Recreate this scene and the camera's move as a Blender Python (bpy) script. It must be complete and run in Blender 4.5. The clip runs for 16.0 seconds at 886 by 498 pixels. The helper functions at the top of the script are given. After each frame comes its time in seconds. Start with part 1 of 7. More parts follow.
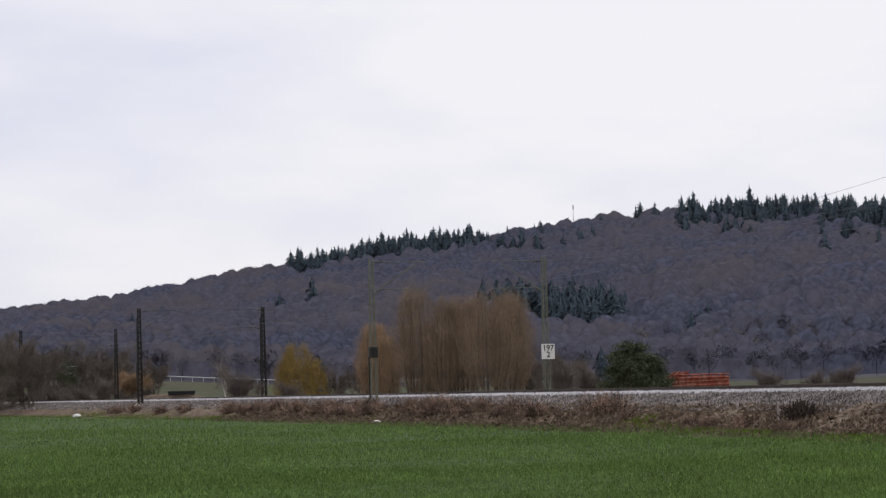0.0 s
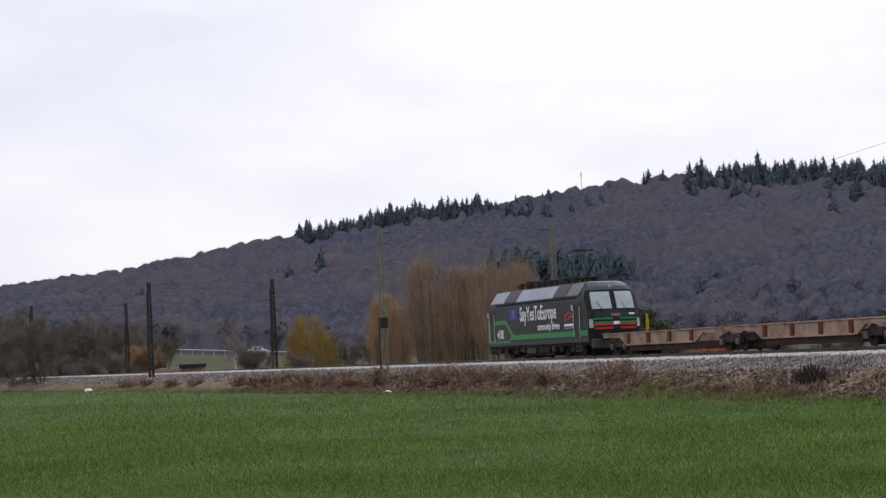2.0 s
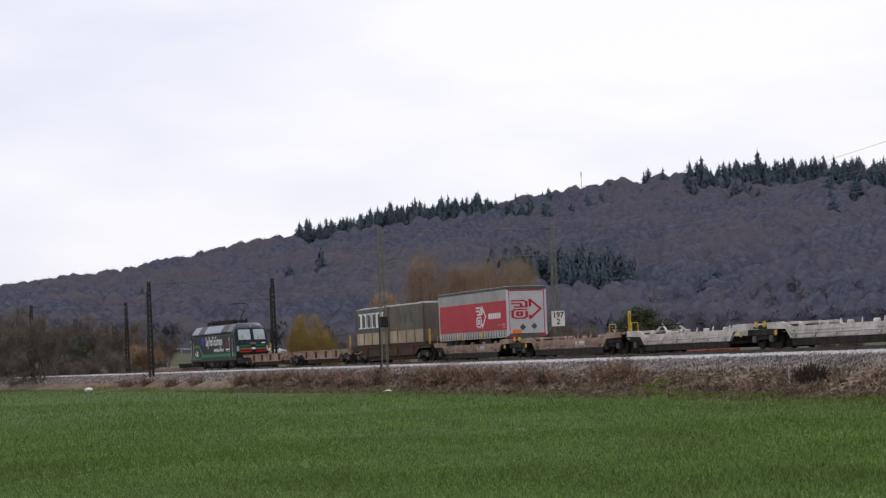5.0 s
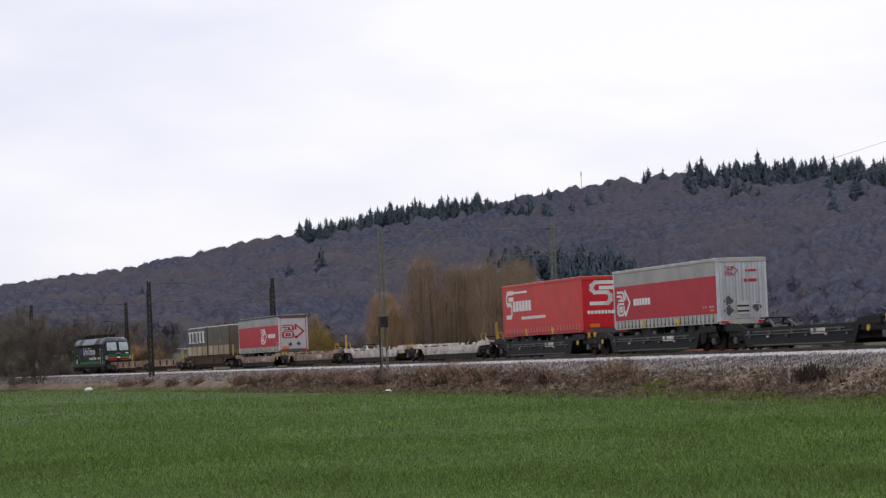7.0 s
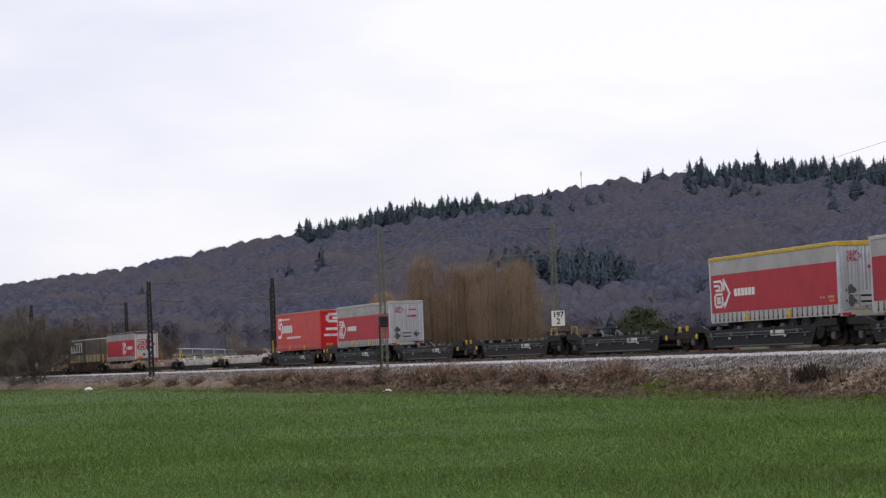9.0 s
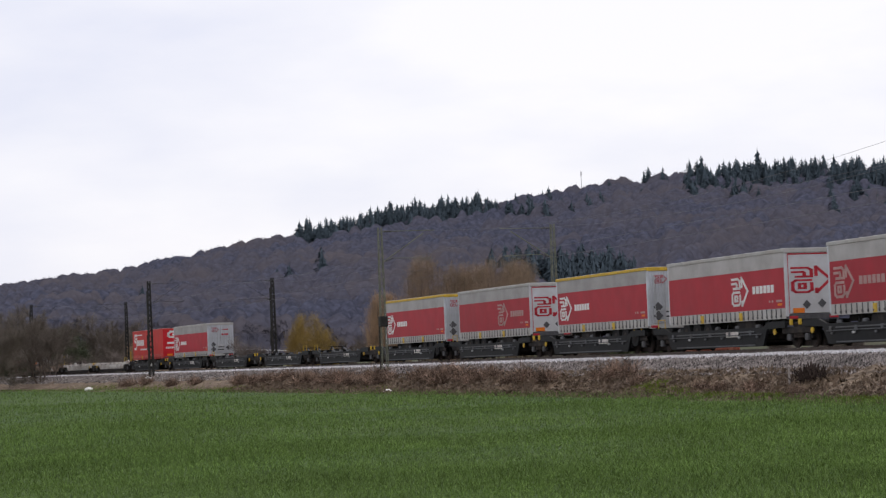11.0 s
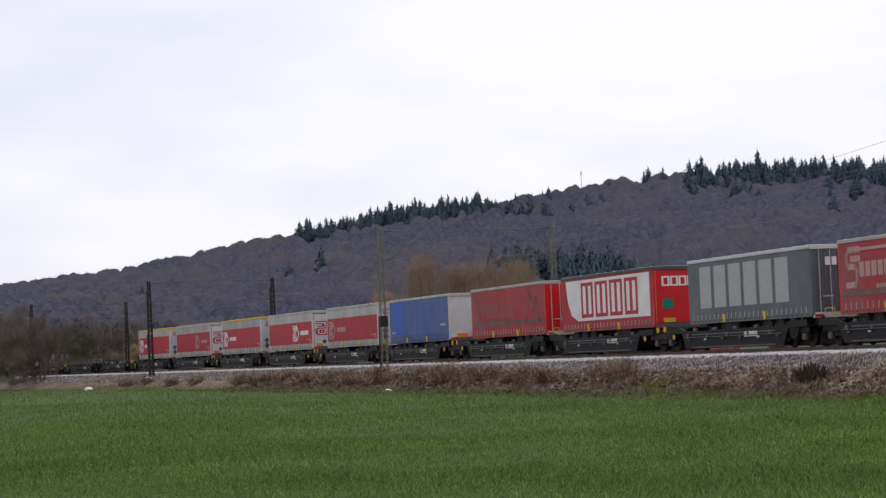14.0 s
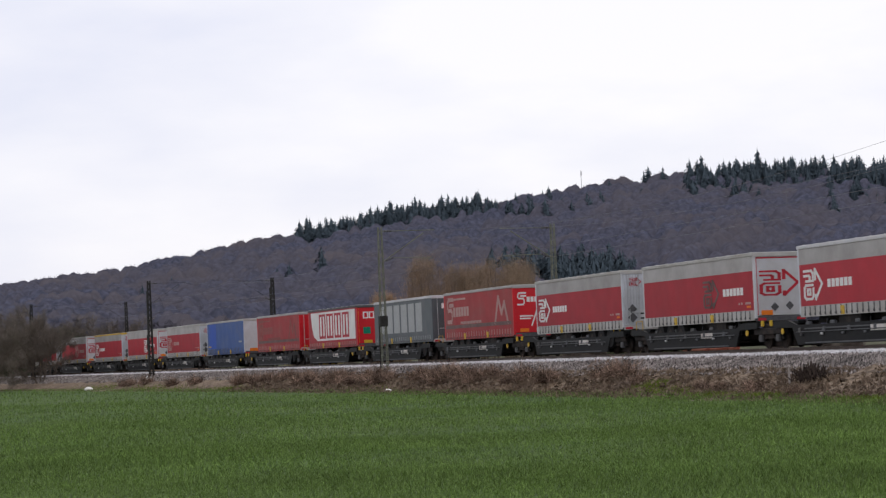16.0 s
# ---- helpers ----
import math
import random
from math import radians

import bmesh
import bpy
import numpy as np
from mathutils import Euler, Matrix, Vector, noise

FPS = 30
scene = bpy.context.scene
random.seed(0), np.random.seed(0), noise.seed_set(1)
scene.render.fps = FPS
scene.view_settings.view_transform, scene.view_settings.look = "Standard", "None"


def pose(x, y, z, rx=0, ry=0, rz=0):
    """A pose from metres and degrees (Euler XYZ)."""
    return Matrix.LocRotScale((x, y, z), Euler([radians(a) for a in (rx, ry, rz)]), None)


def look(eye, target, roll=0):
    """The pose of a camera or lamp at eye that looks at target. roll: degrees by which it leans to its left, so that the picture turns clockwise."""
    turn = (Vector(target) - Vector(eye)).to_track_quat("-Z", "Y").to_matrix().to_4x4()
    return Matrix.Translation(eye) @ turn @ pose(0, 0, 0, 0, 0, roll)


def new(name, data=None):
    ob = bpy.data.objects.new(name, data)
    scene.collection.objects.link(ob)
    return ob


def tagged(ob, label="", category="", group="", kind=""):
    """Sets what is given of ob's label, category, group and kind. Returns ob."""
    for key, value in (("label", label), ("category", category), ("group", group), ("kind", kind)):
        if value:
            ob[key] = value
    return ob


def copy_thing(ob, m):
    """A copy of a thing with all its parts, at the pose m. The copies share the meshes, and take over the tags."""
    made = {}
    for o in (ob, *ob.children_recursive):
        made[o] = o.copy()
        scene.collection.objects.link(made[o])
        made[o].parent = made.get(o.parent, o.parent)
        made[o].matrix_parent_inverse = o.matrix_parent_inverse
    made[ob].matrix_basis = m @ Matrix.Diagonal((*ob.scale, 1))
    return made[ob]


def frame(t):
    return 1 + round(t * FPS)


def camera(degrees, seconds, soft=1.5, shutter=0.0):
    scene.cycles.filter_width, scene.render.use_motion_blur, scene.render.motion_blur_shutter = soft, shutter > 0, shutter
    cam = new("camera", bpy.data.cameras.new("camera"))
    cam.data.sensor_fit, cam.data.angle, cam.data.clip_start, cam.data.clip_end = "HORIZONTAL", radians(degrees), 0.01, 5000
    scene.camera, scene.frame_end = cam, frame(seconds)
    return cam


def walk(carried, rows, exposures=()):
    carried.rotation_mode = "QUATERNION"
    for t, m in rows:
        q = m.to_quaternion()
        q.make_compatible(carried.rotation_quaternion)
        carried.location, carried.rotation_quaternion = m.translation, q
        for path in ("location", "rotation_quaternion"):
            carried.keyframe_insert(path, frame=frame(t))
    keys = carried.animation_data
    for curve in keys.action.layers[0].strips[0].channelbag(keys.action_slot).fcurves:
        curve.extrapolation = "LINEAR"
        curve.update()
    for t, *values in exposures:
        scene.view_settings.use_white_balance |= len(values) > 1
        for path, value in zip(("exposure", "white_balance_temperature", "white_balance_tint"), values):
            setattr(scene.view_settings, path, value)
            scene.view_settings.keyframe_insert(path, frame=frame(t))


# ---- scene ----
# ---------------------------------------------------------------- camera
LENS = 22.629
EYE_HEIGHT = 1.80
cam = camera(LENS, 16.0, soft=1.3, shutter=0.08)
BASE = pose(0, 0, EYE_HEIGHT) @ pose(0, 0, 0, 90 + 2.8216, 0, 0) @ pose(0, 0, 0, 0, 0, -2.3104)


def swing(roll, up, left):
    """The resting pose of the tripod head, rolled, tilted and panned by some degrees."""
    return BASE @ pose(0, 0, 0, 0, 0, roll) @ pose(0, 0, 0, up, left, 0)


walk(cam, [
    (0.0, swing(0.850, 0.807, -0.233)),
    (0.5, swing(0.528, 0.361, -0.131)),
    (1.0, swing(0.253, 0.124, -0.044)),
    (1.5, swing(0.080, 0.052, -0.010)),
    (2.0, swing(0.020, 0.020, 0.0)),
    (2.5, swing(0.0, 0.004, 0.0)),
    (4.2, swing(0.0, 0.0, 0.0)),
    (9.0, swing(0.0, -0.008, 0.0)),
    (16.0, swing(0.0, -0.018, 0.0)),
], exposures=[(0.0, -0.10), (0.5, -0.10), (1.0, -0.04), (1.5, 0.02), (2.0, 0.05), (16.0, 0.05)])

# ---------------------------------------------------------------- world and sun
SUN_UP, SUN_TURN = radians(48), radians(20)
world = bpy.data.worlds.new("overcast_sky")
scene.world = world
world.use_nodes = True
wn, wl = world.node_tree.nodes, world.node_tree.links
wn.clear()
w_out = wn.new("ShaderNodeOutputWorld")
w_bg = wn.new("ShaderNodeBackground")
w_sky = wn.new("ShaderNodeTexSky")
w_sky.sky_type = "NISHITA"
w_sky.sun_disc = False
w_sky.sun_elevation, w_sky.sun_rotation = SUN_UP, SUN_TURN
w_dim = wn.new("ShaderNodeMix")
w_dim.data_type, w_dim.blend_type = "RGBA", "MULTIPLY"
w_dim.inputs[0].default_value = 1.0
w_dim.inputs[7].default_value = (0.10, 0.10, 0.10, 1)
w_co = wn.new("ShaderNodeTexCoord")
w_map = wn.new("ShaderNodeMapping")
w_map.inputs["Scale"].default_value = (1.0, 1.0, 3.2)
w_noise = wn.new("ShaderNodeTexNoise")
w_noise.inputs["Scale"].default_value = 4.5
w_noise.inputs["Detail"].default_value = 6
w_noise.inputs["Roughness"].default_value = 0.5
w_ramp = wn.new("ShaderNodeValToRGB")
w_ramp.color_ramp.elements[0].position, w_ramp.color_ramp.elements[0].color = 0.36, (0.80, 0.81, 0.93, 1)
w_ramp.color_ramp.elements[1].position, w_ramp.color_ramp.elements[1].color = 0.62, (0.98, 0.96, 1.0, 1)
w_mix = wn.new("ShaderNodeMix")
w_mix.data_type = "RGBA"
w_mix.inputs[0].default_value = 0.92
wl.new(w_co.outputs["Generated"], w_map.inputs["Vector"])
wl.new(w_map.outputs["Vector"], w_noise.inputs["Vector"])
wl.new(w_noise.outputs["Fac"], w_ramp.inputs["Fac"])
wl.new(w_sky.outputs["Color"], w_dim.inputs[6])
wl.new(w_dim.outputs[2], w_mix.inputs[6])
wl.new(w_ramp.outputs["Color"], w_mix.inputs[7])
wl.new(w_mix.outputs[2], w_bg.inputs["Color"])
wl.new(w_bg.outputs["Background"], w_out.inputs["Surface"])
w_bg.inputs["Strength"].default_value = 1.0

sun = new("sun", bpy.data.lights.new("sun", "SUN"))
sun.data.energy, sun.data.angle, sun.data.color = 0.7, radians(25), (1.0, 0.96, 0.9)
sun.matrix_world = look((40 * math.sin(SUN_TURN), 40 * math.cos(SUN_TURN), 50), (0, 0, 5))


# ---------------------------------------------------------------- materials
def mat(name, color, rough=0.7, metal=0.0, vary=0.25, scale=6.0, dirt=None, dirt_scale=0.6, dirt_amount=0.35, bump=0.0,
        bump_scale=40.0, island=0.0, each=0.0, spec=0.16, world_space=False, downy=False):
    """A surface with grain at one scale, stains at a larger one, and fine relief."""
    m = bpy.data.materials.new(name)
    m.use_nodes = True
    n, l = m.node_tree.nodes, m.node_tree.links
    b = n["Principled BSDF"]
    b.inputs["Roughness"].default_value, b.inputs["Metallic"].default_value = rough, metal
    b.inputs["Specular IOR Level"].default_value = spec
    if downy:
        # fine twigs scatter light as the rounded bough that they clothe
        bough = n.new("ShaderNodeAttribute")
        bough.attribute_name = "bough"
        l.new(bough.outputs["Vector"], b.inputs["Normal"])
    co = n.new("ShaderNodeTexCoord")
    if world_space:
        co_out = n.new("ShaderNodeNewGeometry").outputs["Position"]
    else:
        co_out = co.outputs["Object"]
    fine = n.new("ShaderNodeTexNoise")
    fine.inputs["Scale"].default_value, fine.inputs["Detail"].default_value = scale, 5
    l.new(co_out, fine.inputs["Vector"])
    ramp = n.new("ShaderNodeValToRGB")
    c = Vector(color)
    lo, hi = c * (1 - vary), c * (1 + vary)
    ramp.color_ramp.elements[0].position, ramp.color_ramp.elements[0].color = 0.3, (*lo, 1)
    ramp.color_ramp.elements[1].position, ramp.color_ramp.elements[1].color = 0.7, (*[min(v, 0.95) for v in hi], 1)
    l.new(fine.outputs["Fac"], ramp.inputs["Fac"])
    out = ramp.outputs["Color"]
    if dirt:
        big = n.new("ShaderNodeTexNoise")
        big.inputs["Scale"].default_value, big.inputs["Detail"].default_value = dirt_scale, 6
        big.inputs["Roughness"].default_value = 0.65
        l.new(co_out, big.inputs["Vector"])
        fac = n.new("ShaderNodeMapRange")
        fac.inputs["From Min"].default_value, fac.inputs["From Max"].default_value = 0.42, 0.68
        fac.inputs["To Max"].default_value = dirt_amount
        l.new(big.outputs["Fac"], fac.inputs["Value"])
        mix = n.new("ShaderNodeMix")
        mix.data_type = "RGBA"
        mix.inputs[7].default_value = (*dirt, 1)
        l.new(fac.outputs["Result"], mix.inputs[0])
        l.new(out, mix.inputs[6])
        out = mix.outputs[2]
    for amount, src in ((island, "geo"), (each, "ob")):
        if amount:
            node = n.new("ShaderNodeNewGeometry") if src == "geo" else n.new("ShaderNodeObjectInfo")
            val = node.outputs["Random Per Island"] if src == "geo" else node.outputs["Random"]
            mr = n.new("ShaderNodeMapRange")
            mr.inputs["To Min"].default_value, mr.inputs["To Max"].default_value = 1 - amount, 1 + amount
            l.new(val, mr.inputs["Value"])
            mul = n.new("ShaderNodeVectorMath")
            mul.operation = "SCALE"
            l.new(out, mul.inputs[0])
            l.new(mr.outputs["Result"], mul.inputs["Scale"])
            out = mul.outputs["Vector"]
    l.new(out, b.inputs["Base Color"])
    if bump:
        bn = n.new("ShaderNodeTexNoise")
        bn.inputs["Scale"].default_value, bn.inputs["Detail"].default_value = bump_scale, 4
        l.new(co_out, bn.inputs["Vector"])
        bp = n.new("ShaderNodeBump")
        bp.inputs["Strength"].default_value, bp.inputs["Distance"].default_value = bump, 0.02
        l.new(bn.outputs["Fac"], bp.inputs["Height"])
        l.new(bp.outputs["Normal"], b.inputs["Normal"])
    return m


M = {
    "crop_soil": mat("crop_soil", (0.062, 0.100, 0.024), 0.9, vary=0.3, scale=1.2, dirt=(0.035, 0.075, 0.02), dirt_scale=0.09, dirt_amount=0.8, world_space=True, spec=0.1),
    "blade": mat("crop_blade", (0.140, 0.216, 0.056), 0.7, vary=0.25, scale=0.35, dirt=(0.095, 0.135, 0.045), dirt_scale=0.2, dirt_amount=0.5, island=0.6, world_space=True, spec=0.03),
    "meadow": mat("meadow", (0.062, 0.072, 0.036), 0.95, vary=0.3, scale=0.3, dirt=(0.095, 0.078, 0.054), dirt_scale=0.03, dirt_amount=0.7, world_space=True, spec=0.1),
    # slight violet of distance haze mixed into the floor, as in the woods above
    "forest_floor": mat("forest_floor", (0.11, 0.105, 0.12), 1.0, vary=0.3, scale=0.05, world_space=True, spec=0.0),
    "earth": mat("embankment_earth", (0.190, 0.143, 0.102), 0.95, vary=0.6, scale=2.4, dirt=(0.095, 0.070, 0.055), dirt_scale=0.35, dirt_amount=0.7, bump=0.6, bump_scale=6, world_space=True, spec=0.1),
    "ballast_bed": mat("ballast_bed", (0.13, 0.115, 0.110), 0.95, vary=0.45, scale=7, dirt=(0.12, 0.09, 0.08), dirt_scale=0.5, dirt_amount=0.6, bump=0.8, bump_scale=16, world_space=True, spec=0.1),
    "ballast": mat("ballast_stone", (0.240, 0.212, 0.196), 0.9, vary=0.4, scale=0.7, island=0.9, world_space=True, spec=0.15),
    "ballast_new": mat("pale_ballast", (0.66, 0.645, 0.65), 0.9, vary=0.15, scale=1.0, island=0.3, world_space=True, spec=0.15),
    "rail": mat("rail_steel", (0.075, 0.055, 0.045), 0.5, 0.7, vary=0.3, scale=2.0),
    "rail_top": mat("rail_running_face", (0.45, 0.45, 0.46), 0.25, 1.0, vary=0.1, scale=3.0),
    "sleeper": mat("concrete_sleeper", (0.30, 0.28, 0.26), 0.9, vary=0.2, scale=4, dirt=(0.13, 0.10, 0.08), dirt_scale=1.5, bump=0.3),
    "mast_green": mat("mast_paint", (0.17, 0.18, 0.135), 0.6, 0.3, vary=0.25, scale=5, dirt=(0.12, 0.09, 0.06), dirt_scale=1.5),
    "mast_dark": mat("mast_weathered", (0.035, 0.034, 0.031), 0.7, 0.3, vary=0.3, scale=5),
    "wire": mat("copper_wire", (0.15, 0.15, 0.16), 0.6, 0.2, vary=0.1),
    "insulator": mat("insulator_glaze", (0.035, 0.030, 0.030), 0.3, vary=0.1),
    "zinc": mat("galvanised", (0.5, 0.5, 0.5), 0.45, 0.5, vary=0.15, scale=8),
    "sign_white": mat("sign_white", (0.80, 0.79, 0.74), 0.5, vary=0.05, dirt=(0.5, 0.47, 0.4), dirt_scale=4, dirt_amount=0.3),
    "black": mat("matt_black", (0.02, 0.02, 0.02), 0.7, vary=0.2),
    "bark": mat("bark", (0.13, 0.105, 0.085), 0.95, vary=0.35, scale=3, spec=0.1),
    "birch": mat("birch_bark", (0.62, 0.59, 0.54), 0.8, vary=0.35, scale=6, dirt=(0.08, 0.06, 0.05), dirt_scale=4, dirt_amount=0.5, spec=0.1),
    "twig_willow": mat("willow_twig", (0.268, 0.196, 0.134), 0.85, vary=0.3, scale=0.5, island=0.35, spec=0.15),
    "twig_yellow": mat("yellow_willow_twig", (0.285, 0.200, 0.058), 0.8, vary=0.25, scale=0.5, island=0.35, spec=0.15),
    "twig_orange": mat("orange_willow_twig", (0.36, 0.250, 0.155), 0.8, vary=0.25, scale=0.5, island=0.35, spec=0.15),
    "twig_grey": mat("grey_twig", (0.190, 0.158, 0.138), 0.9, vary=0.3, scale=0.5, island=0.35, spec=0.1),
    "twig_dark": mat("dark_twig", (0.155, 0.130, 0.108), 0.9, vary=0.3, scale=0.5, island=0.35, spec=0.1),
    "twig_pale": mat("pale_twig", (0.33, 0.29, 0.26), 0.9, vary=0.3, scale=0.5, island=0.3, spec=0.1),
    # distance haze is put into the twig colour as a blue-violet tint
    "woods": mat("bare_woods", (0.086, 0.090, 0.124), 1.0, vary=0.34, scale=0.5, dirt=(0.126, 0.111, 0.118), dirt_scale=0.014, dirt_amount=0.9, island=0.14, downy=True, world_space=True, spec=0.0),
    "woods_pale": mat("pale_woods", (0.185, 0.165, 0.165), 1.0, vary=0.3, scale=0.1, island=0.1, downy=True, world_space=True, spec=0.0),
    # needle colour lightened and blued to carry the haze of distance
    "needles_hazy": mat("hazy_conifer_needles", (0.078, 0.102, 0.120), 0.95, vary=0.25, scale=0.1, island=0.25, downy=True, world_space=True, spec=0.0),
    "needles_near": mat("evergreen_leaf", (0.080, 0.092, 0.052), 0.8, vary=0.3, scale=0.8, island=0.4, spec=0.15),
    "bramble": mat("dead_bramble", (0.235, 0.165, 0.125), 0.95, vary=0.6, scale=1.1, island=0.9, world_space=True, spec=0.05),
    "stump": mat("rootstock", (0.060, 0.045, 0.038), 0.95, vary=0.4, scale=5, island=0.4, spec=0.05),
    "dry_grass": mat("dry_grass", (0.190, 0.138, 0.105), 0.95, vary=0.3, scale=2, island=0.4, world_space=True, spec=0.05),
    "moss": mat("moss_grass", (0.13, 0.17, 0.028), 0.9, vary=0.3, scale=2, island=0.35, world_space=True, spec=0.05),
    "asphalt": mat("asphalt", (0.10, 0.10, 0.105), 0.9, vary=0.2, scale=3),
    "car_white": mat("white_car_paint", (0.75, 0.76, 0.78), 0.3, vary=0.03),
    "car_glass": mat("dark_glass", (0.02, 0.022, 0.025), 0.08, vary=0.05, spec=0.8),
    "rubber": mat("rubber", (0.018, 0.018, 0.018), 0.85, vary=0.2),
    "pipe_red": mat("orange_red_steel", (0.29, 0.078, 0.050), 0.65, vary=0.3, scale=4, dirt=(0.5, 0.28, 0.2), dirt_scale=2, dirt_amount=0.6, each=0.25),
    "loco_dark": mat("anthracite_paint", (0.012, 0.014, 0.017), 0.42, vary=0.12, scale=1.5, dirt=(0.022, 0.021, 0.021), dirt_scale=0.8, dirt_amount=0.4),
    "loco_blue": mat("slate_blue_paint", (0.020, 0.027, 0.040), 0.30, vary=0.12, scale=1.5),
    "loco_slate": mat("slate_grey_paint", (0.075, 0.088, 0.118), 0.35, vary=0.12, scale=1.5, dirt=(0.09, 0.09, 0.10), dirt_scale=0.8, dirt_amount=0.4),
    "loco_green": mat("bright_green_paint", (0.020, 0.225, 0.060), 0.38, vary=0.12, scale=1.5, dirt=(0.05, 0.13, 0.06), dirt_scale=0.9, dirt_amount=0.4),
    "loco_red": mat("signal_red_paint", (0.52, 0.035, 0.025), 0.4, vary=0.1),
    "loco_roof": mat("roof_grey_paint", (0.30, 0.335, 0.41), 0.42, vary=0.12, scale=2, dirt=(0.2, 0.2, 0.2), dirt_scale=1.2, dirt_amount=0.35),
    "loco_frame": mat("frame_grey", (0.075, 0.075, 0.074), 0.7, vary=0.3, scale=3, dirt=(0.055, 0.045, 0.038), dirt_scale=1.4, dirt_amount=0.6),
    "underframe": mat("underframe_dark", (0.022, 0.020, 0.019), 0.8, vary=0.35, scale=3, dirt=(0.075, 0.055, 0.045), dirt_scale=1.5, dirt_amount=0.6),
    "white_paint": mat("lettering_white", (0.78, 0.78, 0.78), 0.5, vary=0.05),
    "eu_blue": mat("flag_blue", (0.015, 0.03, 0.30), 0.4, vary=0.08),
    "eu_gold": mat("flag_gold", (0.7, 0.5, 0.03), 0.5, vary=0.05),
    "blind": mat("windscreen_blind", (0.36, 0.42, 0.43), 0.25, vary=0.1, scale=2, spec=0.6),
    "lamp_glass": mat("headlight_glass", (0.27, 0.29, 0.29), 0.1, vary=0.1, spec=0.8),
    "wag_tan": mat("faded_tan_paint", (0.36, 0.262, 0.205), 0.75, vary=0.15, scale=3, dirt=(0.105, 0.050, 0.028), dirt_scale=0.9, dirt_amount=0.75),
    "wag_white": mat("grimy_white_paint", (0.62, 0.59, 0.55), 0.7, vary=0.12, scale=3, dirt=(0.22, 0.14, 0.10), dirt_scale=0.9, dirt_amount=0.65),
    "wag_black": mat("wagon_black", (0.010, 0.011, 0.012), 0.6, vary=0.25, scale=3, dirt=(0.019, 0.017, 0.016), dirt_scale=0.9, dirt_amount=0.6),
    "wag_brown": mat("wagon_brown", (0.055, 0.040, 0.032), 0.8, vary=0.3, scale=3, dirt=(0.10, 0.06, 0.04), dirt_scale=0.9, dirt_amount=0.6),
    "wag_grey": mat("wagon_grey", (0.105, 0.108, 0.115), 0.6, vary=0.2, scale=3, dirt=(0.08, 0.07, 0.06), dirt_scale=1.0, dirt_amount=0.6),
    "rust": mat("rust", (0.12, 0.045, 0.020), 0.9, vary=0.35, scale=4),
    "yellow": mat("safety_yellow", (0.62, 0.40, 0.035), 0.55, vary=0.12, scale=4, dirt=(0.25, 0.18, 0.08), dirt_scale=3, dirt_amount=0.5),
    "orange": mat("orange_plate", (0.75, 0.19, 0.02), 0.5, vary=0.08),
    "tarp_red": mat("tarpaulin_red", (0.40, 0.030, 0.044), 0.55, vary=0.08, scale=1.2, dirt=(0.29, 0.040, 0.050), dirt_scale=0.5, dirt_amount=0.45, bump=0.15, bump_scale=2.5, each=0.12),
    "tarp_scarlet": mat("tarpaulin_scarlet", (0.56, 0.040, 0.035), 0.45, vary=0.08, scale=1.2, dirt=(0.36, 0.07, 0.06), dirt_scale=0.5, dirt_amount=0.45, bump=0.15, bump_scale=2.5),
    "tarp_fadedred": mat("tarpaulin_faded_red", (0.35, 0.045, 0.050), 0.58, vary=0.12, scale=0.9, dirt=(0.26, 0.10, 0.09), dirt_scale=0.35, dirt_amount=0.7, bump=0.15, bump_scale=2.5),
    "tarp_grey": mat("tarpaulin_grey", (0.40, 0.385, 0.375), 0.55, vary=0.10, scale=1.2, dirt=(0.24, 0.22, 0.20), dirt_scale=0.5, dirt_amount=0.5, each=0.1),
    "tarp_blue": mat("tarpaulin_blue", (0.045, 0.10, 0.29), 0.5, vary=0.10, scale=0.9, dirt=(0.12, 0.15, 0.24), dirt_scale=0.4, dirt_amount=0.7, bump=0.15, bump_scale=2.5),
    "tarp_blue_patch": mat("tarpaulin_new_blue", (0.02, 0.085, 0.42), 0.45, vary=0.08),
    "tarp_white": mat("tarpaulin_white", (0.72, 0.71, 0.69), 0.5, vary=0.06, scale=1.2, dirt=(0.5, 0.45, 0.42), dirt_scale=0.5, dirt_amount=0.4),
    "tarp_slate": mat("tarpaulin_slate", (0.105, 0.120, 0.130), 0.5, vary=0.10, scale=1.2, dirt=(0.18, 0.18, 0.18), dirt_scale=0.5, dirt_amount=0.4, bump=0.15, bump_scale=2.5),
    "tarp_sooty": mat("tarpaulin_sooty", (0.075, 0.078, 0.085), 0.6, vary=0.2, scale=0.8, dirt=(0.20, 0.17, 0.13), dirt_scale=0.5, dirt_amount=0.6),
    "tarp_olive": mat("tarpaulin_grimy_olive", (0.135, 0.115, 0.090), 0.65, vary=0.2, scale=0.8, dirt=(0.07, 0.06, 0.05), dirt_scale=0.5, dirt_amount=0.7),
    "boards": mat("grimy_cream_boards", (0.42, 0.34, 0.235), 0.7, vary=0.15, scale=2, dirt=(0.22, 0.15, 0.09), dirt_scale=0.8, dirt_amount=0.7, each=0.15),
    "door_white": mat("door_white", (0.54, 0.54, 0.56), 0.45, vary=0.06, scale=2, dirt=(0.42, 0.39, 0.36), dirt_scale=0.8, dirt_amount=0.5, each=0.08),
    "door_silver": mat("door_silver", (0.56, 0.58, 0.62), 0.4, 0.3, vary=0.08, scale=2, dirt=(0.32, 0.30, 0.28), dirt_scale=0.8, dirt_amount=0.5),
    "door_red": mat("door_red", (0.56, 0.022, 0.030), 0.35, vary=0.06, scale=2),
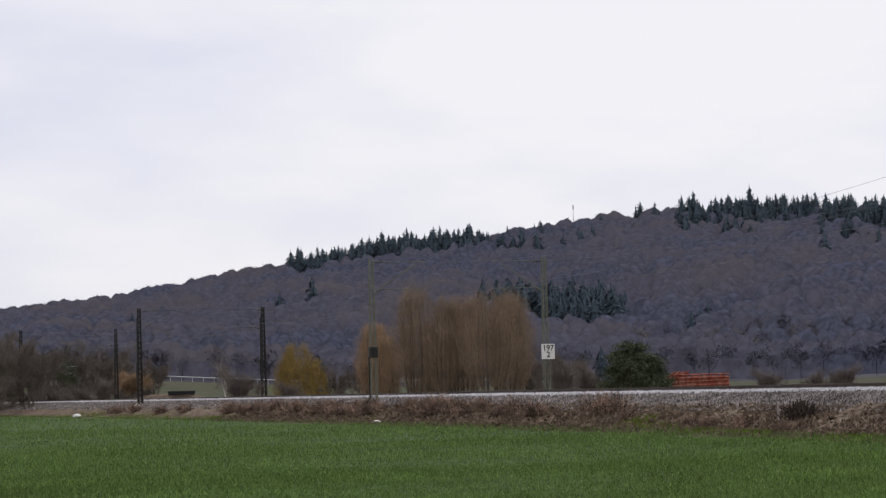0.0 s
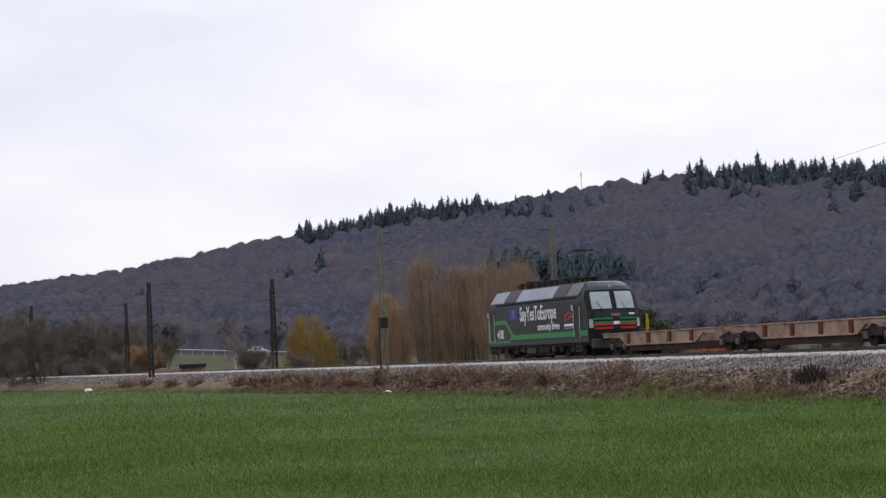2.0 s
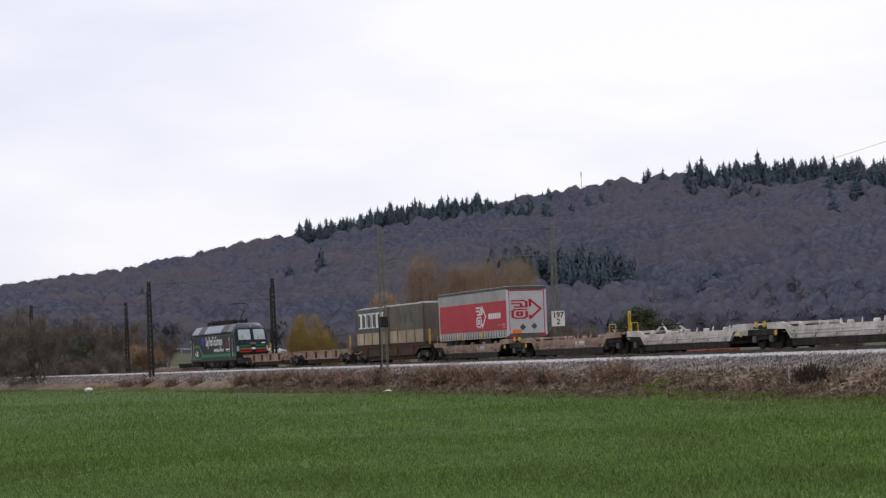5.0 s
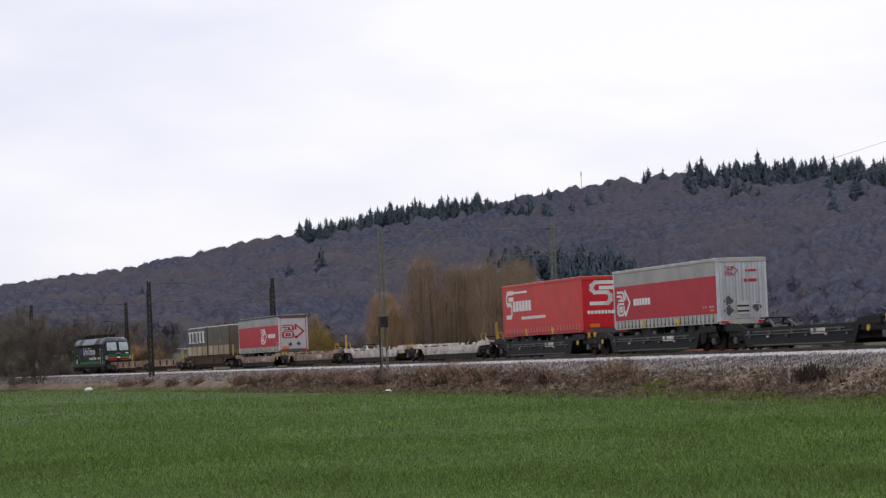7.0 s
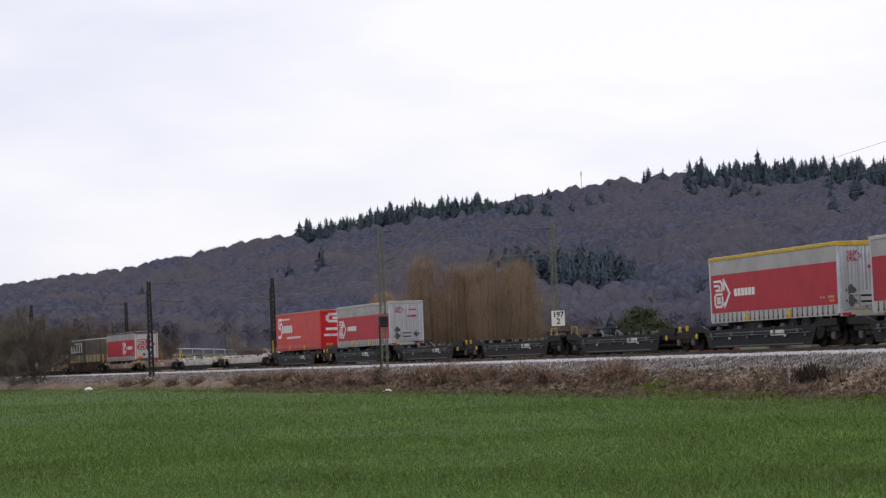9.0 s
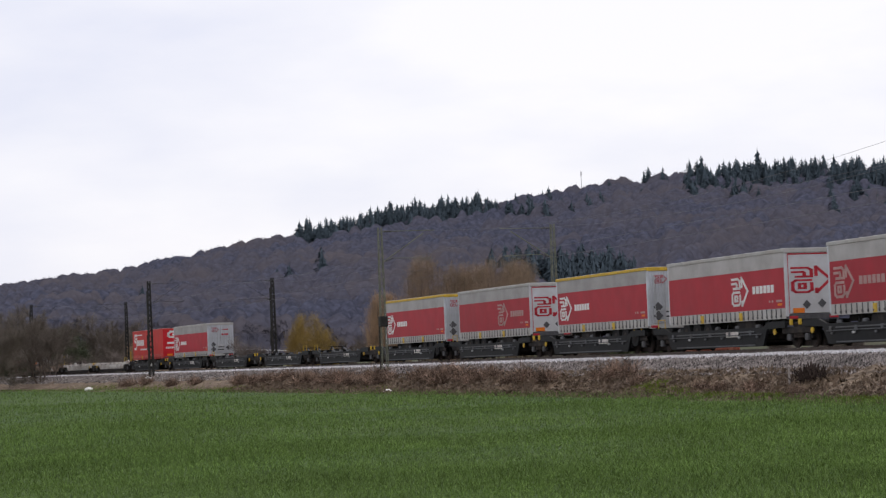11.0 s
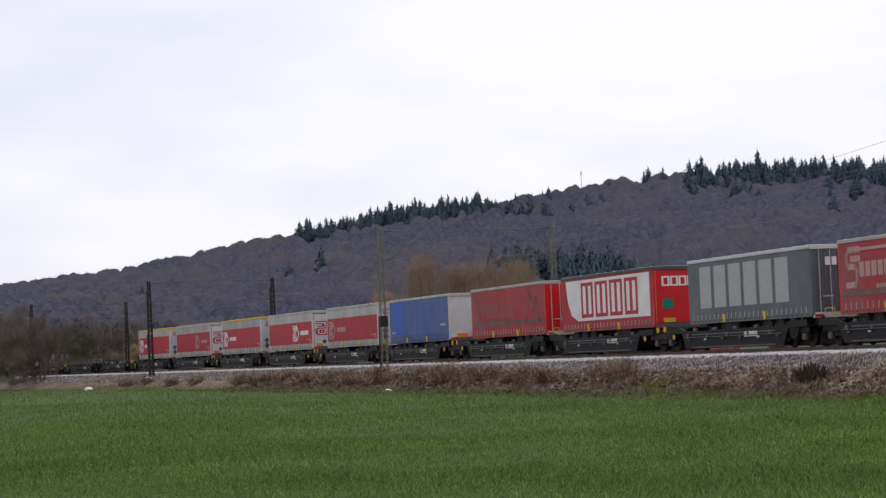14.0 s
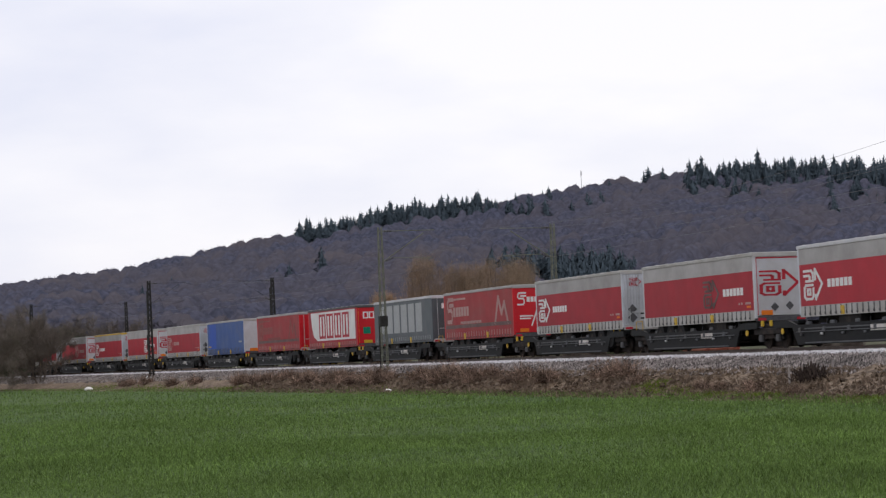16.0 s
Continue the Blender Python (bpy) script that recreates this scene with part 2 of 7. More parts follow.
    "door_grime": mat("door_grimy_beige", (0.16, 0.125, 0.09), 0.8, vary=0.2, scale=2, dirt=(0.08, 0.06, 0.05), dirt_scale=0.8, dirt_amount=0.6),
    "roof_tarp": mat("roof_tarpaulin", (0.55, 0.55, 0.54), 0.6, vary=0.12, scale=1.5, dirt=(0.30, 0.28, 0.26), dirt_scale=0.8, dirt_amount=0.5),
    "apron": mat("side_rail_grey", (0.45, 0.44, 0.42), 0.6, vary=0.12, scale=2, dirt=(0.28, 0.24, 0.20), dirt_scale=0.9, dirt_amount=0.6),
    "logo_red": mat("logo_red", (0.45, 0.03, 0.045), 0.5, vary=0.06),
    "logo_white": mat("logo_white", (0.74, 0.72, 0.70), 0.5, vary=0.05),
    "logo_ghost": mat("faded_logo", (0.44, 0.27, 0.25), 0.55, vary=0.15, scale=2),
    "logo_worn": mat("nearly_lost_logo", (0.27, 0.085, 0.080), 0.6, vary=0.25, scale=2),
    "logo_dark": mat("worn_logo", (0.16, 0.10, 0.095), 0.6, vary=0.2, scale=2),
    "logo_grey": mat("pale_grey_logo", (0.36, 0.37, 0.37), 0.5, vary=0.08),
    "plate_dark": mat("dark_placard", (0.085, 0.082, 0.085), 0.6, vary=0.2),
    "plate_green": mat("green_placard", (0.01, 0.20, 0.12), 0.5, vary=0.1),
}


# ---------------------------------------------------------------- mesh helpers
def part(name, bm, material, parent, label=""):
    """Links a bmesh as one mesh object under a thing or a part."""
    me = bpy.data.meshes.new(name)
    bm.to_mesh(me)
    bm.free()
    me.materials.append(material)
    ob = new(name, me)
    ob.parent = parent
    return tagged(ob, label)


def share(name, ob, parent, m, label=""):
    """One more part on the mesh of ob."""
    o = new(name, ob.data)
    o.parent = parent
    o.matrix_basis = m
    return tagged(o, label)


def thing(name, label, category, group="", kind=""):
    return tagged(new(name), label, category, group, kind)


def raw(name, verts, faces, material, parent=None, smooth=False):
    """Links plain arrays as one mesh object."""
    me = bpy.data.meshes.new(name)
    me.from_pydata([tuple(v) for v in verts], [], faces)
    me.materials.append(material)
    if smooth:
        me.polygons.foreach_set("use_smooth", [True] * len(me.polygons))
    ob = new(name, me)
    ob.parent = parent
    return ob


def soup(name, tris, material, parent=None, boughs=None):
    """Links an array of triangles, shape (n, 3, 3), as one mesh object; boughs: the way the bough faces at each triangle or corner."""
    tris = np.asarray(tris, dtype=np.float32)
    n = len(tris)
    me = bpy.data.meshes.new(name)
    me.vertices.add(n * 3)
    me.vertices.foreach_set("co", tris.ravel())
    me.loops.add(n * 3)
    me.loops.foreach_set("vertex_index", np.arange(n * 3, dtype=np.int32))
    me.polygons.add(n)
    me.polygons.foreach_set("loop_start", np.arange(0, n * 3, 3, dtype=np.int32))
    me.update(calc_edges=True)
    if boughs is not None:
        way = me.attributes.new("bough", "FLOAT_VECTOR", "POINT")
        boughs = np.asarray(boughs, dtype=np.float32)
        way.data.foreach_set("vector", (boughs if boughs.ndim == 3 else np.repeat(boughs[:, None], 3, 1)).ravel())
    me.materials.append(material)
    ob = new(name, me)
    ob.parent = parent
    return ob


def box(bm, x0, x1, y0, y1, z0, z1, bevel=0.0):
    """A box between the given limits, its edges rounded off."""
    vs = [bm.verts.new((x, y, z)) for x in (x0, x1) for y in (y0, y1) for z in (z0, z1)]
    fs = [bm.faces.new([vs[i] for i in f]) for f in ((0, 1, 3, 2), (4, 6, 7, 5), (0, 4, 5, 1), (2, 3, 7, 6), (0, 2, 6, 4), (1, 5, 7, 3))]
    if bevel:
        es = {e for f in fs for e in f.edges}
        bmesh.ops.bevel(bm, geom=list(es), offset=bevel, segments=1, affect="EDGES", profile=0.5)
    return bm


def boxes(*limits, bevel=0.0):
    bm = bmesh.new()
    for b in limits:
        box(bm, *b, bevel=bevel)
    return bm


def rod(bm, a, b, r0, r1=None, sides=6):
    """A tapered rod from a to b."""
    a, b = Vector(a), Vector(b)
    r1 = r0 if r1 is None else r1
    d = b - a
    q = d.to_track_quat("Z", "Y").to_matrix()
    rings = []
    for p, r in ((a, r0), (b, r1)):
        rings.append([bm.verts.new(p + q @ Vector((r * math.cos(k * math.tau / sides), r * math.sin(k * math.tau / sides), 0))) for k in range(sides)])
    for k in range(sides):
        bm.faces.new((rings[0][k], rings[0][(k + 1) % sides], rings[1][(k + 1) % sides], rings[1][k]))
    bm.faces.new(rings[0][::-1])
    bm.faces.new(rings[1])
    return bm


def rods(*ends, sides=6):
    bm = bmesh.new()
    for e in ends:
        rod(bm, *e, sides=sides)
    return bm


def tube(bm, pts, r, sides=4):
    """One unbroken thin tube along points."""
    rings = []
    for i, p in enumerate(pts):
        d = Vector(pts[min(i + 1, len(pts) - 1)]) - Vector(pts[max(i - 1, 0)])
        q = d.to_track_quat("Z", "Y").to_matrix()
        rings.append([bm.verts.new(Vector(p) + q @ Vector((r * math.cos(k * math.tau / sides), r * math.sin(k * math.tau / sides), 0))) for k in range(sides)])
    for a, b in zip(rings, rings[1:]):
        for k in range(sides):
            bm.faces.new((a[k], a[(k + 1) % sides], b[(k + 1) % sides], b[k]))
    return bm


def slab(bm, outline, y0, y1):
    """A side outline of (x, z) points, in order, given depth from y0 to y1."""
    a = [bm.verts.new((x, y0, z)) for x, z in outline]
    b = [bm.verts.new((x, y1, z)) for x, z in outline]
    bm.faces.new(a)
    bm.faces.new(b[::-1])
    for i in range(len(a)):
        j = (i + 1) % len(a)
        bm.faces.new((a[i], b[i], b[j], a[j]))
    bmesh.ops.recalc_face_normals(bm, faces=bm.faces)
    return bm


def writing(name, text, size, material, parent, m, label="", shear=0.0, depth=0.006, squeeze=1.0, bold=0.0):
    """Raised letters in the built-in font, as one mesh."""
    cu = bpy.data.curves.new(name, "FONT")
    cu.body, cu.size, cu.extrude, cu.shear, cu.offset = text, size, depth, shear, bold
    cu.align_x, cu.align_y = "CENTER", "CENTER"
    cu.resolution_u = 3
    tmp = bpy.data.objects.new(name, cu)
    scene.collection.objects.link(tmp)
    bpy.context.view_layer.update()
    me = bpy.data.meshes.new_from_object(tmp.evaluated_get(bpy.context.evaluated_depsgraph_get()))
    bpy.data.objects.remove(tmp)
    bpy.data.curves.remove(cu)
    me.transform(Matrix.Diagonal((squeeze, 1, 1, 1)))
    me.materials.clear()
    me.materials.append(material)
    ob = new(name, me)
    ob.parent = parent
    ob.matrix_basis = m
    return tagged(ob, label)


# ---------------------------------------------------------------- the line of the railway
RAIL = 1.616                  # height of the running surface over the field
TRACK_X, TRACK_Y = 29.044, 46.790
TURN, BEND, EASE = 0.239167, 7.957187e-4, -1.444403e-6
SPEED, GAIN, MIDDLE = 28.0215, 0.0142, 9.0
GAP = 4.0                     # between the two track centres
S_MIN, S_STEP = -480.0, 0.5
_s = np.arange(S_MIN, 720.0, S_STEP)
_h = TURN + BEND * np.clip(_s, -150, 540) + EASE * np.clip(_s, -150, 540) ** 2 / 2
_zero = int(round(-S_MIN / S_STEP))
_x = np.concatenate([[0], np.cumsum(-(np.sin(_h[1:]) + np.sin(_h[:-1])) / 2 * S_STEP)])
_y = np.concatenate([[0], np.cumsum((np.cos(_h[1:]) + np.cos(_h[:-1])) / 2 * S_STEP)])
_x, _y = _x - _x[_zero] + TRACK_X, _y - _y[_zero] + TRACK_Y


def line(s, w=0.0):
    """The plan point w metres to the far side of the far track's centre, s metres along it, and the heading there."""
    h = np.interp(s, _s, _h)
    return np.interp(s, _s, _x) + np.cos(h) * w, np.interp(s, _s, _y) + np.sin(h) * w, h


def on_line(s, w=0.0, z=RAIL):
    """A pose on the line: x along it, away from the camera, y to the camera's side."""
    x, y, h = line(s, w)
    return pose(float(x), float(y), z, 0, 0, 90 + math.degrees(float(h)))


def beside(x, y):
    """How far a plan point lies to the far side of the far track."""
    i = np.argmin((_x - x) ** 2 + (_y - y) ** 2)
    return (x - _x[i]) * math.cos(_h[i]) + (y - _y[i]) * math.sin(_h[i])


def sweep(name, profile, s0, s1, step, material, parent=None, wobble=0.0, label="", kind="structure"):
    """A strip of (w, z) points carried along the line; z is over the rail."""
    ss = np.arange(s0, s1 + step, step)
    rng = np.random.default_rng(len(name))
    n = len(profile)
    verts, faces = [], []
    for s in ss:
        for k, (w, z) in enumerate(profile):
            jw, jz = (rng.normal(0, wobble, 2) if wobble and 0 < k < n - 1 else (0, 0))
            x, y, _ = line(s, w + jw)
            verts.append((x, y, RAIL + z + jz * 0.6))
    for i in range(len(ss) - 1):
        for k in range(n - 1):
            faces.append((i * n + k, (i + 1) * n + k, (i + 1) * n + k + 1, i * n + k + 1))
    ob = raw(name, verts, faces, material, parent, smooth=wobble > 0)
    return tagged(ob, label, kind=kind) if kind else ob


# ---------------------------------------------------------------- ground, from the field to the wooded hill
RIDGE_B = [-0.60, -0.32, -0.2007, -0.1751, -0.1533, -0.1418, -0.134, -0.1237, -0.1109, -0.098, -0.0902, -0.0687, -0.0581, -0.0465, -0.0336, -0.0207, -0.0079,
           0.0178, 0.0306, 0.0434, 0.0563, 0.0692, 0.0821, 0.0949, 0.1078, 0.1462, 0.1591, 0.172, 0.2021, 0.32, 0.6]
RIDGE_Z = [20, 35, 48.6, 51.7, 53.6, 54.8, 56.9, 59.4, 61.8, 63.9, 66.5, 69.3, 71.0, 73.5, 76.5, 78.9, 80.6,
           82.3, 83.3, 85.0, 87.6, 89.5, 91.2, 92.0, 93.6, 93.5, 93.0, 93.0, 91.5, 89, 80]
RIDGE_R, WOODS_R = 1150.0, 455.0


def woods_edge(b):
    """Where the woods begin, by bearing."""
    return float(np.interp(b, [-0.30, -0.16, -0.05, 0.0, 0.03, 0.3], [400, 455, 455, 460, 470, 470]))


CANOPY = 8.3


def height(x, y):
    r = math.hypot(x, y)
    b = x / max(y, 1e-3) if y > 0 else (9 if x > 0 else -9)
    b = max(-0.6, min(0.6, b)) if y > 0 else math.copysign(0.6, x)
    side = max(0.0, y / max(r, 1e-6)) ** 0.5
    top = (np.interp(b, RIDGE_B, RIDGE_Z) - CANOPY) * (0.3 + 0.7 * side)
    if r < 255:
        return 0.0
    amp = float(np.interp(b, [-0.3, -0.19, -0.128, -0.048, 0.05], [7.0, 6.0, 4.8, 2.8, 1.8]))
    rise = amp * min(1, (r - 255) / 165) ** 1.3 * min(1, max(0, (beside(x, y) - 6) / 10)) if r < 560 else amp
    if r <= WOODS_R:
        return rise
    if r <= RIDGE_R:
        k = (r - WOODS_R) / (RIDGE_R - WOODS_R)
        roll = 3.5 * math.sin(b * 38 + r * 0.011) * math.sin(k * math.pi) + 2.2 * math.sin(b * 91 - r * 0.02) * math.sin(k * math.pi)
        return rise + (top - amp) * k ** 1.45 + roll * top / 110
    k = min(1, (r - RIDGE_R) / 2600)
    return top * (1 - k) ** 2 * (1 - 0.3 * min(1, (r - RIDGE_R) / 300))


def build_ground():
    radii = [6, 14, 24, 34, 46, 60, 76, 94, 114, 136, 160, 186, 214, 240, 255] + list(range(270, 470, 15)) + list(range(480, 1180, 28)) + [1200, 1260, 1340, 1450, 1650, 2000, 2600, 3300, 4000, 4700]
    angles = sorted(set([round(a, 2) for a in np.arange(-18, 18.01, 0.75)] + list(range(-180, 180, 9)) + [-24, -21, 21, 24]))
    verts, faces = [(0, 0, 0)], []
    for r in radii:
        for a in angles:
            x, y = r * math.sin(radians(a)), r * math.cos(radians(a))
            verts.append((x, y, height(x, y)))
    n = len(angles)
    for k in range(n):
        faces.append((0, 1 + (k + 1) % n, 1 + k))
    for i in range(len(radii) - 1):
        for k in range(n):
            a, b = 1 + i * n + k, 1 + i * n + (k + 1) % n
            faces.append((a, b, b + n, a + n))
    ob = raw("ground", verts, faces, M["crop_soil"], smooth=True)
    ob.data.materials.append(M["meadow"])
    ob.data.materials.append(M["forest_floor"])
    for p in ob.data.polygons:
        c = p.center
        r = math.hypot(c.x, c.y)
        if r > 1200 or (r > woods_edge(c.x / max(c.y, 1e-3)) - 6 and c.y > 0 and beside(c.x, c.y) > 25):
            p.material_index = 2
        elif c.y > 40 and beside(c.x, c.y) > -7:
            p.material_index = 1
    return tagged(ob, "green field running out to meadow and wooded hill", "ground", kind="structure")


# ---------------------------------------------------------------- track bed, sleepers, rails
def build_track():
    bank = sweep("embankment", [(-15.5, -1.76), (-12.3, -1.66), (-10.6, -1.40), (-9.3, -1.02), (-8.3, -0.72), (-7.4, -0.60), (5.4, -0.60), (6.6, -0.85), (9.0, -1.45), (12, -1.75)],
                 -140, 560, 1.0, M["earth"], wobble=0.07, label="low railway embankment of bare brown earth")
    tagged(bank, category="embankment")
    bed = sweep("ballast_bed", [(-7.9, -0.66), (-6.75, -0.36), (-6.1, -0.20), (-5.4, -0.17), (-2.0, -0.19), (2.2, -0.17), (2.6, -0.24), (3.6, -0.62)],
                -140, 560, 2.0, M["ballast_bed"], wobble=0.025, label="grey crushed stone track bed on the embankment")
    tagged(bed, category="track bed")
    # stones: dirty grey on the slope, much paler along the shoulder
    rng = np.random.default_rng(5)
    corner = np.array([(1, 0, -.4), (-.5, .87, -.4), (-.5, -.87, -.4), (0, 0, 1)])
    fan = np.array([(0, 1, 3), (1, 2, 3), (2, 0, 3)])
    for name, count, w_lo, w_hi, s_lo, s_hi, size, m, label in (
            ("ballast_stones", 70000, -8.9, -6.35, 16, 260, 0.055, "ballast", "loose grey ballast stones on the shoulder slope"),
            ("fresh_ballast_stones", 30000, -6.42, -5.30, 16, 300, 0.050, "ballast_new", "pale ballast stones along the track edge")):
        u = rng.random(count)
        s = s_lo + (s_hi - s_lo) * u ** 1.7
        w = w_lo + (w_hi - w_lo) * rng.random(count)
        x, y, _ = line(s, w)
        z = RAIL + np.interp(w, [-8.9, -7.9, -6.75, -6.1, -5.4, -2], [-0.90, -0.66, -0.36, -0.20, -0.17, -0.19])
        sz = size * rng.uniform(0.6, 1.5, count) * (1 + (s - s_lo) / 220)
        base = corner[None] * sz[:, None, None] * rng.uniform(0.6, 1.3, (count, 4, 3))
        a = rng.uniform(0, 6.28, count)
        ca, sa = np.cos(a)[:, None], np.sin(a)[:, None]
        p = np.stack([base[..., 0] * ca - base[..., 1] * sa + x[:, None], base[..., 0] * sa + base[..., 1] * ca + y[:, None], base[..., 2] + z[:, None]], -1)
        tagged(soup(name, p[:, fan].reshape(-1, 3, 3), M[m]), label, "ballast", kind="stuff")
    for name, centre in (("near_track", -GAP), ("far_track", 0.0)):
        t = thing(name, "railway track of brown steel rails on concrete sleepers", "railway track", "running lines", "structure")
        for side in (-0.755, 0.755):
            c = centre + side
            rail = sweep("rail", [(c - 0.07, -0.17), (c - 0.07, -0.15), (c - 0.012, -0.13), (c - 0.012, -0.045), (c - 0.036, -0.03), (c - 0.036, 0.0),
                                  (c + 0.036, 0.0), (c + 0.036, -0.03), (c + 0.012, -0.045), (c + 0.012, -0.13), (c + 0.07, -0.15), (c + 0.07, -0.17)], -140, 540, 2.0, M["rail"], t, kind="")
            face = sweep("running_face", [(c - 0.03, 0.004), (c + 0.03, 0.004)], -140, 540, 4.0, M["rail_top"], rail, kind="")
            face["label"] = "bright worn running face"
        bm = bmesh.new()
        box(bm, -0.13, 0.13, -1.3, 1.3, -0.34, -0.165, 0.02)
        first = None
        for k in range(250):
            m = on_line(24 + k * 0.62, centre)
            if first is None:
                first = part("sleeper", bm, M["sleeper"], t)
                first.matrix_basis = m
            else:
                share("sleeper", first, t, m)


# ---------------------------------------------------------------- overhead line
MAST_S = [23.0, 94.9, 167.3, 226.5, 300.0]
NEAR_W, FAR_W = -7.5, 3.8


def lattice_mast(s, w, reach, tall, material, label, sign=False, box_on=False):
    """A tapering lattice mast with its bracket; reach is the way to the track, +1 or -1 in w."""
    t = thing("catenary_mast", label, "catenary mast", "catenary masts")
    t.matrix_basis = on_line(s, w, RAIL - 0.62)
    thick = 1.7 if material == "mast_dark" else 0.80
    inward = -reach                       # local y points to the camera's side
    half = lambda z: 0.19 - 0.085 * z / tall
    for sx in (-1, 1):
        for sy in (-1, 1):
            part("corner_post", rods(((sx * half(0), sy * half(0), -0.3), (sx * half(tall), sy * half(tall), tall), thick * 0.045, thick * 0.035), sides=4), M[material], t)
    bm = bmesh.new()
    z, k = 0.25, 0
    while z < tall - 0.35:
        z2 = z + 0.48
        a, b = half(z), half(z2)
        f = 1 if k % 2 else -1
        for sy in (-1, 1):
            rod(bm, (-f * a, sy * a, z), (f * b, sy * b, z2), 0.016 * thick, sides=4)
            rod(bm, (sy * a, -f * a, z), (sy * b, f * b, z2), 0.016 * thick, sides=4)
        z, k = z2, k + 1
    part("lattice_bracing", bm, M[material], t)
    part("foundation", boxes((-0.4, 0.4, -0.4, 0.4, -0.9, 0.06), bevel=0.04), M["sleeper"], t, "concrete foundation block")
    # cantilever: top tie, sloping strut, insulators, steady arm
    zt, zl, y_out = tall - 0.25, tall - 2.15, inward * 3.5
    fine = 0.5 if material == "mast_dark" else 1.0
    arm = part("cantilever", rods(((0, inward * 0.1, zl), (0, y_out * 0.80, zt - 0.15), fine * 0.032), ((0, inward * 0.1, zt), (0, inward * 3.5, zt + 0.02), fine * 0.026),
                                  ((0, inward * 0.75, zl + 0.25), (0, y_out * 0.95, zl + 0.2), fine * 0.024), ((0, y_out * 0.95, zl + 0.2), (0, y_out * 0.62, zl - 0.02), fine * 0.016)), M[material], t)
    for y0, za, zb in ((0.30, zt, zt), (0.35, zl + 0.10, zl + 0.28)):
        bm = bmesh.new()
        for j in range(5):
            yy = inward * (y0 + j * 0.10)
            zz = za + (zb - za) * j / 5
            rod(bm, (0, yy - 0.02, zz), (0, yy + 0.02, zz), 0.075, sides=8)
        part("insulator", bm, M["insulator"], arm, "ribbed brown insulator")
    if sign:
        plate = part("kilometre_sign", boxes((-0.40, -0.36, -0.44, 0.44, 2.52, 3.47), bevel=0.01), M["sign_white"], t, "white kilometre board with black figures")
        turn = Matrix.Translation((-0.41, 0, 0)) @ pose(0, 0, 0, 90, 0, -90)
        writing("figures", "197", 0.50, M["black"], plate, turn @ pose(0, 3.21, 0), bold=0.008)
        writing("figures", "2", 0.50, M["black"], plate, turn @ pose(0, 2.79, 0), bold=0.008)
        for z in (2.65, 3.25):
            part("sign_bracket", boxes((-0.36, -0.14, -0.03, 0.03, z, z + 0.06)), M["zinc"], t)
    if material == "mast_dark" and (w < 0 or s < 170):
        part("tension_post", rods(((0.9, 0.0, -0.3), (0.9, 0.0, tall - 0.9), 0.09, 0.06)), M[material], t)
        part("tension_weight", boxes((0.78, 1.02, -0.12, 0.12, 2.6, 4.0), bevel=0.02), M["mast_dark"], t, "stack of tension weights")
    if box_on:
        part("switch_box", boxes((-0.26, 0.26, -0.24, 0.24, 2.85, 3.50), bevel=0.03), M["mast_dark"], t, "dark equipment box clamped to the mast")
        part("conduit", rods(((0.16, 0.22, 0.0), (0.16, 0.22, 2.9), 0.04)), M["mast_dark"], t)
    return t


def build_overhead():
    for k, s in enumerate(MAST_S):
        old = k >= 2
        m = "mast_dark" if old else "mast_green"
        txt = "weathered dark lattice steel catenary mast beside the track" if old else "grey-green lattice steel catenary mast beside the track"
        lattice_mast(s, NEAR_W, 1, 8.95, m, txt + (" with an equipment box" if k == 1 else ""), box_on=k == 1)
        lattice_mast(s, FAR_W + (0.5 if k == 2 else 0.0), -1, 8.95, m, txt + (" carrying a kilometre board" if k == 1 else ""), sign=k == 1)
    for name, w in (("overhead_wire", -GAP), ("overhead_wire", 0.0)):
        t = thing(name, "contact wire and catenary strung between the masts", "overhead wire", "overhead wires")
        for part_name, z_mast, sag, r in (("contact_wire", 5.77, 0.0, 0.007), ("catenary_wire", 8.08, 1.2, 0.006)):
            bm, allpts = bmesh.new(), []
            for a, b in zip(MAST_S, MAST_S[1:]):
                pts = []
                for j in range(9):
                    u = j / 8
                    x, y, _ = line(a + (b - a) * u, w)
                    pts.append((x, y, RAIL + z_mast - sag * 4 * u * (1 - u)))
                allpts += pts if not allpts else pts[1:]
            tube(bm, allpts, r)
            part(part_name, bm, M["wire"], t)
        for a, b in zip(MAST_S, MAST_S[1:]):
            for u in (0.12, 0.3, 0.5, 0.7, 0.88):
                x, y, _ = line(a + (b - a) * u, w)
                part("dropper", rods(((x, y, RAIL + 5.77), (x, y, RAIL + 8.08 - 4.8 * u * (1 - u)), 0.005), sides=4), M["wire"], t)
    # feeder along the near masts' tops
    t = thing("feeder_wire", "thin feeder wire strung over the mast tops", "overhead wire", "overhead wires")
    bm, allpts = bmesh.new(), []
    for a, b in zip(MAST_S, MAST_S[1:]):
        pts = [(*[float(v) for v in line(a + (b - a) * j / 8, FAR_W - 0.3)[:2]], RAIL + 8.35 - 1.1 * 4 * (j / 8) * (1 - j / 8) * 0.5) for j in range(9)]
        allpts += pts if not allpts else pts[1:]
    tube(bm, allpts, 0.006)
    part("conductor", bm, M["wire"], t)


build_ground()
build_track()
build_overhead()


# ---------------------------------------------------------------- rolling stock: shared pieces
RIDERS = []                   # (thing, place along the line at the middle of the clip)
WHEEL, FRAME = {}, {}


